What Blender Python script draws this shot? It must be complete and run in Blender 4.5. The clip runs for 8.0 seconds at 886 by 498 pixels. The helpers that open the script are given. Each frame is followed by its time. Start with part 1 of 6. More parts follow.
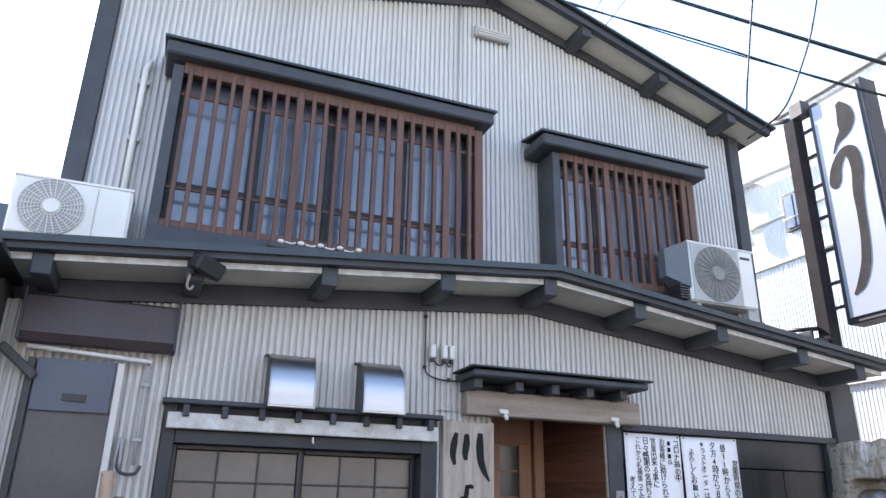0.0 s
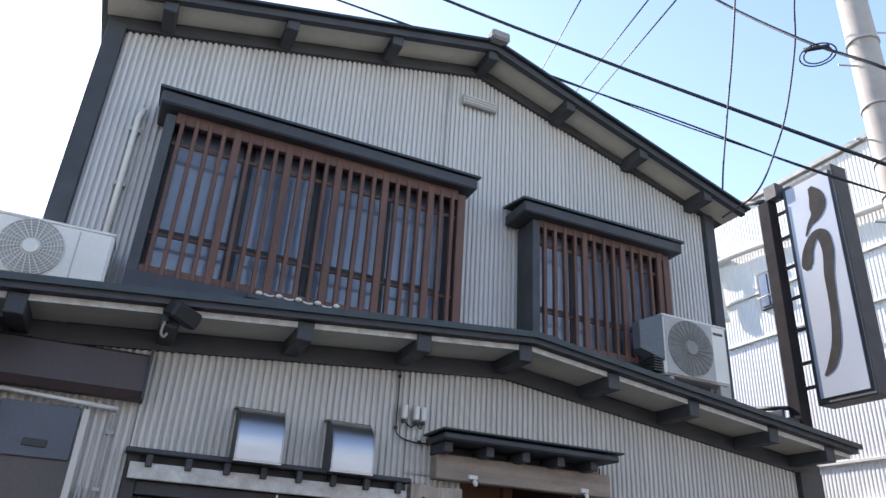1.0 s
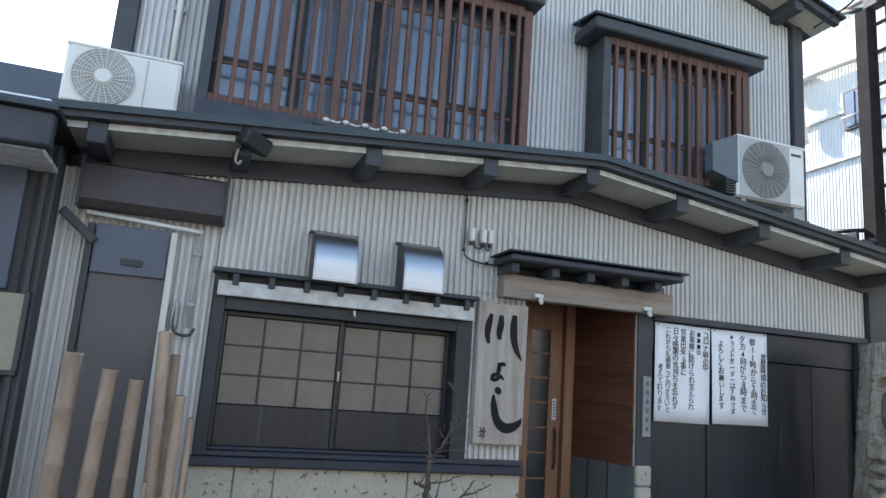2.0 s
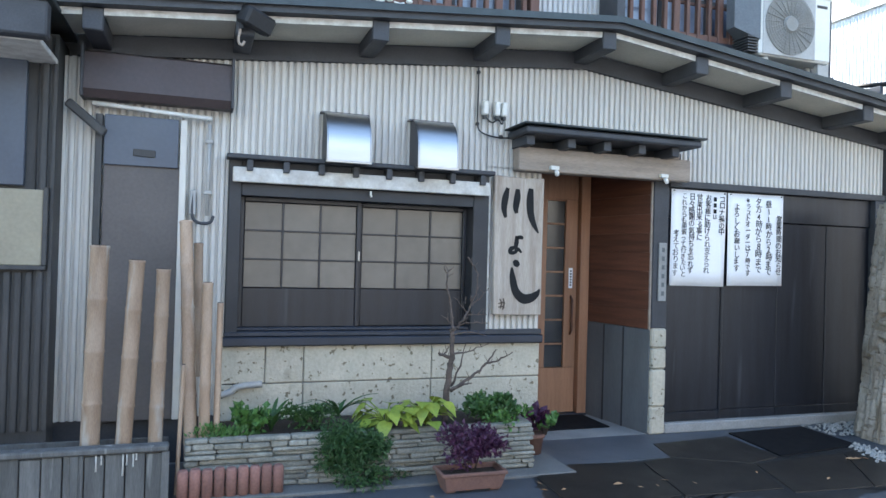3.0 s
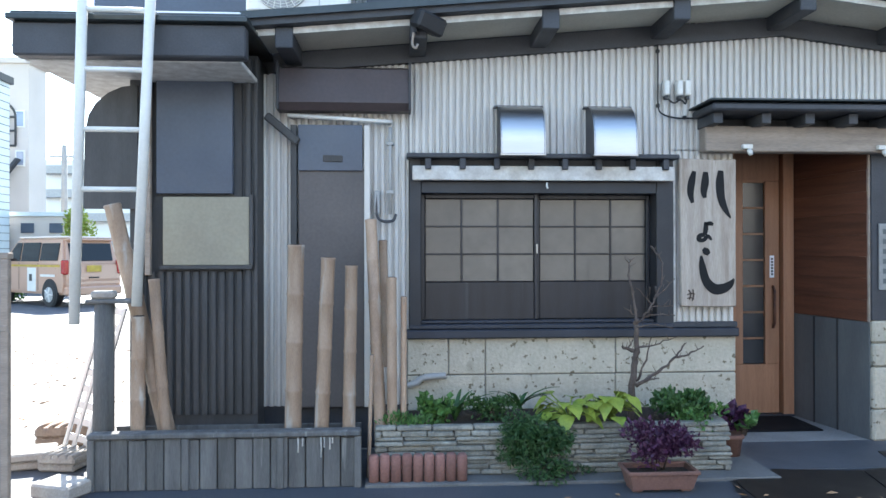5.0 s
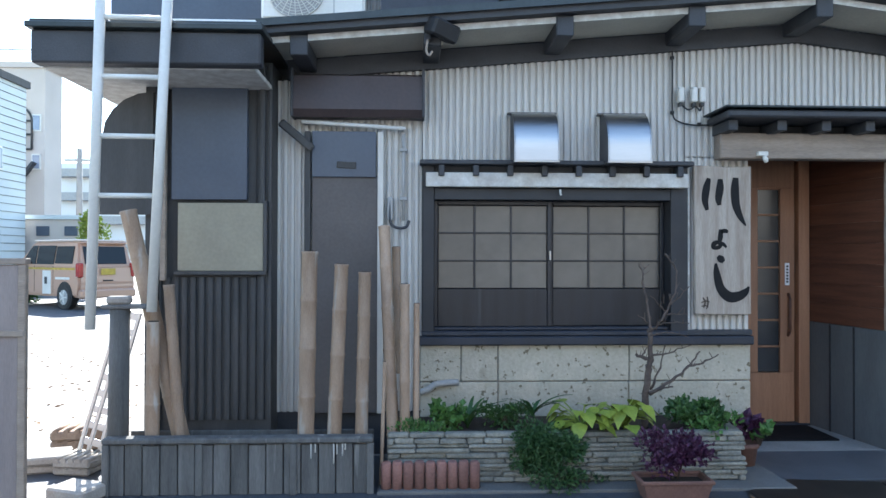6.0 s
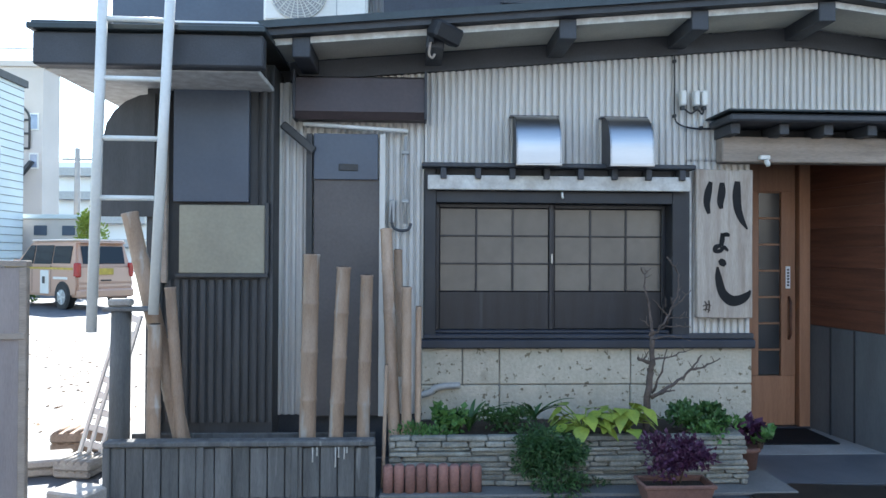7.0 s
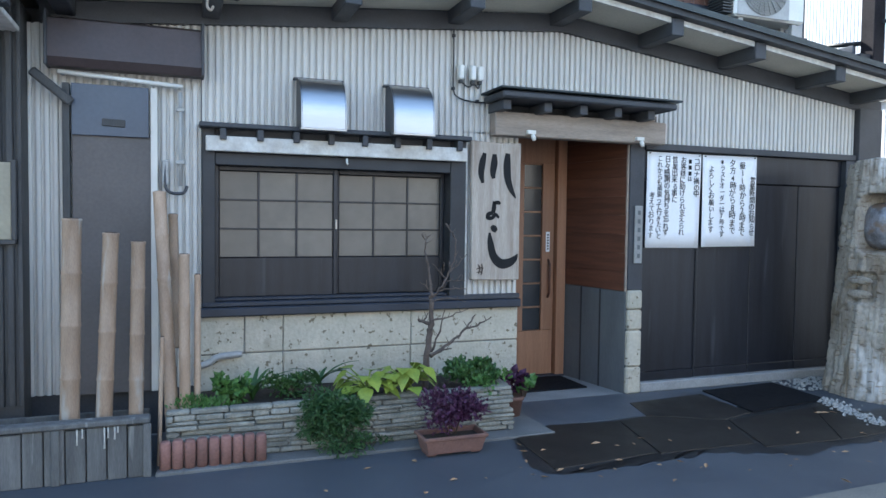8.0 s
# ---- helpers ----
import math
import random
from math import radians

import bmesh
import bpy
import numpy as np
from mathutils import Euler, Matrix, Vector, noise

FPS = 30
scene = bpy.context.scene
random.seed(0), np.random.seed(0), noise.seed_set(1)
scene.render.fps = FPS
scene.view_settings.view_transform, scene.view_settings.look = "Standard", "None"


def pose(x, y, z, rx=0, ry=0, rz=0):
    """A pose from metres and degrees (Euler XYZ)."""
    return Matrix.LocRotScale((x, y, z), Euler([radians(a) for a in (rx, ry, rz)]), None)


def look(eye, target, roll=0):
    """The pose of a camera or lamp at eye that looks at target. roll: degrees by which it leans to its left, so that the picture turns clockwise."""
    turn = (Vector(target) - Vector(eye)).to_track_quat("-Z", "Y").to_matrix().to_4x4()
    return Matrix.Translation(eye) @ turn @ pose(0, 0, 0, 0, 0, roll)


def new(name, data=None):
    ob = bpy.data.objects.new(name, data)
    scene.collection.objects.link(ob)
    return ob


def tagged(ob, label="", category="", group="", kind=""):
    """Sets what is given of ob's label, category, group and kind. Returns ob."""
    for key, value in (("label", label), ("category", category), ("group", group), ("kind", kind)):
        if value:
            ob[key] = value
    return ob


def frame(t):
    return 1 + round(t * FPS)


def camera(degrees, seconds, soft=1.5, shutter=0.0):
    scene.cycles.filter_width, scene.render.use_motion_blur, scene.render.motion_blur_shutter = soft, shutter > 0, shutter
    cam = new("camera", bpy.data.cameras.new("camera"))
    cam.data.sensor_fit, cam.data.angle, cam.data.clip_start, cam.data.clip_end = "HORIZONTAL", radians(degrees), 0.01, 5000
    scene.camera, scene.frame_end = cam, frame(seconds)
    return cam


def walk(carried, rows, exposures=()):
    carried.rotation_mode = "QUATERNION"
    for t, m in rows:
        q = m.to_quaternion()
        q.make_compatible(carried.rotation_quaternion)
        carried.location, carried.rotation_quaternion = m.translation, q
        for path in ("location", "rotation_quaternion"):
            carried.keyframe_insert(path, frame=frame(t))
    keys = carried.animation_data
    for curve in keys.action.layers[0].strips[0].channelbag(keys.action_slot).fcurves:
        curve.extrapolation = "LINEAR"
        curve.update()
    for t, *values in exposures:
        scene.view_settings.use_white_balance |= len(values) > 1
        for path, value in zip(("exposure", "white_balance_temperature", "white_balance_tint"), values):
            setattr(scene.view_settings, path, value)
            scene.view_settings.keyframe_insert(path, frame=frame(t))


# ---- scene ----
cam = camera(64.1, 8.0)
PATH = [
    (0, (-2.356, -4.855, 1.389), (-1.66, -3.111, 2.078), 1.0),
    (0.5, (-2.36, -4.89, 1.38), (-1.661, -3.227, 2.242), 2.2),
    (1, (-2.359, -4.905, 1.373), (-1.646, -3.24, 2.222), 3.5),
    (1.5, (-2.365, -4.9, 1.365), (-1.645, -3.217, 2.172), 3.9),
    (1.8, (-2.376, -4.892, 1.354), (-1.687, -3.091, 1.882), 4.02),
    (2, (-2.384, -4.887, 1.346), (-1.748, -3.029, 1.727), 4.1),
    (2.2, (-2.388, -4.881, 1.347), (-1.78, -2.988, 1.567), 3.6),
    (3.3, (-2.434, -4.857, 1.379), (-1.737, -2.982, 1.382), -0.1),
    (3.5, (-2.434, -4.855, 1.378), (-1.655, -3.014, 1.379), -0.4),
    (4, (-2.415, -4.85, 1.358), (-1.574, -3.035, 1.364), -0.6),
    (4.3, (-2.387, -4.861, 1.348), (-1.635, -3.008, 1.344), -0.48),
    (4.5, (-2.368, -4.869, 1.341), (-1.848, -2.938, 1.339), -0.4),
    (5, (-2.334, -4.855, 1.345), (-2.219, -2.858, 1.353), -0.1),
    (5.2, (-2.336, -4.855, 1.348), (-2.238, -2.857, 1.358), -0.05),
    (6.5, (-2.354, -4.851, 1.373), (-2.277, -2.852, 1.394), 0.2),
    (7, (-2.374, -4.847, 1.382), (-2.284, -2.849, 1.401), 0.3),
    (7.5, (-2.416, -4.856, 1.395), (-2.235, -2.864, 1.405), 0.3),
    (7.7, (-2.422, -4.858, 1.398), (-2.025, -2.898, 1.38), 0.46),
    (8, (-2.431, -4.861, 1.402), (-1.73, -2.99, 1.321), 0.7),
]
walk(cam, [(t, look(eye, target, roll)) for t, eye, target, roll in PATH], exposures=[(0.0, 2.0, 6600, 18), (0.4, 1.5, 6600, 18), (1.0, 1.25, 6600, 17), (1.6, 1.25, 6700, 16), (2.0, 1.65, 6600, 10), (3.3, 2.4, 6350, 9), (4.2, 2.5, 6350, 9), (5.0, 2.25, 6250, 9), (5.3, 2.05, 6200, 9), (6.5, 1.85, 6050, 8), (7.4, 1.9, 6050, 8), (8.0, 2.15, 6050, 8)])

# ---- world, sun, exposure ----
world = bpy.data.worlds.new("sky")
scene.world = world
world.use_nodes = True
wn = world.node_tree
sky = wn.nodes.new("ShaderNodeTexSky")
sky.sky_type, sky.sun_disc = "NISHITA", False
SUN_DIR = Vector((-0.20, 0.79, 0.58)).normalized()
sky.sun_elevation = math.asin(SUN_DIR.z)
sky.sun_rotation = math.atan2(SUN_DIR.x, SUN_DIR.y)
sky.air_density, sky.dust_density = 1.2, 0.3
wn.links.new(sky.outputs[0], wn.nodes["Background"].inputs[0])
wn.nodes["Background"].inputs[1].default_value = 0.15
sun = new("sun", bpy.data.lights.new("sun", "SUN"))
sun.data.energy, sun.data.angle, sun.data.color = 4.5, radians(0.5), (1.0, 0.95, 0.88)
sun.matrix_world = look(SUN_DIR * 40, (0, 0, 0))


# ---- materials ----
def mat(name, col, col2=None, rough=0.6, metal=0.0, scale=6.0, fine=70.0, var=0.18, bump=0.15, stretch=(1, 1, 1),
        rand=0.0, spec=0.5, blotch=0.0, blotch_col=(0.1, 0.1, 0.1), specks=0.0):
    """A weathered surface: colour varied at two scales, stains of their own shape, fine relief."""
    m = bpy.data.materials.new(name)
    m.use_nodes = True
    n, l = m.node_tree.nodes, m.node_tree.links
    bsdf = n["Principled BSDF"]
    bsdf.inputs["Metallic"].default_value = metal
    bsdf.inputs["Specular IOR Level"].default_value = spec
    tc, mp = n.new("ShaderNodeTexCoord"), n.new("ShaderNodeMapping")
    mp.inputs["Scale"].default_value = stretch
    l.new(tc.outputs["Object"], mp.inputs["Vector"])

    def noise_at(s, detail=5.0):
        t = n.new("ShaderNodeTexNoise")
        t.inputs["Scale"].default_value, t.inputs["Detail"].default_value = s, detail
        l.new(mp.outputs[0], t.inputs["Vector"])
        return t.outputs["Fac"]

    def ramp(fac, a, b, c0=(0, 0, 0, 1), c1=(1, 1, 1, 1)):
        r = n.new("ShaderNodeValToRGB")
        r.color_ramp.elements[0].position, r.color_ramp.elements[1].position = a, b
        r.color_ramp.elements[0].color, r.color_ramp.elements[1].color = c0, c1
        l.new(fac, r.inputs[0])
        return r.outputs[0]

    def mix(kind, fac, a, b):
        x = n.new("ShaderNodeMix")
        x.data_type, x.blend_type = "RGBA", kind
        if isinstance(fac, float):
            x.inputs[0].default_value = fac
        else:
            l.new(fac, x.inputs[0])
        for sock, v in ((x.inputs[6], a), (x.inputs[7], b)):
            if isinstance(v, tuple):
                sock.default_value = v
            else:
                l.new(v, sock)
        return x.outputs[2]

    c1 = (*col, 1)
    c2 = (*(col2 or tuple(min(1, c * (1 - 2 * var)) for c in col)), 1)
    base = mix("MIX", ramp(noise_at(scale), 0.3, 0.7), c1, c2)
    lo, hi = 1 - var, 1 + var * 0.5
    base = mix("MULTIPLY", 1.0, base, ramp(noise_at(fine, 3.0), 0.25, 0.75, (lo, lo, lo, 1), (hi, hi, hi, 1)))
    if blotch:
        base = mix("MIX", ramp(noise_at(scale * 0.6, 8.0), 1 - blotch, min(1.0, 1.08 - blotch)), base, (*blotch_col, 1))
    if specks:
        base = mix("MIX", ramp(noise_at(26.0, 2.0), 1 - specks, 1.05 - specks), base, (0.17, 0.145, 0.10, 1))
    if rand:
        info = n.new("ShaderNodeObjectInfo")
        base = mix("MULTIPLY", 1.0, base, ramp(info.outputs["Random"], 0, 1, (1 - rand,) * 3 + (1,), (1 + rand,) * 3 + (1,)))
    l.new(base, bsdf.inputs["Base Color"])
    r = n.new("ShaderNodeMapRange")
    r.inputs["To Min"].default_value, r.inputs["To Max"].default_value = max(0.03, rough - 0.1), min(1, rough + 0.12)
    l.new(noise_at(scale * 2.3), r.inputs[0])
    l.new(r.outputs[0], bsdf.inputs["Roughness"])
    if bump:
        b = n.new("ShaderNodeBump")
        b.inputs["Strength"].default_value, b.inputs["Distance"].default_value = bump, 0.01
        l.new(noise_at(fine * 1.3), b.inputs["Height"])
        l.new(b.outputs[0], bsdf.inputs["Normal"])
    return m


def glass(name, col, rough=0.05, trans=0.0, alpha=1.0):
    m = bpy.data.materials.new(name)
    m.use_nodes = True
    b = m.node_tree.nodes["Principled BSDF"]
    b.inputs["Base Color"].default_value = (*col, 1)
    b.inputs["Roughness"].default_value = rough
    b.inputs["Transmission Weight"].default_value = trans
    b.inputs["IOR"].default_value = 1.5
    return m


GALV = mat("galvanised_cladding", (0.61, 0.585, 0.54), (0.53, 0.51, 0.475), 0.5, 0.0, 3, 40, 0.07, 0.05, (1, 1, 0.3), blotch=0.34, blotch_col=(0.42, 0.39, 0.35))
GALV_UP = mat("painted_cladding", (0.58, 0.57, 0.56), (0.51, 0.50, 0.495), 0.5, 0.0, 2, 40, 0.05, 0.04, (1, 1, 0.3), blotch=0.3, blotch_col=(0.46, 0.44, 0.42))
SLATE = mat("dark_stained_timber", (0.055, 0.058, 0.066), (0.038, 0.04, 0.046), 0.6, 0, 5, 90, 0.2, 0.2, (1, 1, 1))
# Lighter bluish upright streaks put the boards' sheen into the colour.
BLACK = mat("black_painted_boards", (0.008, 0.009, 0.013), (0.018, 0.020, 0.028), 0.36, 0, 4, 60, 0.3, 0.12, (4, 4, 0.3), blotch=0.36, blotch_col=(0.035, 0.038, 0.046))
FRAME = mat("near_black_window_timber", (0.024, 0.026, 0.031), (0.016, 0.017, 0.021), 0.5, 0, 5, 80, 0.2, 0.15)
DARKSTEEL = mat("dull_dark_steel", (0.14, 0.14, 0.145), (0.10, 0.10, 0.105), 0.5, 0.6, 4, 60, 0.1, 0.05)
SILL = mat("blue_black_timber", (0.030, 0.036, 0.052), (0.022, 0.026, 0.036), 0.5, 0, 5, 80, 0.2, 0.15)
CREAM = mat("cream_soffit_board", (0.62, 0.58, 0.48), (0.55, 0.51, 0.42), 0.75, 0, 5, 60, 0.1, 0.08, blotch=0.3, blotch_col=(0.42, 0.37, 0.28))
WHITE_EDGE = mat("flaking_white_paint", (0.66, 0.65, 0.61), (0.46, 0.43, 0.39), 0.7, 0, 14, 60, 0.12, 0.2)
ROOF = mat("dark_metal_roof", (0.045, 0.055, 0.06), (0.03, 0.04, 0.042), 0.4, 0.3, 4, 40, 0.15, 0.05)
STONE = mat("tuff_stone", (0.52, 0.475, 0.385), (0.43, 0.40, 0.32), 0.9, 0, 5, 40, 0.16, 0.6, rand=0.06, blotch=0.3, blotch_col=(0.30, 0.27, 0.20), specks=0.36)
PALEWOOD = mat("weathered_grey_wood", (0.38, 0.31, 0.25), (0.27, 0.22, 0.18), 0.75, 0, 3, 50, 0.22, 0.3, (0.6, 3, 6))
SIGNWOOD = mat("pale_sign_board", (0.50, 0.44, 0.375), (0.34, 0.28, 0.225), 0.7, 0, 3, 40, 0.2, 0.3, (6, 3, 0.6), blotch=0.40, blotch_col=(0.24, 0.18, 0.135))
DOORWOOD = mat("oiled_cedar_door", (0.38, 0.195, 0.11), (0.27, 0.135, 0.075), 0.42, 0, 3, 45, 0.18, 0.15, (8, 3, 0.5), rand=0.08, blotch=0.36, blotch_col=(0.24, 0.115, 0.065))
# Cedar kept darker than its own tone: recess shade is put into the colour.
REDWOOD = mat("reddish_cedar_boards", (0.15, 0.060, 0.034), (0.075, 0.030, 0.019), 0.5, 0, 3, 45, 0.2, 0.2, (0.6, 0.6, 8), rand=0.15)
LATTICE = mat("red_brown_lattice", (0.135, 0.062, 0.042), (0.085, 0.042, 0.032), 0.6, 0, 5, 60, 0.25, 0.2, (4, 4, 0.4), rand=0.12, blotch=0.33, blotch_col=(0.24, 0.15, 0.10))
GREYPANEL = mat("grey_sheet_panel", (0.135, 0.145, 0.150), (0.09, 0.098, 0.102), 0.6, 0, 2, 40, 0.12, 0.06, (2, 2, 0.5))
STEEL = mat("stainless_steel", (0.46, 0.455, 0.455), (0.41, 0.41, 0.415), 0.33, 1.0, 2, 30, 0.03, 0.02, (0.5, 1, 3))
WHITEPLASTIC = mat("white_enamel", (0.72, 0.71, 0.67), (0.64, 0.63, 0.58), 0.45, 0, 4, 60, 0.06, 0.03)
DARKGRILLE = mat("dark_grille", (0.05, 0.05, 0.052), None, 0.5)
PIPE = mat("grey_conduit", (0.42, 0.42, 0.41), None, 0.5, 0, 6, 60, 0.1, 0.05)
FROST = mat("frosted_glass", (0.135, 0.122, 0.105), (0.085, 0.080, 0.074), 0.16, 0, 1.6, 14, 0.10, 0.01, spec=0.55, rand=0.12)
# Blue-grey base puts the reflected sky and curtains into the pane colour.
WINGLASS = mat("sky_reflecting_window_glass", (0.29, 0.34, 0.44), (0.15, 0.18, 0.25), 0.08, 0, 1.1, 10, 0.1, 0.0, spec=0.8)
DARKGLASS = mat("dark_door_glass", (0.025, 0.028, 0.032), (0.05, 0.052, 0.055), 0.12, 0, 2, 10, 0.1, 0.0, spec=0.7)
PAPER = mat("poster_paper", (0.86, 0.86, 0.87), (0.83, 0.83, 0.84), 0.8, 0, 3, 60, 0.03, 0.03)
INK = mat("brush_ink", (0.008, 0.008, 0.009), None, 0.85)
ASPHALT = mat("street_asphalt", (0.088, 0.098, 0.112), (0.060, 0.068, 0.080), 0.55, 0, 1.2, 160, 0.25, 0.45, blotch=0.38, blotch_col=(0.045, 0.05, 0.058), specks=0.26)
WETSTONE = mat("wet_dark_paving", (0.020, 0.017, 0.015), (0.034, 0.029, 0.024), 0.50, 0, 2.2, 80, 0.3, 0.25, rand=0.15, spec=0.3, blotch=0.36, blotch_col=(0.060, 0.052, 0.034))
CONCRETE = mat("grey_concrete", (0.30, 0.30, 0.295), (0.22, 0.22, 0.215), 0.85, 0, 4, 80, 0.18, 0.3, blotch=0.38, blotch_col=(0.14, 0.14, 0.13))
BAMBOO = mat("dry_bamboo", (0.42, 0.31, 0.225), (0.31, 0.21, 0.14), 0.55, 0, 4, 50, 0.2, 0.2, (5, 5, 1), rand=0.18, blotch=0.4, blotch_col=(0.42, 0.38, 0.33))
OLDFENCE = mat("weathered_fence_boards", (0.16, 0.16, 0.155), (0.09, 0.09, 0.088), 0.85, 0, 4, 60, 0.25, 0.35, (5, 5, 0.5), rand=0.2, blotch=0.33, blotch_col=(0.33, 0.33, 0.31))
SHEDWALL = mat("shed_dark_cladding", (0.075, 0.074, 0.074), (0.05, 0.05, 0.05), 0.7, 0, 4, 60, 0.2, 0.15, (3, 3, 0.4))
SHEDDOOR = mat("faded_brown_sheet", (0.125, 0.11, 0.105), (0.095, 0.085, 0.082), 0.65, 0, 2, 50, 0.12, 0.08)


def carved_wood():
    """Weathered chiselled wood: silvered patches over brown, gouge marks and upright checks with crevice shade in their
    colour.
    """
    m = mat("carved_weathered_wood", (0.42, 0.38, 0.32), (0.17, 0.13, 0.09), 0.85, 0, 2.2, 30, 0.25, 0.0, (2.2, 2.2, 1.0), blotch=0.42, blotch_col=(0.58, 0.56, 0.53))
    n, l = m.node_tree.nodes, m.node_tree.links
    bsdf = n["Principled BSDF"]
    under = bsdf.inputs["Base Color"].links[0].from_socket
    tc = n.new("ShaderNodeTexCoord")
    marks = []
    for scale, lo, hi in (((14, 14, 46), 0.58, 0.68), ((20, 20, 1.4), 0.60, 0.70)):
        mp, t, r = n.new("ShaderNodeMapping"), n.new("ShaderNodeTexNoise"), n.new("ShaderNodeMapRange")
        mp.inputs["Scale"].default_value = scale
        t.inputs["Scale"].default_value, t.inputs["Detail"].default_value = 1.0, 2.0
        r.inputs["From Min"].default_value, r.inputs["From Max"].default_value = lo, hi
        l.new(tc.outputs["Object"], mp.inputs["Vector"])
        l.new(mp.outputs[0], t.inputs["Vector"])
        l.new(t.outputs["Fac"], r.inputs[0])
        marks.append(r.outputs[0])
    top = n.new("ShaderNodeMath")
    top.operation = "MAXIMUM"
    l.new(marks[0], top.inputs[0])
    l.new(marks[1], top.inputs[1])
    x = n.new("ShaderNodeMix")
    x.data_type, x.blend_type = "RGBA", "MULTIPLY"
    l.new(top.outputs[0], x.inputs[0])
    l.new(under, x.inputs[6])
    # Crevice shade multiplied into the colour, on the same mask as the relief.
    x.inputs[7].default_value = (0.66, 0.60, 0.53, 1)
    l.new(x.outputs[2], bsdf.inputs["Base Color"])
    bp = n.new("ShaderNodeBump")
    bp.invert = True
    bp.inputs["Strength"].default_value, bp.inputs["Distance"].default_value = 0.45, 0.012
    l.new(top.outputs[0], bp.inputs["Height"])
    l.new(bp.outputs[0], bsdf.inputs["Normal"])
    return m


TRUNK = carved_wood()
BARK = mat("dry_bark", (0.12, 0.085, 0.065), (0.07, 0.05, 0.04), 0.9, 0, 20, 90, 0.25, 0.5)
SLABS = mat("stacked_slate_stone", (0.33, 0.32, 0.27), (0.19, 0.19, 0.165), 0.9, 0, 9, 70, 0.28, 0.7, rand=0.16, blotch=0.36, blotch_col=(0.40, 0.40, 0.34))
TERRA = mat("terracotta", (0.20, 0.105, 0.08), (0.15, 0.08, 0.065), 0.8, 0, 7, 70, 0.2, 0.2, blotch=0.34, blotch_col=(0.35, 0.24, 0.20))
BRICKRED = mat("red_brick", (0.28, 0.145, 0.12), (0.21, 0.11, 0.09), 0.9, 0, 10, 70, 0.2, 0.4, rand=0.25)
SOIL = mat("dark_soil", (0.05, 0.035, 0.025), (0.03, 0.022, 0.016), 0.95, 0, 20, 90, 0.3, 0.8)
LEAF = mat("green_leaves", (0.055, 0.13, 0.03), (0.035, 0.085, 0.022), 0.5, 0, 20, 60, 0.25, 0.1)
LEAFDARK = mat("dark_fern_leaves", (0.045, 0.115, 0.032), (0.026, 0.070, 0.022), 0.55, 0, 20, 60, 0.25, 0.1)
LEAFYEL = mat("yellow_green_hosta_leaves", (0.30, 0.36, 0.05), (0.18, 0.26, 0.04), 0.5, 0, 12, 60, 0.2, 0.1)
LEAFPUR = mat("purple_leaves", (0.085, 0.022, 0.070), (0.045, 0.013, 0.036), 0.55, 0, 20, 60, 0.25, 0.1)
LEAFLIT = mat("bright_green_leaves", (0.10, 0.22, 0.05), (0.06, 0.14, 0.035), 0.5, 0, 20, 60, 0.25, 0.1)
DRYLEAF = mat("fallen_dry_leaves", (0.42, 0.27, 0.15), (0.3, 0.17, 0.09), 0.8, 0, 20, 60, 0.2, 0.1)
WHITEBLDG = mat("white_neighbour_cladding", (0.74, 0.74, 0.73), (0.70, 0.70, 0.69), 0.6, 0, 0.7, 30, 0.04, 0.04, (1, 1, 0.3))
POLEGREY = mat("concrete_pole", (0.42, 0.38, 0.34), (0.34, 0.31, 0.28), 0.85, 0, 4, 80, 0.12, 0.25)
POLEBLACK = mat("dull_black_steel", (0.022, 0.020, 0.024), (0.034, 0.030, 0.034), 0.8, 0, 5, 60, 0.2, 0.1, spec=0.12)
CABLE = mat("black_cable", (0.02, 0.02, 0.022), None, 0.6)
# White face darkened to blue-grey, so its shade sits in the base colour.
SIGNFACE = mat("shaded_sign_face", (0.45, 0.49, 0.56), (0.41, 0.45, 0.53), 0.35, 0, 1.5, 40, 0.03, 0.02)
ALU = mat("aluminium_ladder", (0.62, 0.63, 0.64), (0.55, 0.56, 0.57), 0.35, 0.8, 5, 60, 0.08, 0.05)
YELLOWBOARD = mat("faded_yellow_board", (0.34, 0.31, 0.23), (0.28, 0.25, 0.19), 0.75, 0, 3, 50, 0.1, 0.05)
BROWNBOX = mat("brown_awning_sheet", (0.075, 0.055, 0.055), (0.055, 0.042, 0.042), 0.5, 0, 2, 40, 0.15, 0.05)
BLUESHEET = mat("slate_blue_sheet", (0.075, 0.095, 0.13), (0.055, 0.07, 0.10), 0.4, 0, 2, 40, 0.1, 0.05)
GRAVEL = mat("pale_gravel", (0.40, 0.39, 0.36), (0.24, 0.235, 0.22), 0.9, 0, 30, 90, 0.2, 0.3)
GLOBE = mat("tarnished_metal_globe", (0.29, 0.30, 0.33), (0.10, 0.09, 0.088), 0.38, 0.2, 11, 60, 0.3, 0.25, blotch=0.46, blotch_col=(0.17, 0.12, 0.09))
MATBLACK = mat("black_rubber_mat", (0.010, 0.010, 0.012), None, 0.85, 0, 10, 120, 0.2, 0.4, spec=0.2)


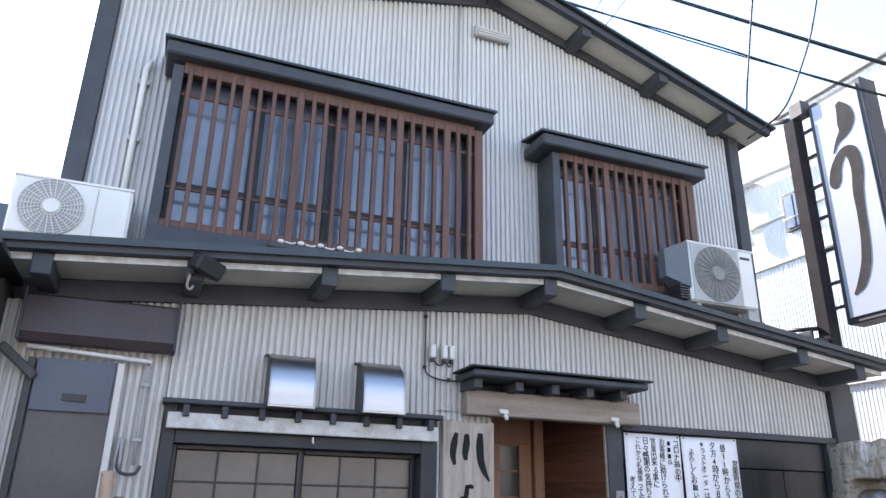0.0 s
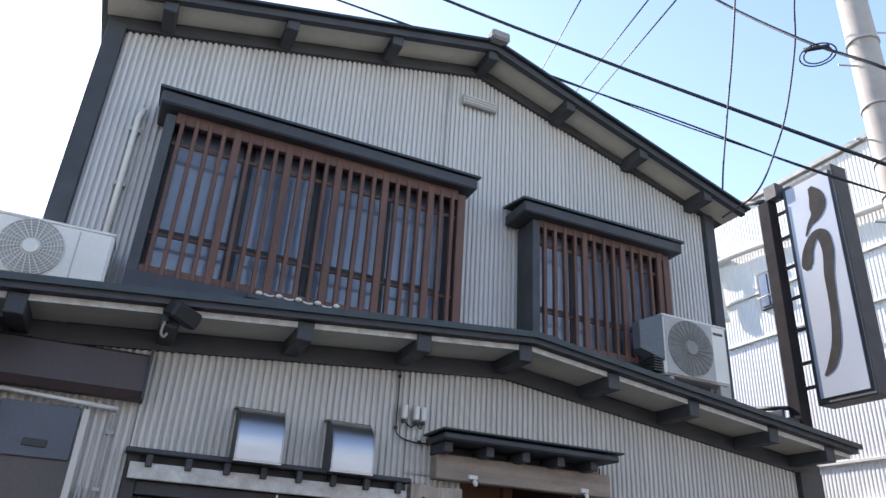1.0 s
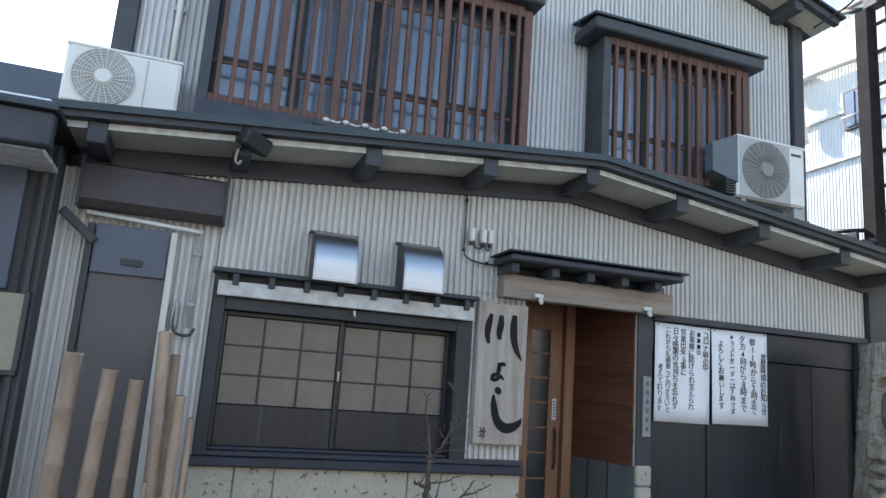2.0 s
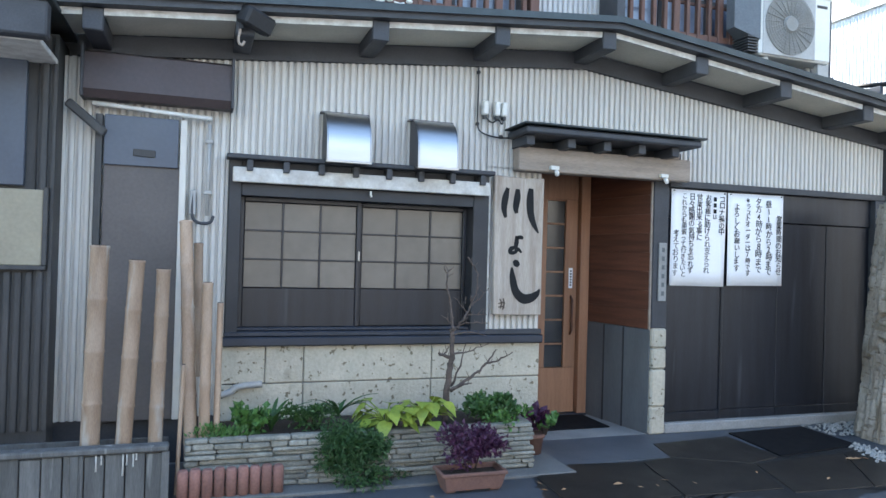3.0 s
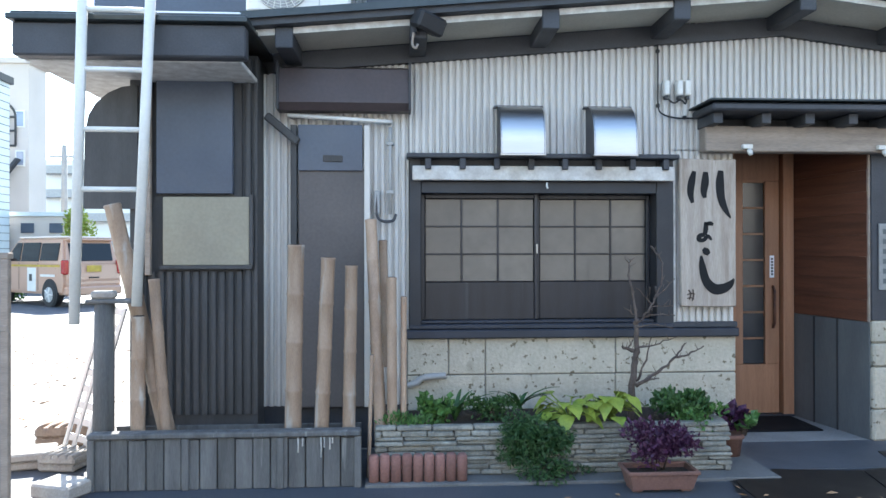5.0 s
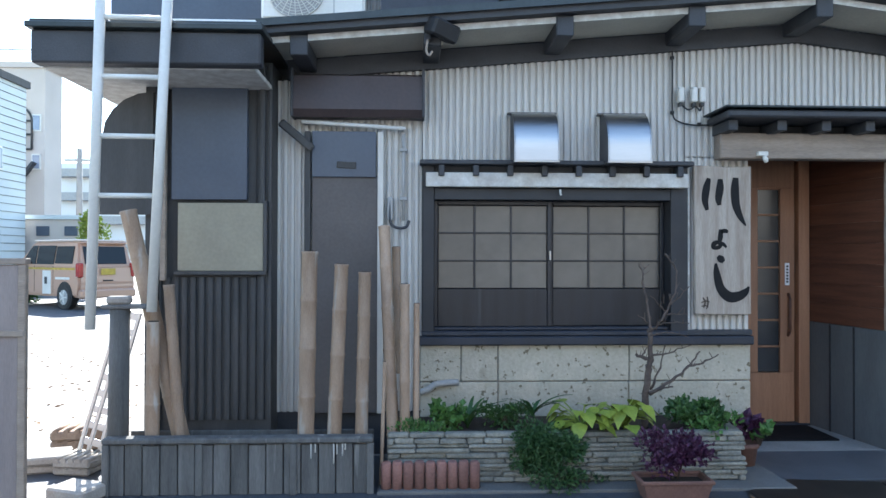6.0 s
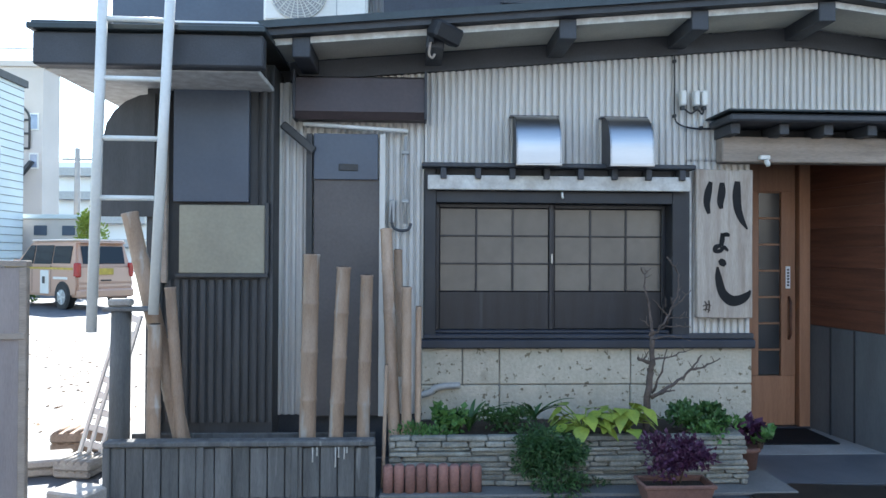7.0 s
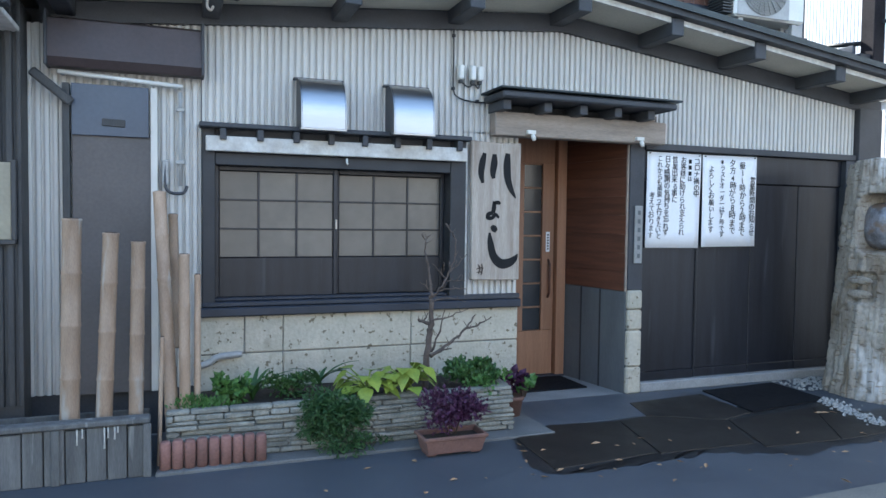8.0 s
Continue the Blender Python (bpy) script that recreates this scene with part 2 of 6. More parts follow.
# ---- building helpers ----
def box(bm, x0, x1, y0, y1, z0, z1, bevel=0.0, m=None):
    c, s = Vector(((x0 + x1) / 2, (y0 + y1) / 2, (z0 + z1) / 2)), (abs(x1 - x0), abs(y1 - y0), abs(z1 - z0))
    local = Matrix.Translation(c) @ Matrix.Diagonal((*s, 1))
    got = bmesh.ops.create_cube(bm, size=1.0, matrix=(m @ local) if m else local)
    if bevel:
        edges = list({e for v in got["verts"] for e in v.link_edges})
        bmesh.ops.bevel(bm, geom=edges, offset=min(bevel, 0.45 * min(s)), segments=1, affect="EDGES")
    return bm


def nb(*dims, bevel=0.004, m=None):
    return box(bmesh.new(), *dims, bevel=bevel, m=m)


def prism(bm, pts, y0, y1):
    """A flat outline in x and z, drawn out from y0 to y1."""
    a = [bm.verts.new((x, y0, z)) for x, z in pts]
    b = [bm.verts.new((x, y1, z)) for x, z in pts]
    n = len(pts)
    bm.faces.new(a)
    bm.faces.new(b[::-1])
    for i in range(n):
        bm.faces.new((a[i], b[i], b[(i + 1) % n], a[(i + 1) % n]))
    bmesh.ops.recalc_face_normals(bm, faces=bm.faces)
    return bm


def tube(bm, pts, radii, seg=10, caps=True):
    """A round bar along points, with a radius at each."""
    pts = [Vector(p) for p in pts]
    if not isinstance(radii, (list, tuple)):
        radii = [radii] * len(pts)
    rings, side = [], None
    for i, p in enumerate(pts):
        way = (pts[min(i + 1, len(pts) - 1)] - pts[max(i - 1, 0)]).normalized()
        if side is None:
            side = way.cross((0, 0, 1)) if abs(way.z) < 0.9 else way.cross((0, 1, 0))
        side = (side - way * side.dot(way)).normalized()
        up = way.cross(side)
        rings.append([bm.verts.new(p + radii[i] * (math.cos(k * math.tau / seg) * side + math.sin(k * math.tau / seg) * up)) for k in range(seg)])
    for a, b in zip(rings, rings[1:]):
        for k in range(seg):
            f = bm.faces.new((a[k], a[(k + 1) % seg], b[(k + 1) % seg], b[k]))
            f.smooth = True
    if caps:
        bm.faces.new(rings[0][::-1])
        bm.faces.new(rings[-1])
    bmesh.ops.recalc_face_normals(bm, faces=bm.faces)
    return bm


def nt(pts, radii, seg=10):
    return tube(bmesh.new(), pts, radii, seg)


def corrugated(bm, s0, s1, bottom, top, at, pitch=0.047, depth=0.0195, along="x"):
    """A ribbed sheet from s0 to s1, facing -y (along x) or -x (along y); bottom and top are heights over s."""
    shape = [(0.0, 1.0), (0.13, 1.0), (0.20, 0.16), (0.28, 0.03), (0.40, -0.03), (0.60, -0.03), (0.72, 0.03), (0.80, 0.16), (0.87, 1.0)]
    n0, n1 = math.floor(s0 / pitch), math.ceil(s1 / pitch)
    cols = []
    for k in range(n0, n1):
        cols += [((k + f) * pitch, d) for f, d in shape]
    cols = [(s, d) for s, d in cols if s0 - 1e-6 <= s <= s1 + 1e-6]
    last, deep = None, 0.0
    for s, d in cols:
        off = at + d * depth
        z0, z1 = bottom(s), top(s)
        pts = [(s, off, z) if along == "x" else (off, s, z) for z in (z0, z1)]
        now = [bm.verts.new(p) for p in pts]
        if last:
            f = bm.faces.new((last[0], now[0], now[1], last[1]))
            f.smooth = max(d, deep) < 0.5
        last, deep = now, d
    return bm


def flat(z):
    return lambda s: z


def part(name, bm, material, parent=None, label="", kind=""):
    data = bpy.data.meshes.new(name)
    bm.to_mesh(data)
    bm.free()
    data.materials.append(material)
    ob = new(name, data)
    if parent:
        ob.parent = parent
    return tagged(ob, label=label, kind=kind)


def twin(name, ob, m, parent=None):
    """Another object on the mesh of ob."""
    o = new(name, ob.data)
    o.parent = parent or ob.parent
    o.matrix_basis = m
    return o


def thing(name, label, category, group="", kind="", at=(0, 0, 0)):
    ob = new(name)
    ob.empty_display_size = 0.1
    ob.location = at
    return tagged(ob, label=label, category=category, group=group, kind=kind)


def structure(name, bm, material, label="", category=""):
    return tagged(part(name, bm, material), label=label, category=category, kind="structure")


def lettering(name, text, size, m, material, parent):
    """Words in the built-in font, one character below another, each set a little unevenly as by hand."""
    hand = random.Random(len(text) * 7 + ord(text[0]))
    for k, letter in enumerate(text):
        c = bpy.data.curves.new(name, "FONT")
        c.body, c.size, c.align_x, c.extrude, c.offset = letter, size * hand.uniform(0.95, 1.14), "CENTER", 0.0006, size * 0.003
        tmp = new(name, c)
        bpy.context.view_layer.update()
        data = bpy.data.meshes.new_from_object(tmp.evaluated_get(bpy.context.evaluated_depsgraph_get()))
        bpy.data.objects.remove(tmp)
        data.materials.clear()
        data.materials.append(material)
        ob = new(name, data)
        ob.parent = parent
        ob.matrix_basis = m @ pose(hand.uniform(-0.004, 0.004), -k * size * 0.95 + hand.uniform(-0.003, 0.003), 0, 0, 0, hand.uniform(-6, 6))


# ---- ground ----
bm = bmesh.new()
bmesh.ops.create_grid(bm, x_segments=40, y_segments=40, size=300)
structure("ground", bm, ASPHALT, "grey asphalt street with patches, reaching to the horizon", "street").location = (0, 0, -0.002)


# ---- the shop: lines of the walls ----
def eave_line(x):
    """Height of the top of the lower cladding: a very flat gable."""
    return 2.868 - 0.087 * (0.33 - x) if x < 0.33 else 2.868 - 0.125 * (x - 0.33)


def gable_line(x):
    return 5.75 + 0.235 * x if x < 0 else 5.75 - 0.298 * x


def roof_line(x):
    """The roof's own pitch: a little steeper than the cladding's edge on one side."""
    return gable_line(x) - 0.026 * max(0.0, x)


wall = structure("wall_front", bmesh.new(), SLATE, "shop front wall clad in pale corrugated metal", "wall")
bm = bmesh.new()
for x0, x1, z0, z1 in ((-3.3, -2.28, 0.0, None), (-2.28, -0.46, 0.0, 0.745), (-2.28, -0.46, 2.0, None), (-0.46, 0.0, 0.0, None),
                       (0.0, 0.99, 2.06, None), (0.99, 1.13, 0.0, None), (1.13, 3.46, 2.0, None)):
    ta, tb = (eave_line(x0), eave_line(x1)) if z1 is None else (z1, z1)
    mid = [(0.33, eave_line(0.33))] if z1 is None and x0 < 0.33 < x1 else []
    prism(bm, [(x0, z0), (x1, z0), (x1, tb), *mid, (x0, ta)], 0.02, 0.14)
part("wall_core", bm, SLATE, wall)
for x0, x1, z0, z1 in ((-3.28, -2.285, 0.3, None), (-2.285, -0.46, 2.0, None), (-0.46, 0.0, 0.85, 2.06), (-0.46, 3.455, 2.05, None)):
    top = (lambda s: eave_line(s) - 0.004) if z1 is None else flat(z1)
    part("corrugated_sheet", corrugated(bmesh.new(), x0, x1, flat(z0), top, -0.002), GALV, wall, "pale grey corrugated metal sheet")
# shop interior behind the openings
structure("wall_back", nb(-3.3, 3.7, 3.0, 3.12, 0, 2.9), SHEDDOOR, "plain dark rear wall inside the shop", "wall")
structure("floor", nb(-3.3, 3.7, 0.0, 3.0, -0.05, 0.004), CONCRETE, "grey concrete floor inside the shop", "floor")
structure("wall_side_right", nb(3.5, 3.74, 0.0, 8.0, 0, 3.0), SLATE, "dark stained corner post and side wall", "wall")
structure("wall_side_left", nb(-3.3, -3.18, 0.14, 8.0, 0, 2.9), SLATE, "plain side wall of the shop", "wall")
structure("ceiling", nb(-3.3, 3.7, 0.14, 8.0, 2.90, 2.98), SLATE, "dark upper floor deck", "ceiling")

# lower eave: frieze board, soffit, rafters ends, roof sheet
eave = thing("eave_lower", "dark timber eave with cream soffit boards over the shop front", "eave", kind="structure")
YF = -0.42


def band(x0, x1, lo, hi, y0, y1, line=None):
    """A board that follows the flat gable between x0 and x1."""
    line = line or eave_line
    peak = 0.33 if line is eave_line else 0.0
    xs = [x0, *([peak] if x0 < peak < x1 else []), x1]
    return prism(bmesh.new(), [(x, line(x) + lo) for x in xs] + [(x, line(x) + hi) for x in reversed(xs)], y0, y1)


part("frieze_board", band(-3.2, 3.75, -0.006, 0.12, -0.035, 0.018), SLATE, eave)
rafters = [-3.06, -2.23, -1.396, -0.55, 0.278, 1.08, 1.88, 2.74, 3.40]
for a, b in zip([-3.3, *rafters], [*rafters, 3.72]):
    x0, x1 = a + 0.055, b - 0.055
    if x1 - x0 > 0.1:
        part("soffit_board", band(x0, x1, 0.125, 0.145, YF, -0.036), CREAM, eave)
        part("edge_strip", band(x0, x1, 0.118, 0.158, YF - 0.02, YF - 0.002), WHITE_EDGE, eave, "flaking white edge strip")
for x in rafters:
    z = eave_line(x)
    part("rafter_end", nb(x - 0.055, x + 0.055, YF - 0.035, 0.0, z + 0.03, z + 0.158, bevel=0.006), SLATE, eave)
part("fascia", band(-3.3, 3.69, 0.162, 0.225, YF - 0.09, YF + 0.06), SLATE, eave)
# the pent roof sheet rises to the upper wall
bm = bmesh.new()
xs = [-3.35, 0.33, 3.72]
rows = [[bm.verts.new((x, y, eave_line(x) + z)) for x in xs] for y, z in ((YF - 0.12, 0.20), (YF - 0.12, 0.245), (0.02, 0.36), (0.02, 0.30))]
for a, b in zip(rows, rows[1:] + rows[:1]):
    for i in range(2):
        bm.faces.new((a[i], a[i + 1], b[i + 1], b[i]))
bmesh.ops.recalc_face_normals(bm, faces=bm.faces)
part("roof_sheet", bm, ROOF, eave)

# upper storey
upper = structure("wall_upper", prism(bmesh.new(), [(-3.0, 2.9), (2.74, 2.9), (2.74, gable_line(2.74)), (0, gable_line(0)), (-3.0, gable_line(-3.0))], 0.02, 0.16),
                  SLATE, "gabled upper storey wall clad in fine pale corrugated metal", "wall")
part("corrugated_sheet", corrugated(bmesh.new(), -3.0, 2.64, lambda s: 2.95, lambda s: gable_line(s) - 0.004, -0.002, 0.044, 0.020), GALV_UP, upper)
for x0, x1 in ((-3.13, -3.0), (2.64, 2.76)):
    part("corner_post", nb(x0, x1, -0.05, 0.16, 2.85, gable_line((x0 + x1) / 2) + 0.03), SLATE, upper)
structure("wall_upper_right", nb(2.62, 2.74, 0.16, 8.0, 2.9, gable_line(2.74)), SLATE, "plain upper side wall", "wall")
structure("wall_upper_left", nb(-3.0, -2.88, 0.16, 8.0, 2.9, gable_line(-3.0)), GALV_UP, "plain upper side wall", "wall")
structure("wall_rear", prism(bmesh.new(), [(-3.0, 0), (2.74, 0), (2.74, gable_line(2.74)), (0, gable_line(0)), (-3.0, gable_line(-3.0))], 8.0, 8.12), SLATE, "plain rear wall of the house", "wall")

roof = thing("roof_upper", "dark metal gable roof with timber barge boards and cream soffits", "roof", kind="structure")
YR = -0.28
part("frieze_board", band(-3.13, 2.8, -0.006, 0.10, -0.035, 0.018, gable_line), SLATE, roof)
beams = [-2.72, -1.82, -0.93, 0.0, 0.845, 1.68, 2.46]
for a, b in zip([-3.2, *beams], [*beams, 2.94]):
    x0, x1 = a + 0.05, b - 0.05
    part("soffit_board", band(x0, x1, 0.105, 0.12, YR, -0.036, roof_line), CREAM, roof)
for x in beams:
    z = roof_line(x)
    part("beam_end", nb(x - 0.05, x + 0.05, YR - 0.03, 0.0, z + 0.0, z + 0.12, bevel=0.006), SLATE, roof)
part("barge_board", band(-3.18, 2.90, 0.085, 0.15, YR - 0.06, YR, roof_line), SLATE, roof)
bm = bmesh.new()
for x0, x1 in ((-3.20, 0.0), (0.0, 2.94)):
    prism(bm, [(x0, roof_line(x0) + 0.153), (x1, roof_line(x1) + 0.153), (x1, roof_line(x1) + 0.178), (x0, roof_line(x0) + 0.178)], YR - 0.1, 8.3)
part("roof_sheet", bm, ROOF, roof)
part("ridge_cap", nb(-0.09, 0.09, YR - 0.11, 8.3, 5.89, 5.95, bevel=0.02), ROOF, roof)
part("ridge_end", nb(-0.085, 0.10, YR - 0.17, YR - 0.06, 5.885, 5.99, bevel=0.02), CONCRETE, roof, "pale grey ridge end tile")


# ---- stone base, window, entrance ----
def ribbon(bm, pts, widths, y, thick=0.003):
    """A brush stroke: points in x and z with the stroke's width at each, standing proud of y."""
    left, right = [], []
    for i, (x, z) in enumerate(pts):
        a, b = pts[max(i - 1, 0)], pts[min(i + 1, len(pts) - 1)]
        d = Vector((b[0] - a[0], b[1] - a[1])).normalized()
        w = widths[i] / 2
        left.append((x - d.y * w, z + d.x * w))
        right.append((x + d.y * w, z - d.x * w))
    for i in range(len(pts) - 1):
        q = [left[i], left[i + 1], right[i + 1], right[i]]
        f = [bm.verts.new((x, y - thick, z)) for x, z in q]
        g = [bm.verts.new((x, y, z)) for x, z in q]
        bm.faces.new(f)
        for k in range(4):
            bm.faces.new((f[k], g[k], g[(k + 1) % 4], f[(k + 1) % 4]))
    bmesh.ops.remove_doubles(bm, verts=bm.verts, dist=1e-6)
    bmesh.ops.recalc_face_normals(bm, faces=bm.faces)
    return bm


def smooth_path(pts, n=6):
    """Points along a soft curve through pts (any number of coordinates)."""
    p = [np.array(q, float) for q in pts]
    p = [2 * p[0] - p[1], *p, 2 * p[-1] - p[-2]]
    out = []
    for i in range(1, len(p) - 2):
        for k in range(n):
            t = k / n
            out.append(0.5 * (2 * p[i] + (p[i + 1] - p[i - 1]) * t + (2 * p[i - 1] - 5 * p[i] + 4 * p[i + 1] - p[i + 2]) * t * t
                              + (3 * p[i] - p[i - 1] - 3 * p[i + 1] + p[i + 2]) * t ** 3))
    return [tuple(float(c) for c in q) for q in [*out, p[-2]]]


def stroke(bm, pts, y):
    """A brush stroke through (x, z, width)."""
    s = smooth_path(pts)
    return ribbon(bm, [(a, b) for a, b, _ in s], [c for *_, c in s], y)


base = thing("wall_base", "low wall of pale tuff stone blocks with recessed joints", "stone wall", kind="structure")
part("mortar", nb(-2.30, 0.0, 0.0, 0.019, 0, 0.75), CONCRETE, base)
for z0, z1, joints in ((0.505, 0.752, (-2.302, -2.02, -1.766, -0.856, 0.0)), (0.262, 0.497, (-2.302, -1.766, -0.86, 0.0)), (0.0, 0.254, (-2.302, -2.1, -1.2, -0.3, 0.0))):
    for a, b in zip(joints, joints[1:]):
        bm = nb(a + 0.003, b - 0.003, -0.022, 0.0, z0, z1, bevel=0.006)
        part("block", bm, STONE, base)

win = thing("window_1", "dark timber sliding window with frosted panes above solid lower panels", "window", kind="structure")
for dims in ((-2.285, -2.205, -0.05, 0.14, 0.84, 1.99), (-0.575, -0.455, -0.05, 0.14, 0.84, 1.99), (-2.205, -0.575, -0.045, 0.14, 1.745, 1.825)):
    part("window_frame", nb(*dims), FRAME, win)
part("window_sill", nb(-2.31, -0.0, -0.075, 0.02, 0.755, 0.815, bevel=0.008), SILL, win)
part("window_sill", nb(-2.29, -0.455, -0.055, 0.10, 0.818, 0.85, bevel=0.006), SILL, win)
part("sill_rail", nb(-2.205, -0.575, 0.0, 0.07, 0.852, 0.872), SILL, win)
for x0, x1, y in ((-2.205, -1.385, 0.062), (-1.395, -0.575, 0.100)):
    sash = part("sash", nb(x0, x0 + 0.028, y - 0.015, y + 0.015, 0.872, 1.745), BLACK, win)
    part("stile", nb(x1 - 0.028, x1, y - 0.015, y + 0.015, 0.872, 1.745), BLACK, sash)
    part("top_rail", nb(x0 + 0.028, x1 - 0.028, y - 0.015, y + 0.015, 1.715, 1.745), BLACK, sash)
    part("lower_panel", nb(x0 + 0.028, x1 - 0.028, y - 0.008, y + 0.01, 0.872, 1.135), BLACK, sash, "black solid lower panel")
    w, h = (x1 - x0 - 0.056) / 3, (1.715 - 1.135) / 3
    for i in range(3):
        for j in range(3):
            a, c = x0 + 0.028 + i * w, 1.135 + j * h
            part("pane", nb(a + 0.006, a + w - 0.006, y - 0.001, y + 0.004, c + 0.006, c + h - 0.006, bevel=0), FROST, sash, "frosted pane")
    for i in (1, 2):
        part("muntin", nb(x0 + 0.028 + i * w - 0.007, x0 + 0.028 + i * w + 0.007, y - 0.010, y + 0.008, 1.135, 1.715, bevel=0.002), BLACK, sash)
        part("muntin", nb(x0 + 0.028, x1 - 0.028, y - 0.009, y + 0.007, 1.135 + i * h - 0.006, 1.135 + i * h + 0.006, bevel=0.002), BLACK, sash)
part("latch", nb(-1.402, -1.388, 0.03, 0.048, 1.33, 1.40), STEEL, win, "small metal latch")
structure("wall_window_back", nb(-2.3, -0.44, 0.2, 0.24, 0.7, 2.05), SHEDDOOR, "dim interior lining behind the frosted window", "wall")

hood = thing("window_canopy", "narrow dark window canopy with small brackets over a white board", "canopy")
part("top_board", nb(-2.305, -0.445, -0.14, 0.0, 1.975, 2.006, bevel=0.006), SLATE, hood)
part("back_board", nb(-2.285, -0.455, -0.035, -0.004, 1.93, 1.984), SLATE, hood)
part("white_board", nb(-2.265, -0.47, -0.105, -0.08, 1.828, 1.925, bevel=0.005), WHITE_EDGE, hood, "flaking white painted board")
b0 = part("bracket", nb(-0.020, 0.020, -0.13, 0.0, -0.038, 0.034, bevel=0.004), SLATE, hood)
b0.matrix_basis = pose(-2.16, -0.005, 1.938)
for i in range(1, 8):
    twin("bracket", b0, pose(-2.16 + i * 0.232, -0.005, 1.938), hood)
part("hook", nt([(-1.35, -0.085, 1.815), (-1.35, -0.087, 1.79), (-1.345, -0.09, 1.775)], 0.007, 8), WHITEPLASTIC, hood)


def vent_hood(x0, x1):
    t = thing("range_vent_hood", "curved stainless steel kitchen vent hood on the cladding", "vent hood", "vent hoods on the wall")
    prof = [(-0.060, 2.335)] + [(-0.060 - 0.190 * math.sin(k * math.pi / 24), 2.335 - 0.24 * (1 - math.cos(k * math.pi / 24))) for k in range(1, 13)] + [(-0.254, 1.985)]
    bm = bmesh.new()
    rows = [[bm.verts.new((x, y, z)) for y, z in prof] for x in (x0, x1)]
    for i in range(len(prof) - 1):
        f = bm.faces.new((rows[0][i], rows[0][i + 1], rows[1][i + 1], rows[1][i]))
        f.smooth = True
    bmesh.ops.recalc_face_normals(bm, faces=bm.faces)
    back = bmesh.ops.duplicate(bm, geom=list(bm.faces))["geom"]
    for v in back:
        if isinstance(v, bmesh.types.BMVert):
            v.co.y += 0.004
    bmesh.ops.reverse_faces(bm, faces=[f for f in back if isinstance(f, bmesh.types.BMFace)])
    part("curved_sheet", bm, STEEL, t)
    for x in (x0 + 0.004, x1 - 0.008):
        bm = bmesh.new()
        pts = [(x, -0.016, 2.335)] + [(x, y, z) for y, z in prof] + [(x, -0.016, 1.985)]
        a, b = [bm.verts.new(p) for p in pts], [bm.verts.new((p[0] + 0.004, p[1], p[2])) for p in pts]
        bm.faces.new(a), bm.faces.new(b[::-1])
        for i in range(len(a)):
            bm.faces.new((a[i], b[i], b[(i + 1) % len(a)], a[(i + 1) % len(a)]))
        bmesh.ops.recalc_face_normals(bm, faces=bm.faces)
        part("cheek", bm, DARKSTEEL, t)
    part("lip", nb(x0 - 0.004, x1 + 0.004, -0.262, -0.235, 1.975, 1.99, bevel=0.003), STEEL, t)
    part("top_flange", nb(x0 - 0.02, x1 + 0.02, -0.072, -0.012, 2.328, 2.342, bevel=0.003), DARKSTEEL, t)
    part("baffle", nb(x0 + 0.01, x1 - 0.01, -0.22, -0.02, 1.99, 2.0), DARKGRILLE, t)


vent_hood(-1.687, -1.392)
vent_hood(-1.066, -0.776)

meter = thing("cable_junction", "three white porcelain cut-outs with a looping black cable", "junction box")
for x in (-0.505, -0.412, -0.355):
    c = part("cut_out", nb(x - 0.02, x + 0.02, -0.075, -0.015, 2.425, 2.53, bevel=0.008), WHITEPLASTIC, meter)
    part("terminal", nb(x - 0.012, x + 0.012, -0.06, -0.02, 2.40, 2.426, bevel=0.003), DARKGRILLE, c)
part("cable", nt(smooth_path([(-0.555, -0.025, 2.80), (-0.555, -0.028, 2.6), (-0.555, -0.03, 2.36), (-0.52, -0.03, 2.30), (-0.42, -0.028, 2.275), (-0.30, -0.025, 2.275)]), 0.006, 8), CABLE, meter)
part("cable", nt(smooth_path([(-0.50, -0.045, 2.41), (-0.45, -0.05, 2.375), (-0.40, -0.045, 2.40), (-0.37, -0.05, 2.37), (-0.355, -0.045, 2.41)]), 0.006, 8), CABLE, meter)
for p in ((-0.555, 2.74), (-0.555, 2.36), (-0.365, 2.28)):
    part("clip", nb(p[0] - 0.012, p[0] + 0.012, -0.036, -0.01, p[1] - 0.012, p[1] + 0.012), CABLE, meter)

board = thing("name_board", "tall weathered pale wooden board with black brush strokes", "sign board")
slab = bmesh.new()
prism(slab, smooth_path([(-0.410, 0.965), (-0.20, 0.96), (-0.02, 0.962), (-0.022, 1.4), (-0.018, 1.985), (-0.2, 1.98), (-0.422, 1.990), (-0.413, 1.5)], 1), -0.07, -0.025)
bmesh.ops.bevel(slab, geom=list(slab.edges), offset=0.006, segments=1, affect="EDGES")
part("board", slab, SIGNWOOD, board)
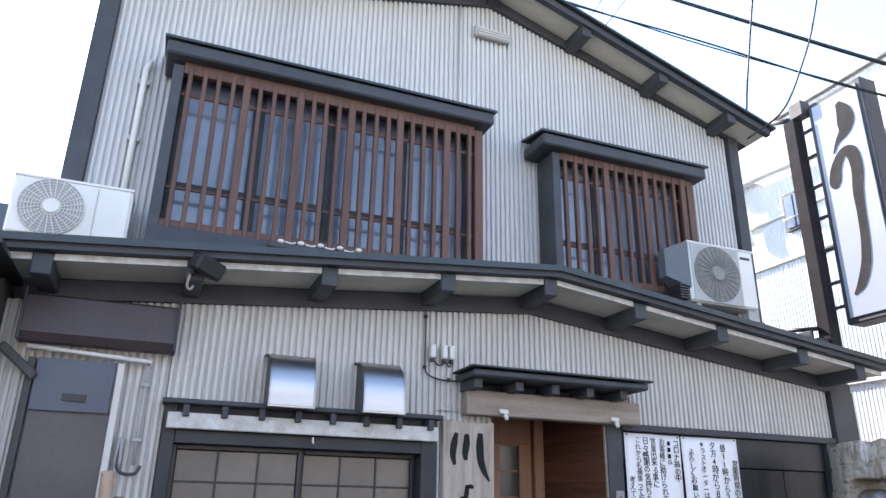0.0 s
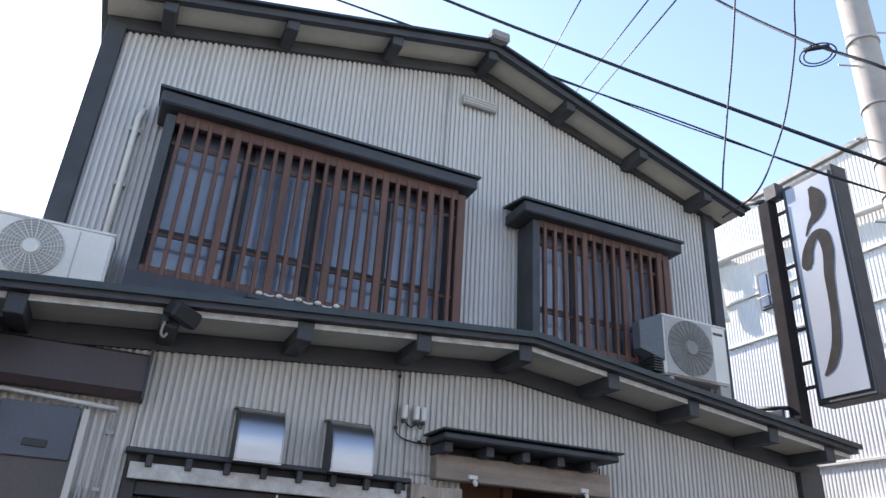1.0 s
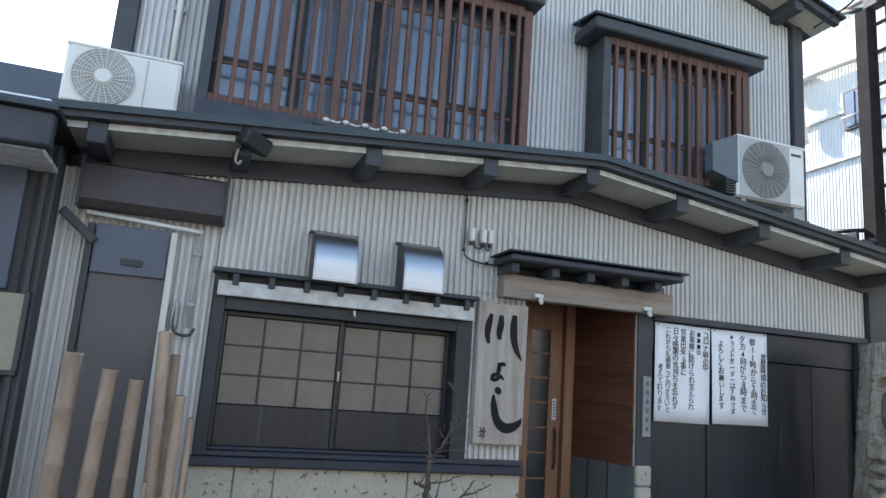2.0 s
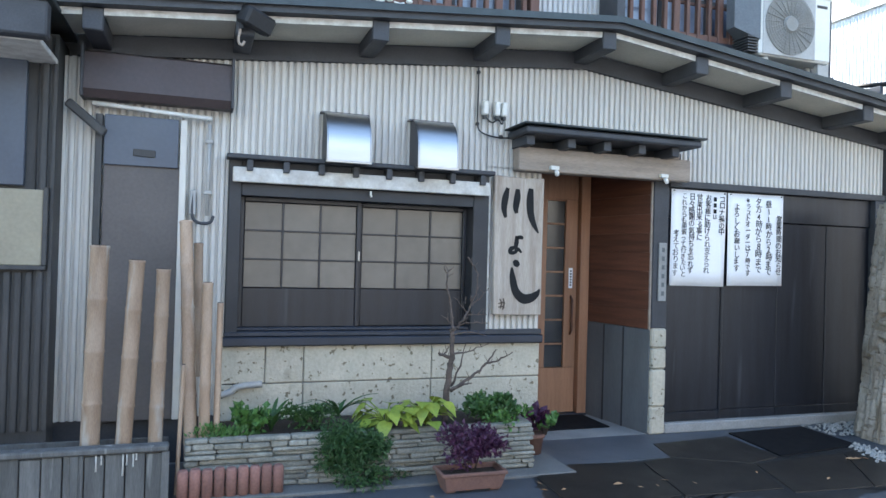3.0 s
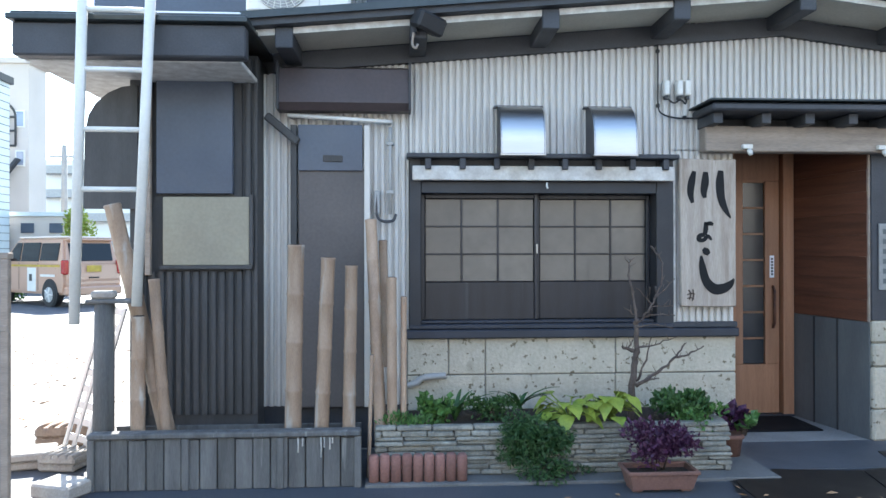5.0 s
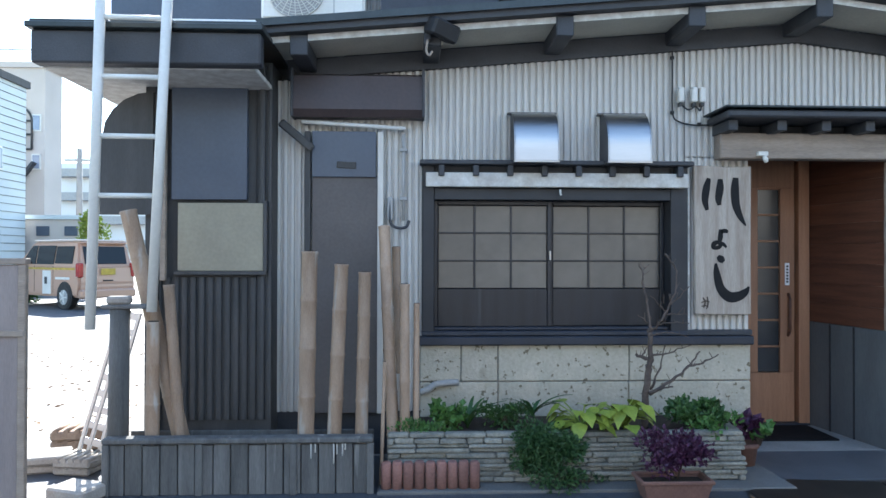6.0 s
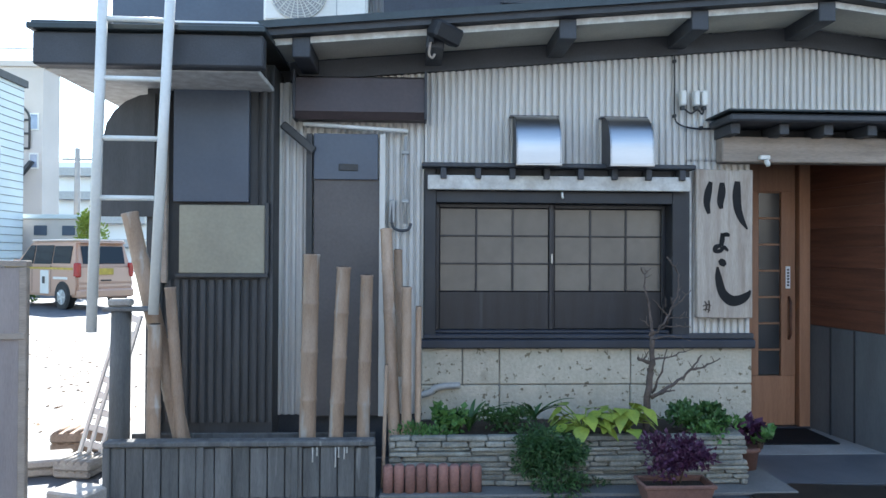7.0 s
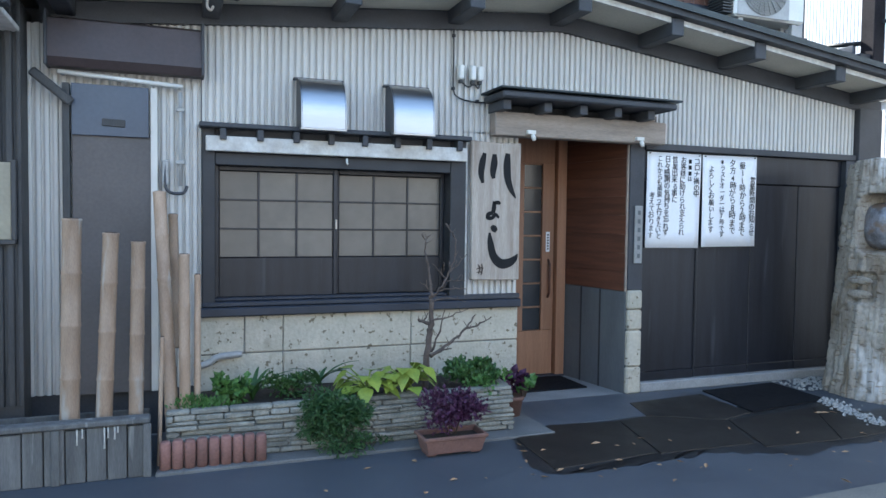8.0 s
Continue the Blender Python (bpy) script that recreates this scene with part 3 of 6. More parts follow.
for s in ([(-0.318, 1.90, 0.022), (-0.335, 1.83, 0.040), (-0.345, 1.75, 0.036), (-0.330, 1.68, 0.018)],
          [(-0.238, 1.895, 0.026), (-0.240, 1.83, 0.042), (-0.250, 1.76, 0.036), (-0.243, 1.715, 0.02)],
          [(-0.130, 1.905, 0.030), (-0.135, 1.82, 0.046), (-0.128, 1.72, 0.044), (-0.100, 1.64, 0.032), (-0.060, 1.575, 0.008)],
          [(-0.235, 1.548, 0.02), (-0.237, 1.50, 0.028), (-0.245, 1.46, 0.022)],
          [(-0.235, 1.535, 0.018), (-0.205, 1.538, 0.024), (-0.185, 1.53, 0.014)],
          [(-0.245, 1.462, 0.02), (-0.280, 1.452, 0.026), (-0.285, 1.425, 0.024), (-0.250, 1.425, 0.022), (-0.225, 1.45, 0.022), (-0.195, 1.425, 0.012)],
          [(-0.255, 1.365, 0.02), (-0.235, 1.345, 0.040), (-0.215, 1.325, 0.022)],
          [(-0.270, 1.315, 0.012), (-0.262, 1.24, 0.038), (-0.235, 1.14, 0.048), (-0.175, 1.085, 0.058), (-0.110, 1.09, 0.052), (-0.062, 1.12, 0.036), (-0.038, 1.155, 0.008)]):
    part("brush_stroke", stroke(bmesh.new(), [(x, z, w * 1.25) for x, z, w in s], -0.071), INK, board)
seal = bmesh.new()
for s in ([(-0.36, 1.08, 0.008), (-0.345, 1.05, 0.010), (-0.355, 1.01, 0.006)], [(-0.33, 1.085, 0.008), (-0.325, 1.04, 0.010), (-0.335, 1.0, 0.006)],
          [(-0.372, 1.045, 0.006), (-0.34, 1.055, 0.01), (-0.315, 1.05, 0.006)], [(-0.37, 1.02, 0.006), (-0.345, 1.025, 0.008), (-0.32, 1.015, 0.005)]):
    stroke(seal, s, -0.071)
part("small_mark", seal, mat("faded_seal_ink", (0.10, 0.075, 0.06), None, 0.8), board, "faded small brush mark")
part("corner_bead", nb(-0.462, -0.432, -0.03, -0.012, 0.85, 2.0), WHITE_EDGE, wall)
part("bottom_trim", nb(-0.462, 0.0, -0.045, -0.004, 0.818, 0.855), SLATE, wall)

# entrance canopy and lintel
canopy = thing("entrance_canopy", "dark timber entrance canopy on stub rafters above a weathered lintel", "canopy")
part("roof_slab", nb(-0.31, 1.17, -0.36, -0.016, 2.268, 2.318, bevel=0.012), SLATE, canopy)
# Black board added in place of the shaded void between the stub rafters.
part("shadow_gap", nb(-0.24, 1.22, -0.040, -0.016, 2.206, 2.267), CABLE, canopy, "black board standing in for the shaded void above the lintel")
part("roof_sheet", nb(-0.335, 1.20, -0.385, -0.016, 2.327, 2.342, bevel=0.004), ROOF, canopy)
for x in (-0.24, 0.09, 0.39, 0.69, 0.99):
    part("stub_rafter", nb(x - 0.032, x + 0.032, -0.28, -0.016, 2.196, 2.266), SLATE, canopy)
part("lintel", nb(-0.26, 1.245, -0.13, -0.016, 2.03, 2.205, bevel=0.008), PALEWOOD, canopy, "weathered grey-brown lintel beam")
for x in (-0.20, 1.12):
    part("post_stub", nb(x - 0.035, x + 0.035, -0.11, -0.016, 2.207, 2.266), PALEWOOD, canopy)
for x in (0.02, 0.98):
    c = part("spot_lamp", nb(x - 0.035, x + 0.035, -0.165, -0.131, 2.045, 2.075, bevel=0.004), WHITEPLASTIC, canopy, "small white clip lamp")
    part("bulb", nt([(x + 0.01, -0.15, 2.044), (x + 0.02, -0.155, 2.02), (x + 0.024, -0.157, 2.0)], [0.014, 0.018, 0.012], 10), WHITEPLASTIC, c)

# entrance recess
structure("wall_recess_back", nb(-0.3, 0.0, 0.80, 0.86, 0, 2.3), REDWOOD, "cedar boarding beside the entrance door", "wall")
side = thing("wall_recess_side", "entrance side wall of reddish cedar boards over a grey sheet dado", "wall", kind="structure")
A, B = Vector((0.86, 0.80)), Vector((0.985, 0.0))


def side_plane(name, z0, z1, out, material, label=""):
    bm = bmesh.new()
    n = Vector((-(A - B).y, (A - B).x)).normalized()
    if n.x > 0:
        n = -n
    quad = [B + n * out, A + n * out, A - n * 0.015, B - n * 0.015]
    lo, hi = [bm.verts.new((p.x, p.y, z0)) for p in quad], [bm.verts.new((p.x, p.y, z1)) for p in quad]
    bm.faces.new(lo), bm.faces.new(hi)
    for i in range(4):
        bm.faces.new((lo[i], lo[(i + 1) % 4], hi[(i + 1) % 4], hi[i]))
    bmesh.ops.recalc_face_normals(bm, faces=bm.faces)
    return part(name, bm, material, side, label)


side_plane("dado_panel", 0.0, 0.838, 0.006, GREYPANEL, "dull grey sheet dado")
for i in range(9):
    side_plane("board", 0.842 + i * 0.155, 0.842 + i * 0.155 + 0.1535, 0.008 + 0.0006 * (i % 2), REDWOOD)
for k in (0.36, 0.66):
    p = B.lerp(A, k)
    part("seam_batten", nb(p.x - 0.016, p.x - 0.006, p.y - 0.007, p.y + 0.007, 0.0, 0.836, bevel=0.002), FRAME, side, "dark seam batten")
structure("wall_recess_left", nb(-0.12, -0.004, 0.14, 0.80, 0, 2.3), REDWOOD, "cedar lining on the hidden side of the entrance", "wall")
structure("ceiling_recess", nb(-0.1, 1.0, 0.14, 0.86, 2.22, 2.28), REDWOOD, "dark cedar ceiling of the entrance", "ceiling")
door = thing("door_1", "oiled cedar sliding entrance door with a ladder of dark glass panes", "door", kind="structure")
part("leaf", nb(0.0, 0.755, 0.79, 0.835, 0.02, 0.42), DOORWOOD, door, "solid lower door panel")
part("stile", nb(0.635, 0.755, 0.785, 0.835, 0.42, 1.92), DOORWOOD, door)
part("stile", nb(0.0, 0.45, 0.785, 0.835, 0.42, 1.92), DOORWOOD, door)
part("top_rail", nb(0.0, 0.755, 0.784, 0.836, 1.92, 2.2), DOORWOOD, door)
for i in range(7):
    z = 0.42 + i * 0.214
    part("pane", nb(0.452, 0.633, 0.808, 0.814, z + 0.006, z + 0.205, bevel=0), DARKGLASS, door, "dark glass pane")
    part("glazing_bar", nb(0.45, 0.635, 0.795, 0.83, z + 0.203, z + 0.219, bevel=0.003), DOORWOOD, door)
part("handle", nt([(0.70, 0.785, 0.72), (0.70, 0.755, 0.76), (0.70, 0.755, 1.02), (0.70, 0.785, 1.06)], 0.011, 10), REDWOOD, door, "slim wooden pull handle")
note = part("notice_strip", nb(0.672, 0.708, 0.778, 0.784, 1.13, 1.31, bevel=0), PAPER, door, "white paper strip with unreadable marks")
for i in range(6):
    part("mark", nb(0.682, 0.698, 0.776, 0.7775, 1.15 + i * 0.025, 1.165 + i * 0.025, bevel=0), INK, note)
part("door_jamb", nb(0.765, 0.855, 0.74, 0.84, 0.0, 2.2), DOORWOOD, door)
part("threshold", nb(0.0, 0.85, 0.72, 0.86, 0.004, 0.02), SILL, door)

# column of stones and post at the entrance
col = thing("entrance_column", "short column of pale tuff blocks under a dark post", "column", kind="structure")
for z0, z1 in ((0.0, 0.22), (0.225, 0.52), (0.525, 0.69), (0.695, 0.85)):
    part("block", nb(0.988 + 0.006 * math.sin(z0 * 40), 1.128, -0.035, 0.10, z0, z1, bevel=0.014), STONE, col)
part("post", nb(0.99, 1.128, -0.02, 0.10, 0.852, 2.045), SLATE, col, "dark stained post")
part("post_edge", nb(0.975, 0.989, -0.01, 0.10, 0.84, 2.03), PALEWOOD, col)
plate = thing("name_plate", "narrow vertical plaque with worn unreadable marks", "plaque")
part("plate", nb(1.035, 1.11, -0.036, -0.022, 1.07, 1.54), mat("worn_metal_plate", (0.30, 0.30, 0.29), (0.23, 0.23, 0.22), 0.6), plate)
for i in range(6):
    part("mark", nb(1.060, 1.086, -0.0385, -0.037, 1.115 + i * 0.07, 1.15 + i * 0.07, bevel=0), GREYPANEL, plate)

# black boarded sliding doors
blk = thing("door_2", "wide black boarded sliding doors under a dark head rail", "sliding doors", kind="structure")
part("head_panel", nb(1.13, 3.34, 0.02, 0.07, 1.755, 1.995), BLACK, blk)
part("head_rail", nb(1.13, 3.46, -0.035, 0.02, 1.998, 2.05), SLATE, blk)
for x0, x1, y in ((1.13, 1.70, 0.030), (1.705, 2.30, 0.042), (2.305, 2.84, 0.042), (2.845, 3.34, 0.036)):
    leaf = part("door_leaf", nb(x0, x1, y, y + 0.03, 0.16, 1.75), BLACK, blk)
    part("bottom_board", nb(x0, x1, y - 0.008, y + 0.03, 0.085, 0.158), BLACK, leaf)
part("meeting_rail", nb(1.695, 1.713, 0.015, 0.03, 0.09, 1.75), BLACK, blk)
part("door_frame", nb(3.34, 3.46, -0.03, 0.09, 0.05, 1.998), SLATE, blk)
part("door_sill", nb(1.13, 3.47, -0.03, 0.14, 0.0, 0.083, bevel=0.01), CONCRETE, blk, "pale concrete sill")
part("corner_post", nb(3.462, 3.745, -0.055, 0.0, 0.0, eave_line(3.6) + 0.02), SLATE, wall, "dark corner post")


# ---- handwritten posters ----
def poster(x0, x1, z0, z1, tilt, columns, y=0.012):
    p = thing("poster", "white paper poster with hand-brushed vertical writing", "poster", "posters on the black doors", at=((x0 + x1) / 2, y, (z0 + z1) / 2))
    p.rotation_euler = (0, radians(tilt), 0)
    w, h = x1 - x0, z1 - z0
    bm = bmesh.new()
    n = 10
    rows = [[bm.verts.new((-w / 2 + w * i / n, -0.004 * math.sin(i * 1.1 + j * 0.5) - 0.003, -h / 2 + h * j / 6)) for i in range(n + 1)] for j in range(7)]
    for a, b in zip(rows, rows[1:]):
        for i in range(n):
            bm.faces.new((a[i], a[i + 1], b[i + 1], b[i])).smooth = True
    bmesh.ops.recalc_face_normals(bm, faces=bm.faces)
    bmesh.ops.solidify(bm, geom=list(bm.faces), thickness=0.0015)
    part("sheet", bm, PAPER, p)
    for text, fx, top, size in columns:
        if text.startswith("|"):
            for k in range(3):
                part("bar", nb(fx * w - w / 2 - 0.014, fx * w - w / 2 + 0.014, -0.0115, -0.0095, h / 2 - top - 0.046 - k * 0.05, h / 2 - top - 0.012 - k * 0.05, bevel=0), INK, p)
            text, top = text[1:], top + 0.15
        lettering("character", text, size, Matrix.Translation((fx * w - w / 2, -0.0105, h / 2 - top - size * 0.8)) @ pose(0, 0, 0, 90), INK, p)
    for fx in (-0.46, 0.46):
        part("tack", nt([(fx * w, -0.018, h / 2 - 0.012), (fx * w, -0.006, h / 2 - 0.012)], 0.005, 8), DARKGRILLE, p)


poster(1.168, 1.712, 1.195, 1.985, 0.4, [("コロナ禍の中", 0.92, 0.035, 0.058), ("|は", 0.79, 0.035, 0.05), ("お客様に助けられ支えられ", 0.66, 0.03, 0.058),
                                          ("営業出来る事に", 0.51, 0.03, 0.058), ("日々感謝の気持ちを忘れず", 0.37, 0.03, 0.058),
                                          ("これからも頑張って行きたいと", 0.23, 0.03, 0.052), ("考えております", 0.09, 0.33, 0.058)])
poster(1.735, 2.318, 1.205, 1.985, -0.5, [("営業時間のお知らせ", 0.92, 0.18, 0.060), ("昼11時から2時まで", 0.74, 0.05, 0.068), ("夕方4時から8時まで", 0.55, 0.03, 0.068),
                                           ("※ラストオーダーは7時です", 0.36, 0.03, 0.054), ("よろしくお願いします", 0.16, 0.09, 0.060)])


# ---- upper storey windows ----
def lattice_window(name, x0, x1, z0, z1, zc, cx0, cx1, n, label):
    """A boxed-out window behind an upright timber lattice, with a cap."""
    w = thing(name, label, "window", kind="structure")
    yf = -0.28
    for x in (x0, x1 - 0.07):
        part("cheek", nb(x, x + 0.07, yf, -0.016, eave_line(x) + 0.22, z1), SLATE if x == x0 else LATTICE, w)
    part("cap", nb(cx0, cx1, -0.37, -0.016, zc - 0.13, zc - 0.03, bevel=0.012), SLATE, w, "dark timber cap with a sloping sheet")
    cap = bmesh.new()
    v = [cap.verts.new(p) for p in ((cx0 - 0.02, -0.39, zc - 0.028), (cx1 + 0.02, -0.39, zc - 0.028), (cx1 + 0.02, -0.016, zc + 0.04), (cx0 - 0.02, -0.016, zc + 0.04),
                                    (cx0 - 0.02, -0.39, zc - 0.008), (cx1 + 0.02, -0.39, zc - 0.008), (cx1 + 0.02, -0.016, zc + 0.06), (cx0 - 0.02, -0.016, zc + 0.06))]
    for q in ((0, 1, 2, 3), (4, 5, 6, 7), (0, 1, 5, 4), (1, 2, 6, 5), (2, 3, 7, 6), (3, 0, 4, 7)):
        cap.faces.new([v[k] for k in q])
    bmesh.ops.recalc_face_normals(cap, faces=cap.faces)
    part("cap_sheet", cap, ROOF, w)
    part("head_rail", nb(x0 + 0.07, x1 - 0.07, yf, yf + 0.05, z1 - 0.06, zc - 0.13), LATTICE, w)
    part("foot_rail", nb(x0 + 0.07, x1 - 0.07, yf, yf + 0.05, z0 - 0.02, z0 + 0.03), LATTICE, w)
    part("apron", prism(bmesh.new(), [(x0, min(eave_line(x0) + 0.22, z0 - 0.03)), (x1, min(eave_line(x1) + 0.22, z0 - 0.03)), (x1, z0 - 0.022), (x0, z0 - 0.022)], yf - 0.01, -0.016), SILL, w, "dark sill board")
    part("soffit", nb(x0 + 0.07, x1 - 0.07, yf + 0.05, -0.03, zc - 0.16, zc - 0.132), LATTICE, w)
    step = (x1 - x0 - 0.14) / n
    first = None
    for i in range(n):
        x = x0 + 0.07 + (i + 0.5) * step
        wide = 0.027 if i % 4 == 0 and i else 0.0155
        m = Matrix.Translation((x, yf + 0.012, (z0 + z1) / 2)) @ Matrix.Diagonal((wide / 0.017, 1.15, 1, 1)) @ pose(0, 0, 0, 0, 0.25 * math.sin(i * 2.3), 0)
        if first is None:
            first = part("lattice_slat", nb(-0.017, 0.017, -0.018, 0.018, -(z1 - z0) / 2 - 0.06, (z1 - z0) / 2, bevel=0.004), LATTICE, w)
            first.matrix_basis = m
        else:
            twin("lattice_slat", first, m, w)
    part("cross_rail", nb(x0 + 0.07, x1 - 0.07, yf + 0.034, yf + 0.050, z0 + 0.26, z0 + 0.285), LATTICE, w)
    part("cross_rail", nb(x0 + 0.07, x1 - 0.07, yf + 0.032, yf + 0.046, z1 - 0.22, z1 - 0.19), LATTICE, w)
    k = 4 if x1 - x0 > 2 else 3
    pw = (x1 - x0 - 0.14) / k
    for i in range(k):
        a = x0 + 0.07 + i * pw
        sash = part("sash", nb(a, a + 0.04, -0.12, -0.09, z0, z1), SLATE, w)
        part("stile", nb(a + pw - 0.04, a + pw, -0.12, -0.09, z0, z1), SLATE, sash)
        part("mid_rail", nb(a + 0.04, a + pw - 0.04, -0.12, -0.09, z0 + 0.33, z0 + 0.37), SLATE, sash)
        part("pane", nb(a + 0.04, a + pw - 0.04, -0.108, -0.102, z0, z0 + 0.33, bevel=0), WINGLASS, sash, "window glass coloured with its bluish reflection")
        part("pane", nb(a + 0.04, a + pw - 0.04, -0.108, -0.102, z0 + 0.37, z1, bevel=0), WINGLASS, sash, "window glass coloured with its bluish reflection")
    return w


lattice_window("window_2", -2.56, -0.20, 3.08, 4.26, 4.42, -2.62, -0.14, 23, "wide boxed-out window behind a red-brown upright timber lattice")
lattice_window("window_3", 0.44, 1.90, 3.14, 4.22, 4.36, 0.31, 1.99, 13, "smaller boxed-out window behind a red-brown upright timber lattice")
orn = thing("ceramic_row", "row of small white ceramic knobs along the window sill", "ornaments")
for i in range(5):
    bm = bmesh.new()
    bmesh.ops.create_uvsphere(bm, u_segments=10, v_segments=6, radius=0.022, matrix=Matrix.Translation((-1.72 + i * 0.135, -0.325, 3.055 + i * 0.004)) @ Matrix.Diagonal((1.1, 0.8, 0.7, 1)))
    part("knob", bm, WHITEPLASTIC, orn)
    if i < 4:
        part("chain", nt([(-1.69 + i * 0.135, -0.325, 3.055), (-1.65 + i * 0.135, -0.33, 3.045), (-1.62 + i * 0.135, -0.325, 3.056)], 0.007, 6), WHITEPLASTIC, orn)
part("ledge", nb(-1.80, -1.10, -0.355, -0.292, 3.0, 3.035), SLATE, orn)

vent = thing("gable_vent", "small grey slatted vent near the gable peak", "vent")
part("frame", nb(-0.165, 0.185, -0.055, -0.012, 5.375, 5.475, bevel=0.006), PIPE, vent)
for i in range(3):
    part("slat", nb(-0.15, 0.17, -0.068, -0.05, 5.388 + i * 0.028, 5.404 + i * 0.028), GALV_UP, vent)
lamps = [(-1.10, 4.455), (-0.78, 4.445), (0.92, 4.40), (1.22, 4.40)]
for x, z in lamps:
    d = thing("vent_cap", "small pale dome cap on the window canopy", "vent cap", "dome caps over the windows")
    bm = bmesh.new()
    bmesh.ops.create_uvsphere(bm, u_segments=14, v_segments=8, radius=0.075, matrix=Matrix.Translation((x, -0.06, z)) @ Matrix.Diagonal((1.0, 0.6, 0.9, 1)))
    part("dome", bm, GALV_UP, d)
conduit = thing("conduit", "pale vertical conduit clipped to the upper wall", "pipe")
part("pipe", nt([(-2.745, -0.045, 3.0), (-2.745, -0.045, 4.30), (-2.72, -0.04, 4.38)], 0.022, 10), WHITEPLASTIC, conduit)
for z in (3.25, 3.75, 4.2):
    part("clip", nb(-2.785, -2.705, -0.05, -0.01, z - 0.02, z + 0.02), PIPE, conduit)
wire = thing("wall_cable", "thin grey cable running down the gable wall", "cable")
part("cable", nt([(-0.30, -0.03, 5.66), (-0.31, -0.03, 5.0), (-0.315, -0.03, 4.46)], 0.007, 6), PIPE, wire)


# ---- air conditioners ----
MIDGRILLE = mat("grey_fan_mesh", (0.27, 0.265, 0.25), (0.22, 0.215, 0.20), 0.6, 0, 8, 150, 0.15, 0.3)
COWL = mat("blue_grey_sheet", (0.12, 0.135, 0.15), (0.10, 0.11, 0.125), 0.45)


def air_conditioner(at, w, h, d, turn, fan_x, label, cowl):
    t = thing("air_conditioner", label, "air conditioner", "outdoor units on the eave", at=at)
    t.rotation_euler = (0, 0, radians(turn))
    part("casing", nb(0, w, 0, d, 0, h, bevel=0.018), WHITEPLASTIC, t)
    bm = bmesh.new()
    r = min(h * 0.47, 0.235)
    bmesh.ops.create_cone(bm, cap_ends=True, segments=40, radius1=r, radius2=r, depth=0.012, matrix=Matrix.Translation((fan_x, -0.004, h / 2)) @ pose(0, 0, 0, 90))
    part("fan_opening", bm, MIDGRILLE if cowl else PIPE, t)
    g = bmesh.new()
    for k in range(9):
        rr = r * (0.2 + 0.8 * k / 8)
        tube(g, [(fan_x + rr * math.cos(a * math.tau / 36), -0.016, h / 2 + rr * math.sin(a * math.tau / 36)) for a in range(37)], 0.0022, 4, False)
    for k in range(24):
        a = k * math.tau / 24
        tube(g, [(fan_x + 0.2 * r * math.cos(a), -0.018, h / 2 + 0.2 * r * math.sin(a)), (fan_x + r * math.cos(a + 0.25), -0.014, h / 2 + r * math.sin(a + 0.25))], 0.0035, 4, False)
    part("fan_guard", g, WHITEPLASTIC if not cowl else MIDGRILLE, t, "round wire fan guard", "stuff")
    bm = bmesh.new()
    bmesh.ops.create_cone(bm, cap_ends=True, segments=28, radius1=r * 0.3, radius2=r * 0.24, depth=0.02, matrix=Matrix.Translation((fan_x, -0.022, h / 2)) @ pose(0, 0, 0, 90))
    part("hub", bm, WHITEPLASTIC if not cowl else MIDGRILLE, t)
    part("top_seam", nb(-0.004, w + 0.004, -0.004, d + 0.004, h - 0.012, h + 0.006, bevel=0.004), WHITEPLASTIC, t)
    part("side_seam", nb(w - 0.20, w - 0.194, -0.004, 0.003, 0.03, h - 0.03, bevel=0), PIPE, t)
    if cowl:
        part("badge", nb(w - 0.15, w - 0.05, -0.005, 0.002, h - 0.085, h - 0.065, bevel=0), DARKGRILLE, t)
        part("square_bezel", nb(fan_x - r - 0.02, fan_x + r + 0.02, -0.0065, 0.004, h / 2 - r - 0.015, h / 2 + r + 0.015, bevel=0.003), PIPE, t)
        duct = bmesh.new()
        pts = [(0.0, 0.0), (-0.16, 0.10), (-0.16, d - 0.02), (0.0, d)]
        lo = [duct.verts.new((x, y, h * 0.42 if x < 0 else h * 0.22)) for x, y in pts]
        hi = [duct.verts.new((x, y, h * 0.88 if x < 0 else h)) for x, y in pts]
        for i in range(3):
            duct.faces.new((lo[i], lo[i + 1], hi[i + 1], hi[i]))
        duct.faces.new(hi), duct.faces.new(lo)
        duct.faces.new((lo[3], lo[0], hi[0], hi[3]))
        bmesh.ops.recalc_face_normals(duct, faces=duct.faces)
        part("side_cowl", duct, COWL, t, "grey wedge-shaped side cowl")
        for i in range(6):
            part("side_louvre", nb(-0.10, -0.004, 0.02, d - 0.02, 0.02 + i * 0.022, 0.03 + i * 0.022, bevel=0), DARKGRILLE, t)
    legs = ((0.06, 0.03), (w - 0.1, 0.03), (0.06, d - 0.06), (w - 0.1, d - 0.06))
    for x, y in legs:
        part("foot", nb(x, x + 0.05, y, y + 0.04, -0.09 if cowl else -0.03, 0.0), PIPE, t)
    if cowl:
        for y in (0.04, d - 0.05):
            part("stand_rail", nb(-0.05, w + 0.08, y, y + 0.035, -0.125, -0.09), SLATE, t)
        part("stand_brace", nb(-0.05, w + 0.08, 0.02, 0.05, -0.035, -0.012, m=pose(0, 0, -0.06, 0, 4, 0)), SLATE, t)
    return t


air_conditioner((1.55, -0.52, 2.995), 0.70, 0.515, 0.21, 0, 0.275, "white outdoor unit with grey side cowl on a metal stand", True)
air_conditioner((-3.32, -0.33, 2.865), 0.66, 0.38, 0.26, 0, 0.225, "white outdoor unit with round fan guard on the eave", False)
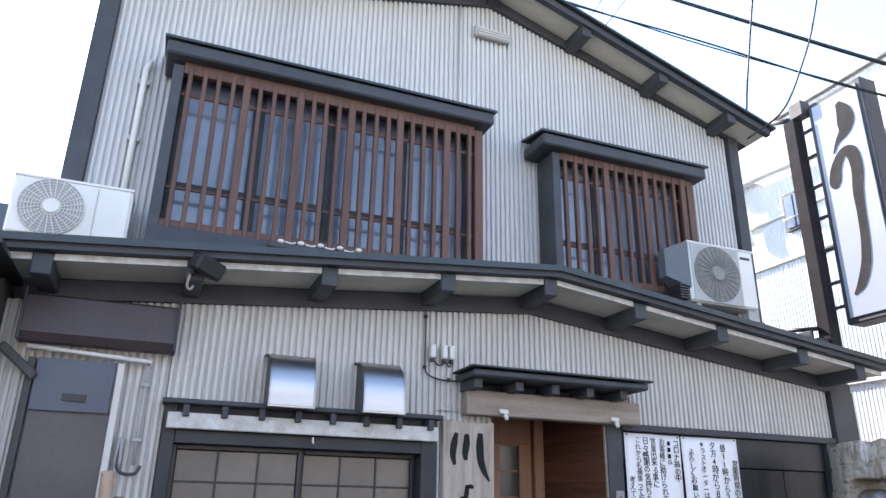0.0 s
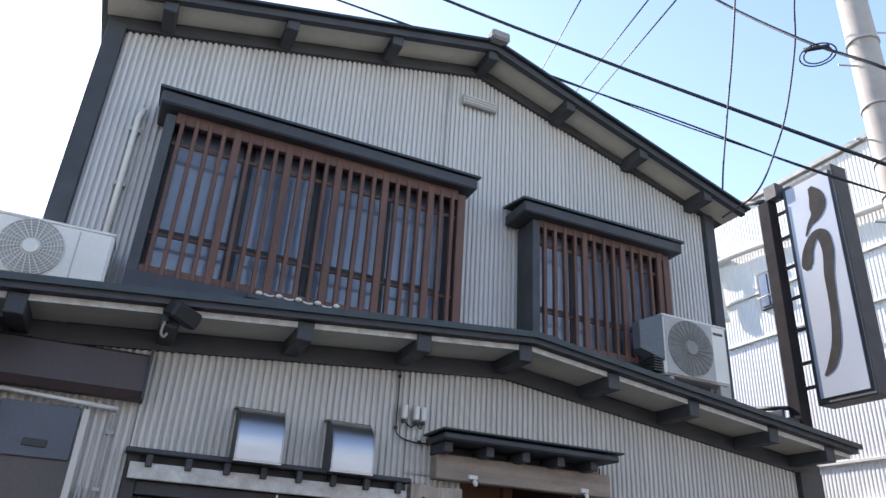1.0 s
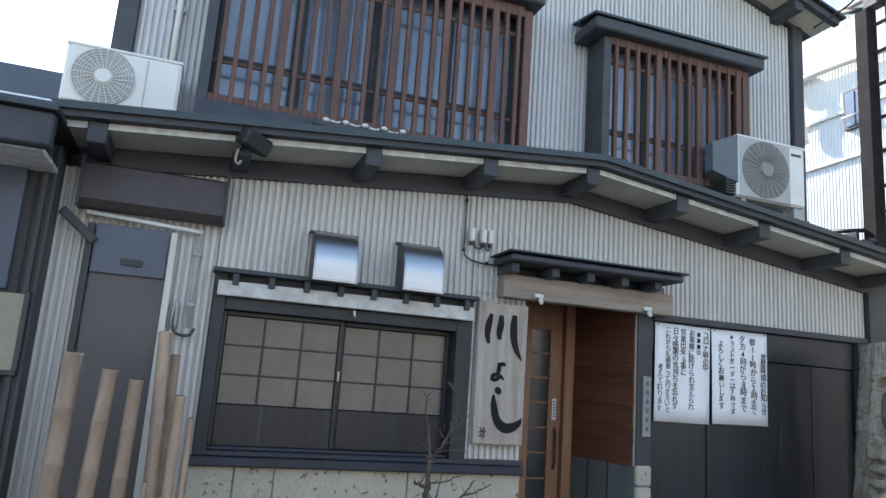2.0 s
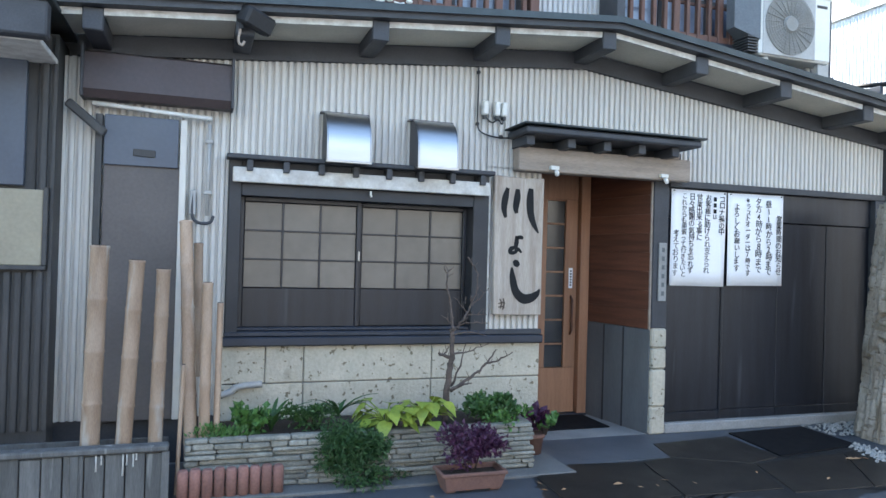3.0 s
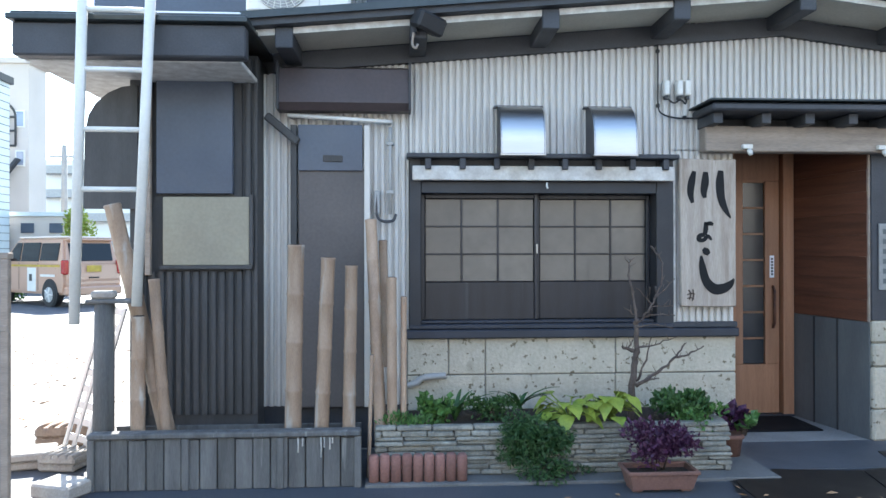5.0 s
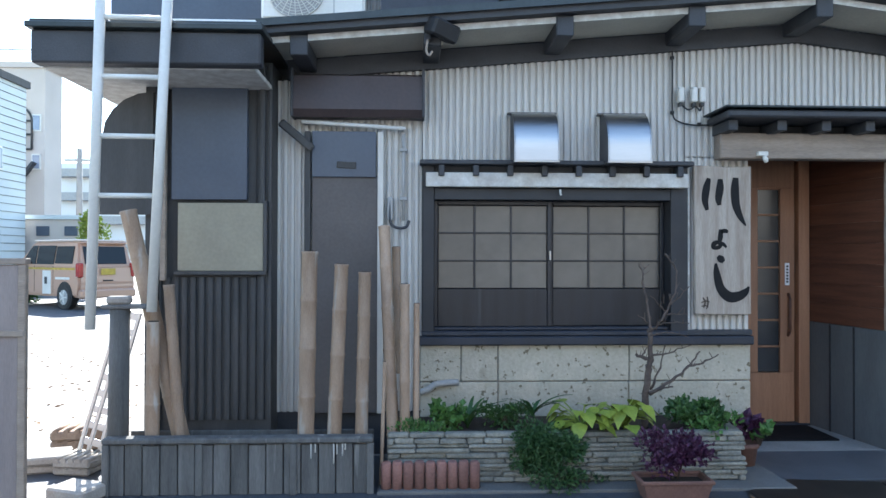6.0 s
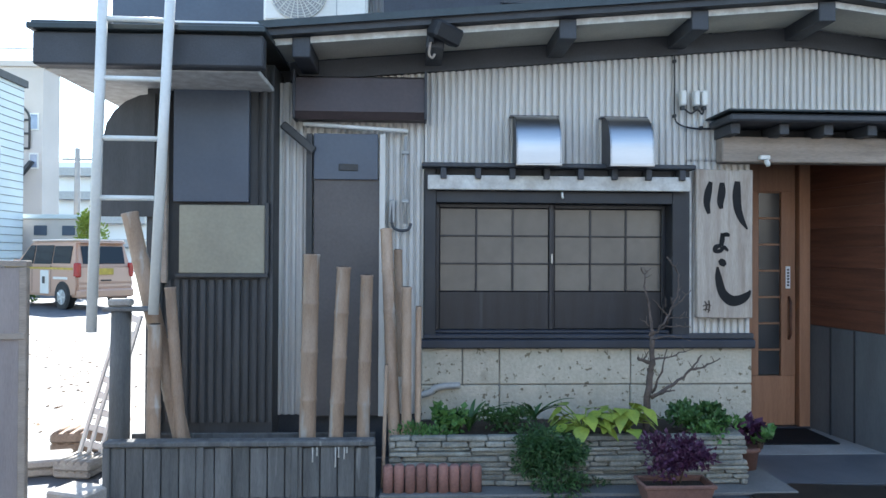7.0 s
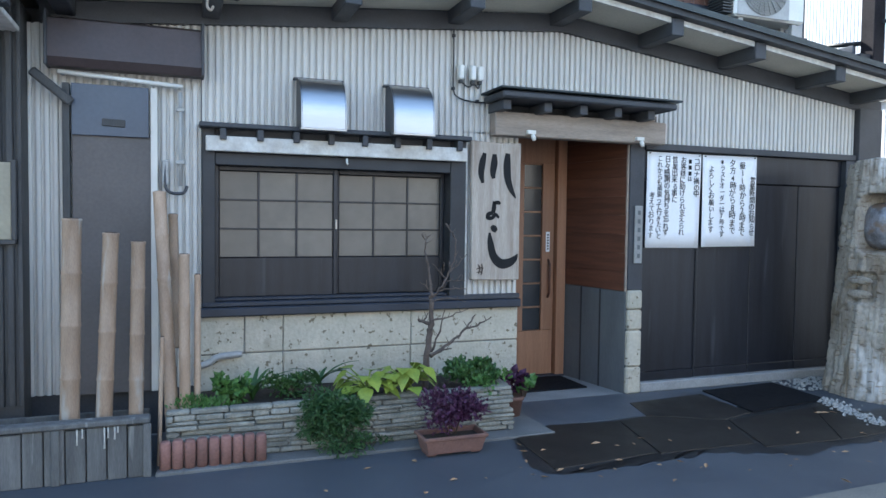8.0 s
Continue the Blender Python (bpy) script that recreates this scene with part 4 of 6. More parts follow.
box_ = thing("pipe_cover", "pale grey ducting box behind the air conditioner", "duct box")
part("cover", nb(2.28, 2.46, -0.32, -0.1, 2.80, 3.30, bevel=0.02), PIPE, box_)

flood = thing("floodlight", "small black floodlight clamped under the eave edge", "floodlight")
part("lamp_body", nb(-0.10, 0.10, -0.06, 0.06, -0.055, 0.055, bevel=0.015, m=pose(-2.17, YF - 0.06, eave_line(-2.2) + 0.115, 20, 12, 35)), CABLE, flood)
part("bracket", nb(-2.27, -2.24, YF - 0.08, YF - 0.03, eave_line(-2.2) + 0.05, eave_line(-2.2) + 0.16), CABLE, flood)
part("hook", nt(smooth_path([(-2.26, YF - 0.07, eave_line(-2.2) + 0.06), (-2.27, YF - 0.07, eave_line(-2.2) - 0.02), (-2.25, YF - 0.07, eave_line(-2.2) - 0.045), (-2.235, YF - 0.07, eave_line(-2.2) - 0.02)]), 0.008, 8), PALEWOOD, flood)

# ---- projecting sign and its pole ----
psign = thing("projecting_sign", "tall white projecting sign box with a black brush stroke", "sign", at=(0, 0, 0))
part("pole", nb(3.63, 3.77, -0.03, 0.11, 2.80, 5.42), POLEBLACK, psign, "square dark steel pole")
part("sign_box", nb(3.70, 3.92, -0.80, -0.17, 3.10, 5.52, bevel=0.012), SLATE, psign)
part("sign_face", nb(3.690, 3.699, -0.745, -0.225, 3.16, 5.46, bevel=0), SIGNFACE, psign, "milky white sign face with its blue-grey shade in the colour")
for z in (3.3, 3.55, 3.9, 4.25, 4.6, 4.95, 5.25):
    part("bracket_arm", nb(3.71, 3.745, -0.17, -0.04, z - 0.015, z + 0.015), SLATE, psign)
part("top_arm", nt([(3.7, -0.05, 5.42), (3.7, 0.40, 5.60)], 0.03, 8), CABLE, psign)
part("lamp_box", nb(3.64, 3.77, -0.15, 0.02, 5.42, 5.60, bevel=0.01), SLATE, psign)


def side_stroke(pts):
    """A brush stroke on the sign's face, through (y, z, width)."""
    bm = stroke(bmesh.new(), pts, 0.0)
    bmesh.ops.transform(bm, matrix=Matrix(((0, 1, 0, 3.6885), (-1, 0, 0, 0), (0, 0, 1, 0), (0, 0, 0, 1))), verts=bm.verts)
    bmesh.ops.recalc_face_normals(bm, faces=bm.faces)
    return bm


for pts in ([(0.521, 5.356, 0.05), (0.568, 5.230, 0.16), (0.573, 5.115, 0.19), (0.537, 5.023, 0.13), (0.443, 4.942, 0.05), (0.381, 4.839, 0.012)],
            [(0.339, 4.471, 0.05), (0.339, 4.540, 0.13), (0.381, 4.689, 0.12), (0.475, 4.804, 0.1), (0.568, 4.770, 0.13), (0.594, 4.586, 0.125), (0.558, 4.356, 0.11), (0.547, 4.126, 0.09), (0.532, 3.873, 0.09), (0.495, 3.643, 0.1), (0.412, 3.459, 0.09), (0.319, 3.367, 0.02)]):
    part("brush_stroke", side_stroke(pts), INK, psign)
lamp2 = thing("street_sign_box", "small blue-faced sign box on a dark arm behind the eave", "sign")
part("panel", nb(3.60, 3.64, 0.16, 0.56, 2.90, 3.12, bevel=0.008), BLUESHEET, lamp2)
part("arm", nt([(3.62, 0.62, 3.20), (3.62, 0.1, 3.12)], 0.022, 8), CABLE, lamp2)
part("arm", nt([(3.62, 0.55, 3.18), (3.62, 0.55, 2.85)], 0.016, 8), CABLE, lamp2)

# ---- neighbour on the right ----
nbh = thing("white_building", "white corrugated neighbour building with pipes and small windows", "building")
part("wall", nb(6.02, 12.0, -6.0, 3.3, 0.0, 7.15, bevel=0), WHITEBLDG, nbh)
part("corrugated_sheet", corrugated(bmesh.new(), -6.0, 3.3, flat(0.3), flat(7.12), 6.0, 0.055, 0.004, "y"), WHITEBLDG, nbh)
part("coping", nb(5.95, 12.05, -6.05, 3.36, 7.15, 7.22), PIPE, nbh)
for z in (5.6, 4.9, 3.0):
    part("flashing", nb(5.965, 6.0, -6.0, 3.3, z - 0.02, z + 0.02), WHITEPLASTIC, nbh)
for y0, z0 in ((1.9, 5.32),):
    wnd = part("window", nb(5.95, 6.0, y0 - 0.02, y0 + 0.37, z0 - 0.02, z0 + 0.56), SLATE, nbh)
    part("pane", nb(5.94, 5.949, y0 + 0.02, y0 + 0.16, z0 + 0.02, z0 + 0.52, bevel=0), WINGLASS, wnd)
    part("pane", nb(5.94, 5.949, y0 + 0.19, y0 + 0.33, z0 + 0.02, z0 + 0.52, bevel=0), WINGLASS, wnd)
    part("guard_bar", nt([(5.90, y0, z0 + 0.15), (5.90, y0 + 0.36, z0 + 0.15)], 0.012, 6), PIPE, wnd)
wnd = part("window", nb(5.95, 6.0, 0.9, 1.3, 5.3, 5.9), SLATE, nbh)
part("pane", nb(5.94, 5.949, 0.93, 1.27, 5.33, 5.87, bevel=0), WINGLASS, wnd)
part("pipe", nt(smooth_path([(5.9, 3.2, 6.35), (5.9, 2.2, 6.30), (5.9, 0.5, 6.10), (5.9, -2.0, 5.95)]), 0.05, 10), WHITEPLASTIC, nbh, "thick pale pipe")
part("pipe", nt(smooth_path([(5.88, 3.1, 6.25), (5.86, 2.95, 6.0), (5.9, 2.95, 5.6), (5.9, 2.9, 5.3)]), 0.05, 10), WHITEPLASTIC, nbh, "thick pale pipe")
for y, z in ((1.2, 4.55), (1.0, 2.4), (0.62, 4.1)):
    h_ = bmesh.new()
    prism(h_, [(5.78, z - 0.14), (6.0, z - 0.14), (6.0, z + 0.14), (5.86, z + 0.12)], y - 0.22, y + 0.22)
    part("vent_cover", h_, WHITEPLASTIC, nbh, "white box vent cover")
for k in range(2):
    part("hose", nt(smooth_path([(5.95, 0.95, 2.12 - k * 0.06), (5.85, 0.7, 2.16 - k * 0.06), (5.82, 0.55, 2.05 - k * 0.06), (5.84, 0.5, 1.8)]), 0.03, 8), WHITEPLASTIC, nbh)
part("eave_end", nb(5.75, 6.4, 3.3, 3.75, 6.45, 6.75, bevel=0.04), SHEDDOOR, nbh, "short brown eave end")

# ---- utility pole and wires ----
EYE = Vector((-2.36, -4.90, 1.373))
upole = thing("utility_pole", "tapered concrete utility pole with step bolts and bands", "utility pole")
part("shaft", nt([(4.4, -1.0, -0.3), (4.4, -1.0, 4.0), (4.4, -1.0, 11.0)], [0.185, 0.17, 0.145], 24), POLEGREY, upole)
for z in (5.2, 5.6, 6.3, 7.2):
    part("band", nt([(4.4, -1.0, z), (4.4, -1.0, z + 0.035)], 0.176, 24), PIPE, upole)
for i, z in enumerate((4.9, 5.4, 5.9, 6.4, 6.9, 7.4, 7.9)):
    s = 1 if i % 2 else -1
    part("step_bolt", nt([(4.4, -1.0, z), (4.4 + s * 0.30, -1.0 - s * 0.14, z + 0.01)], 0.011, 6), PIPE, upole)
part("splice_box", nt([(4.16, -1.12, 5.35), (4.3, -1.05, 5.42)], 0.06, 10), CABLE, upole)


def ray_line(name, rays, radius, label, group, sag=True, start=None):
    """A hanging cable through directions from the street corner, each with its distance."""
    t = thing(name, label, "cable", group)
    pts = [EYE + Vector(r[:3]).normalized() * r[3] for r in rays]
    if start:
        pts = [Vector(start), *pts]
    part("cable", nt(smooth_path([tuple(p) for p in pts], 8) if sag else pts, radius, 6), CABLE, t)
    return t


ray_line("power_cable", [(0.05, 0.68, 0.73, 9.5), (0.266, 0.662, 0.701, 8.5), (0.469, 0.607, 0.642, 7.7), (0.618, 0.539, 0.573, 7.2), (0.757, 0.445, 0.479, 7.0), (0.86, 0.36, 0.40, 7.0)], 0.017, "thick black power cable crossing the street", "overhead cables")
ray_line("telephone_cable", [(0.02, 0.73, 0.70, 9.0), (0.135, 0.715, 0.686, 8.6), (0.412, 0.657, 0.631, 8.0), (0.571, 0.59, 0.571, 7.6), (0.702, 0.513, 0.495, 7.4), (0.77, 0.46, 0.45, 7.4)], 0.009, "slack thin black telephone cable", "overhead cables")
ray_line("telephone_cable", [(0.02, 0.73, 0.702, 9.0), (0.135, 0.715, 0.687, 8.6), (0.412, 0.657, 0.634, 8.0), (0.571, 0.59, 0.566, 7.6), (0.702, 0.513, 0.497, 7.4), (0.77, 0.46, 0.45, 7.4)], 0.007, "slack thin black telephone cable", "overhead cables")
ray_line("power_cable", [(0.47, 0.50, 0.73, 8.0), (0.558, 0.48, 0.677, 7.4), (0.647, 0.442, 0.621, 6.6), (0.718, 0.396, 0.572, 6.1), (0.78, 0.36, 0.52, 6.0)], 0.012, "thin black power cable to the pole", "overhead cables")
for (x0, y0), (x1, y1) in (((1062, -60), (955, 130)), ((1195, -60), (1012, 172)), ((1248, -60), (1036, 190))):
    f_ = 784 / math.tan(radians(32.05))
    u = (Vector((-1.646, -3.24, 2.222)) - Vector((-2.359, -4.905, 1.373))).normalized()
    r_ = u.cross(Vector((0, 0, 1))).normalized()
    up_ = r_.cross(u)
    c_, s_ = math.cos(radians(3.5)), math.sin(radians(3.5))
    r2, up2 = c_ * r_ + s_ * up_, c_ * up_ - s_ * r_
    ds = [(u + r2 * ((x - 784) / f_) - up2 * ((y - 441) / f_)) for x, y in ((x0, y0), (x1, y1))]
    ray_line("line_wire", [(*ds[0], 10.0), (*ds[1], 15.5)], 0.012, "straight thin overhead wire beyond the roof", "overhead wires", False, (4.4, -1.0, 10.9))
for pts in ([(0.545, 0.43, 0.72, 6.9), (0.574, 0.467, 0.673, 6.8), (0.599, 0.505, 0.622, 6.8), (0.618, 0.539, 0.573, 6.8), (0.637, 0.575, 0.513, 6.8), (0.646, 0.59, 0.485, 6.9)],
            [(0.60, 0.39, 0.70, 6.9), (0.623, 0.424, 0.658, 6.8), (0.645, 0.45, 0.618, 6.8), (0.667, 0.492, 0.56, 6.8), (0.675, 0.523, 0.521, 6.7), (0.676, 0.563, 0.476, 6.6), (0.655, 0.605, 0.452, 6.6)]):
    ray_line("drop_wire", pts, 0.008, "thin drop wire hanging to the roof corner", "overhead wires")

# ---- carved trunk with its globe ----
CEN = Vector((3.05, -0.66, 0.0))
FACE = math.atan2(EYE.y - CEN.y, EYE.x - CEN.x)
NICHE, OVALS, HOLLOW = -0.06, -0.56, -0.62


def trunk_mesh(path, top_wave, niche):
    """A chiselled trunk along (x, y, z, radius), with a square niche and a small tray cut into its face."""
    nt_, nz = (230, 170) if niche else (130, 110)
    spine = smooth_path(path, 12)
    zs = [p[2] for p in spine]
    verts, faces = [], []

    def inside(a, z, a0, z0, hw, hh, soft):
        d = (((a - a0) / hw) ** 6 + ((z - z0) / hh) ** 6) ** (1 / 6)
        return max(0.0, min(1.0, (1 + soft - d) / soft))

    for j in range(nz + 1):
        u = zs[0] + (zs[-1] - zs[0]) * j / nz
        cx, cy, rr = (float(np.interp(u, zs, [p[k] for p in spine])) for k in (0, 1, 3))
        for i in range(nt_):
            th = math.tau * i / nt_
            a = (th - FACE + math.pi) % math.tau - math.pi
            q = (math.cos(th), math.sin(th))
            r = rr * (1 + 0.035 * math.sin(3 * th + 1.0)) + 0.05 * max(0, 0.2 - u)
            r += noise.noise((q[0] * 4, q[1] * 4, u * 1.2)) * 0.026 + noise.noise((q[0] * 12, q[1] * 12, u * 5)) * 0.012
            r -= max(0, noise.noise((q[0] * 5 + 5, q[1] * 5, u * 26))) * 0.021 + abs(noise.noise((q[0] * 14, q[1] * 14, u * 1.3))) * 0.022
            if niche:
                r -= 0.23 * inside(a, u, NICHE, 1.42, 0.66, 0.225, 0.04)
                r += 0.012 * inside(a, u, NICHE, 1.43, 0.82, 0.28, 0.1)
                r -= 0.045 * inside(a, u, OVALS, 0.90, 0.36, 0.125, 0.05)
            else:
                r -= 0.17 * inside(a, u, HOLLOW, 1.27, 0.42, 0.20, 0.06)
            z = u + (top_wave * (math.sin(th * 2 + 0.6) * 0.6 + noise.noise((q[0] * 3, q[1] * 3, 0))) * (j / nz) ** 6)
            verts.append((cx + r * q[0], cy + r * q[1], z))
    for j in range(nz):
        for i in range(nt_):
            k = (i + 1) % nt_
            faces.append((j * nt_ + i, j * nt_ + k, (j + 1) * nt_ + k, (j + 1) * nt_ + i))
    c = len(verts)
    verts.append((spine[-1][0], spine[-1][1], zs[-1] - 0.03))
    for i in range(nt_):
        faces.append((nz * nt_ + i, nz * nt_ + (i + 1) % nt_, c))
    me = bpy.data.meshes.new("trunk")
    me.from_pydata(verts, [], faces)
    bm = bmesh.new()
    bm.from_mesh(me)
    for f in bm.faces:
        f.smooth = True
    return bm


carv = thing("carved_trunk", "thick carved tree trunk with a niche and chiselled faces", "wood carving")
part("trunk", trunk_mesh([(3.05, -0.66, 0.0, 0.40), (3.05, -0.66, 0.5, 0.365), (3.06, -0.67, 1.2, 0.335), (3.08, -0.68, 1.93, 0.30)], 0.028, True), TRUNK, carv)
part("limb", trunk_mesh([(3.32, -0.96, 0.0, 0.42), (3.35, -0.98, 0.6, 0.37), (3.40, -1.02, 1.10, 0.33), (3.45, -1.05, 1.58, 0.30)], 0.05, False), TRUNK, carv, "side limb of the carved trunk")
for z in (0.955, 0.845):
    a = FACE + OVALS
    p = CEN + Vector((math.cos(a), math.sin(a), 0)) * 0.312
    bm = bmesh.new()
    bmesh.ops.create_uvsphere(bm, u_segments=20, v_segments=10, radius=1, matrix=Matrix.Translation((p.x, p.y, z)) @ Matrix.Rotation(a + math.pi / 2, 4, "Z") @ Matrix.Diagonal((0.105, 0.022, 0.036, 1)))
    for f in bm.faces:
        f.smooth = True
    part("carved_oval", bm, TRUNK, carv)
gl = thing("hollow_globe", "dark tarnished ball set in the limb's hollow", "globe")
a = FACE + HOLLOW
bm = bmesh.new()
bmesh.ops.create_uvsphere(bm, u_segments=28, v_segments=16, radius=1.0, matrix=Matrix.Translation((3.415 + 0.17 * math.cos(a), -1.03 + 0.17 * math.sin(a), 1.22)) @ Matrix.Diagonal((0.095, 0.095, 0.13, 1)))
for f in bm.faces:
    f.smooth = True
part("ball", bm, DARKSTEEL, gl)
gl = thing("niche_globe", "tarnished mottled rounded metal globe set in the trunk's niche", "globe")
p = CEN + Vector((math.cos(FACE + NICHE), math.sin(FACE + NICHE), 0)) * 0.115
bm = bmesh.new()
bmesh.ops.create_uvsphere(bm, u_segments=40, v_segments=24, radius=1.0)
for v in bm.verts:
    q = (abs(v.co.x) ** 2.6 + abs(v.co.y) ** 2.6 + abs(v.co.z) ** 2.6) ** (-1 / 2.6)
    v.co = Vector((p.x + v.co.x * q * 0.150, p.y + v.co.y * q * 0.150, 1.40 + v.co.z * q * 0.190))
for f in bm.faces:
    f.smooth = True
part("ball", bm, GLOBE, gl)
slabp = structure("pavement", nb(2.85, 4.6, -1.27, -0.40, -0.02, 0.03, bevel=0.01), CONCRETE, "low pale concrete slab under the carved trunk", "pavement")


# ---- shed and boards on the left ----
shed = thing("wall_shed", "dark clad lean-to beside the shop with boards and a pale panel", "wall", kind="structure")
YS = -0.20
part("shed_wall", nb(-3.99, -3.27, YS, 6.0, 0.0, 2.62, bevel=0), SHEDWALL, shed)
part("ribbed_cladding", corrugated(bmesh.new(), -3.99, -3.262, flat(0.3), flat(1.22), YS - 0.025, 0.055, 0.02), SHEDWALL, shed)
part("ribbed_cladding", corrugated(bmesh.new(), -3.37, -3.262, flat(1.22), flat(2.60), YS - 0.025, 0.055, 0.02), SHEDWALL, shed)
part("dark_board", nb(-3.90, -3.42, YS - 0.05, YS - 0.004, 1.72, 2.53), BLUESHEET, shed, "dark slate-blue sheet")
part("yellow_panel", nb(-3.86, -3.315, YS - 0.045, YS - 0.004, 1.262, 1.70), YELLOWBOARD, shed, "faded yellowish board")
for dims in ((-3.88, -3.295, YS - 0.055, YS - 0.003, 1.235, 1.262), (-3.315, -3.29, YS - 0.055, YS - 0.003, 1.262, 1.715)):
    part("panel_frame", nb(*dims), SHEDWALL, shed)
part("corner_post", nb(-4.06, -3.99, YS - 0.06, YS + 0.06, 0.0, 2.62), SHEDWALL, shed)
part("corner_batten", nb(-3.965, -3.93, YS - 0.07, YS - 0.03, 1.2, 2.55), PALEWOOD, shed)
part("fascia", nb(-4.50, -3.22, -0.80, -0.70, 2.445, 2.632, bevel=0.01), SLATE, shed)
part("fascia_lip", nb(-4.515, -3.20, -0.84, -0.68, 2.635, 2.668), ROOF, shed)
part("soffit_dark", nb(-3.99, -3.27, -0.70, -0.2, 2.44, 2.47), WHITE_EDGE, shed)
part("soffit", nb(-4.48, -3.99, -0.70, 2.0, 2.44, 2.47), WHITE_EDGE, shed, "white painted soffit")
part("roof_sheet", nb(-4.52, -3.22, -0.78, 6.0, 2.67, 2.70), ROOF, shed)
part("white_gutter", nb(-4.25, -3.28, -0.60, -0.52, 2.702, 2.775, bevel=0.02), WHITEPLASTIC, shed)
part("upper_panel", nb(-4.5, -3.06, 0.25, 0.35, 2.702, 3.25), BLUESHEET, shed, "slate-blue clad upstand")
bm = bmesh.new()
arc = [(-4.0, 1.62), (-4.0, 2.40)] + [(-4.0 - 0.32 * math.sin(a), 2.40 - 0.30 * (1 - math.cos(a))) for a in (0.3, 0.6, 0.9, 1.2, math.pi / 2)] + [(-4.33, 1.62)]
prism(bm, arc, YS - 0.1, YS - 0.06)
part("arched_board", bm, SHEDWALL, shed, "dark board with a rounded upper corner")

# boarded doorway with its awning box
sdoor = thing("door_3", "boarded-up doorway with a blue sheet over a faded brown panel", "door", kind="structure")
part("panel", nb(-3.03, -2.585, -0.055, -0.025, 0.30, 1.905), SHEDDOOR, sdoor)
part("blue_sheet", nb(-3.03, -2.600, -0.075, -0.056, 1.89, 2.20), BLUESHEET, sdoor, "slate-blue sheet")
part("torn_edge", nb(-2.93, -2.80, -0.085, -0.076, 1.85, 1.895, m=pose(0, 0, 0, 0, 2, 0)), SHEDWALL, sdoor)
for x in (-3.06, -2.57):
    part("door_frame", nb(x - 0.02, x + 0.02, -0.07, -0.02, 0.3, 2.2), SHEDWALL if x < -3 else GALV, sdoor)
awn = thing("awning_box", "long brown metal awning box above the boarded door", "awning")
bm = bmesh.new()
prism(bm, [(-0.018, 2.60), (-0.13, 2.56), (-0.16, 2.332), (-0.12, 2.287), (-0.018, 2.287)], -3.15, -2.285)
bmesh.ops.transform(bm, matrix=Matrix(((0, 1, 0, 0), (1, 0, 0, 0), (0, 0, 1, 0), (0, 0, 0, 1))), verts=bm.verts)
bmesh.ops.recalc_face_normals(bm, faces=bm.faces)
part("box_shell", bm, BROWNBOX, awn)
for x in (-3.155, -2.285):
    part("end_cap", nb(x - 0.006, x + 0.012, -0.165, -0.018, 2.282, 2.605), SLATE, awn)
rodt = thing("curtain_rod", "thin pale pipe running level below the awning box", "pipe")
part("rod", nt([(-3.10, -0.07, 2.262), (-2.40, -0.07, 2.222)], 0.014, 8), WHITEPLASTIC, rodt)
for x, z in ((-3.08, 2.26), (-2.42, 2.223)):
    part("bracket", nb(x - 0.01, x + 0.01, -0.075, -0.015, z - 0.015, z + 0.015), PIPE, rodt)
drain = thing("water_pipe", "grey water pipe with a hooked end on the cladding", "pipe")
part("pipe", nt([(-2.415, -0.045, 2.19), (-2.415, -0.045, 1.60)], 0.012, 8), PIPE, drain)
part("hook", nt(smooth_path([(-2.505, -0.05, 1.75), (-2.505, -0.055, 1.60), (-2.47, -0.06, 1.555), (-2.40, -0.06, 1.555), (-2.375, -0.055, 1.60)]), 0.010, 8), SLATE, drain)
part("tap_block", nb(-2.525, -2.485, -0.06, -0.02, 1.60, 1.76, bevel=0.008), PIPE, drain)
for z in (2.08, 1.75):
    part("clip", nb(-2.44, -2.39, -0.06, -0.015, z - 0.012, z + 0.012), PIPE, drain)
stick = thing("bent_bracket", "dark bent metal bracket sticking out beside the door", "bracket")
part("blade", nb(-0.14, 0.14, -0.012, 0.012, -0.028, 0.028, bevel=0.01, m=pose(-3.13, -0.10, 2.165, 0, 40, 0)), SHEDWALL, stick)

# ---- low fence with bamboo poles ----
fence = thing("low_fence", "low weathered board fence planter with flaking grey paint", "fence")
xs = np.linspace(-4.08, -2.59, 16)
for i in range(15):
    h = 0.315 + 0.006 * math.sin(i * 2.1)
    part("fence_board", nb(xs[i] + 0.003, xs[i + 1] - 0.003, -0.765, -0.745, -0.002, h - 0.03), OLDFENCE, fence)
part("cap_rail", nb(-4.10, -2.575, -0.79, -0.70, 0.292, 0.325, bevel=0.008), OLDFENCE, fence)
for x in (-4.08, -3.56, -3.03, -2.59):
    part("batten", nb(x - 0.02, x + 0.02, -0.783, -0.764, -0.002, 0.29), OLDFENCE, fence)
part("back_board", nb(-4.08, -2.59, -0.42, -0.40, -0.002, 0.28), OLDFENCE, fence)
DRIP = mat("dried_white_paint", (0.62, 0.62, 0.60), (0.5, 0.5, 0.48), 0.7, 0, 20, 60, 0.1, 0.1)
for x, top, low in ((-2.93, 0.285, 0.20), (-2.905, 0.285, 0.235), (-2.80, 0.285, 0.17), (-2.782, 0.285, 0.225), (-2.75, 0.285, 0.215), (-2.735, 0.285, 0.25)):
    part("paint_drip", nt([(x, -0.766, top), (x + 0.001, -0.767, (top + low) / 2), (x, -0.766, low)], [0.005, 0.0035, 0.005], 6), DRIP, fence, "dried white paint run")
part("fill", nb(-4.07, -2.6, -0.744, -0.42, 0.0, 0.25), SOIL, fence, "dark soil")


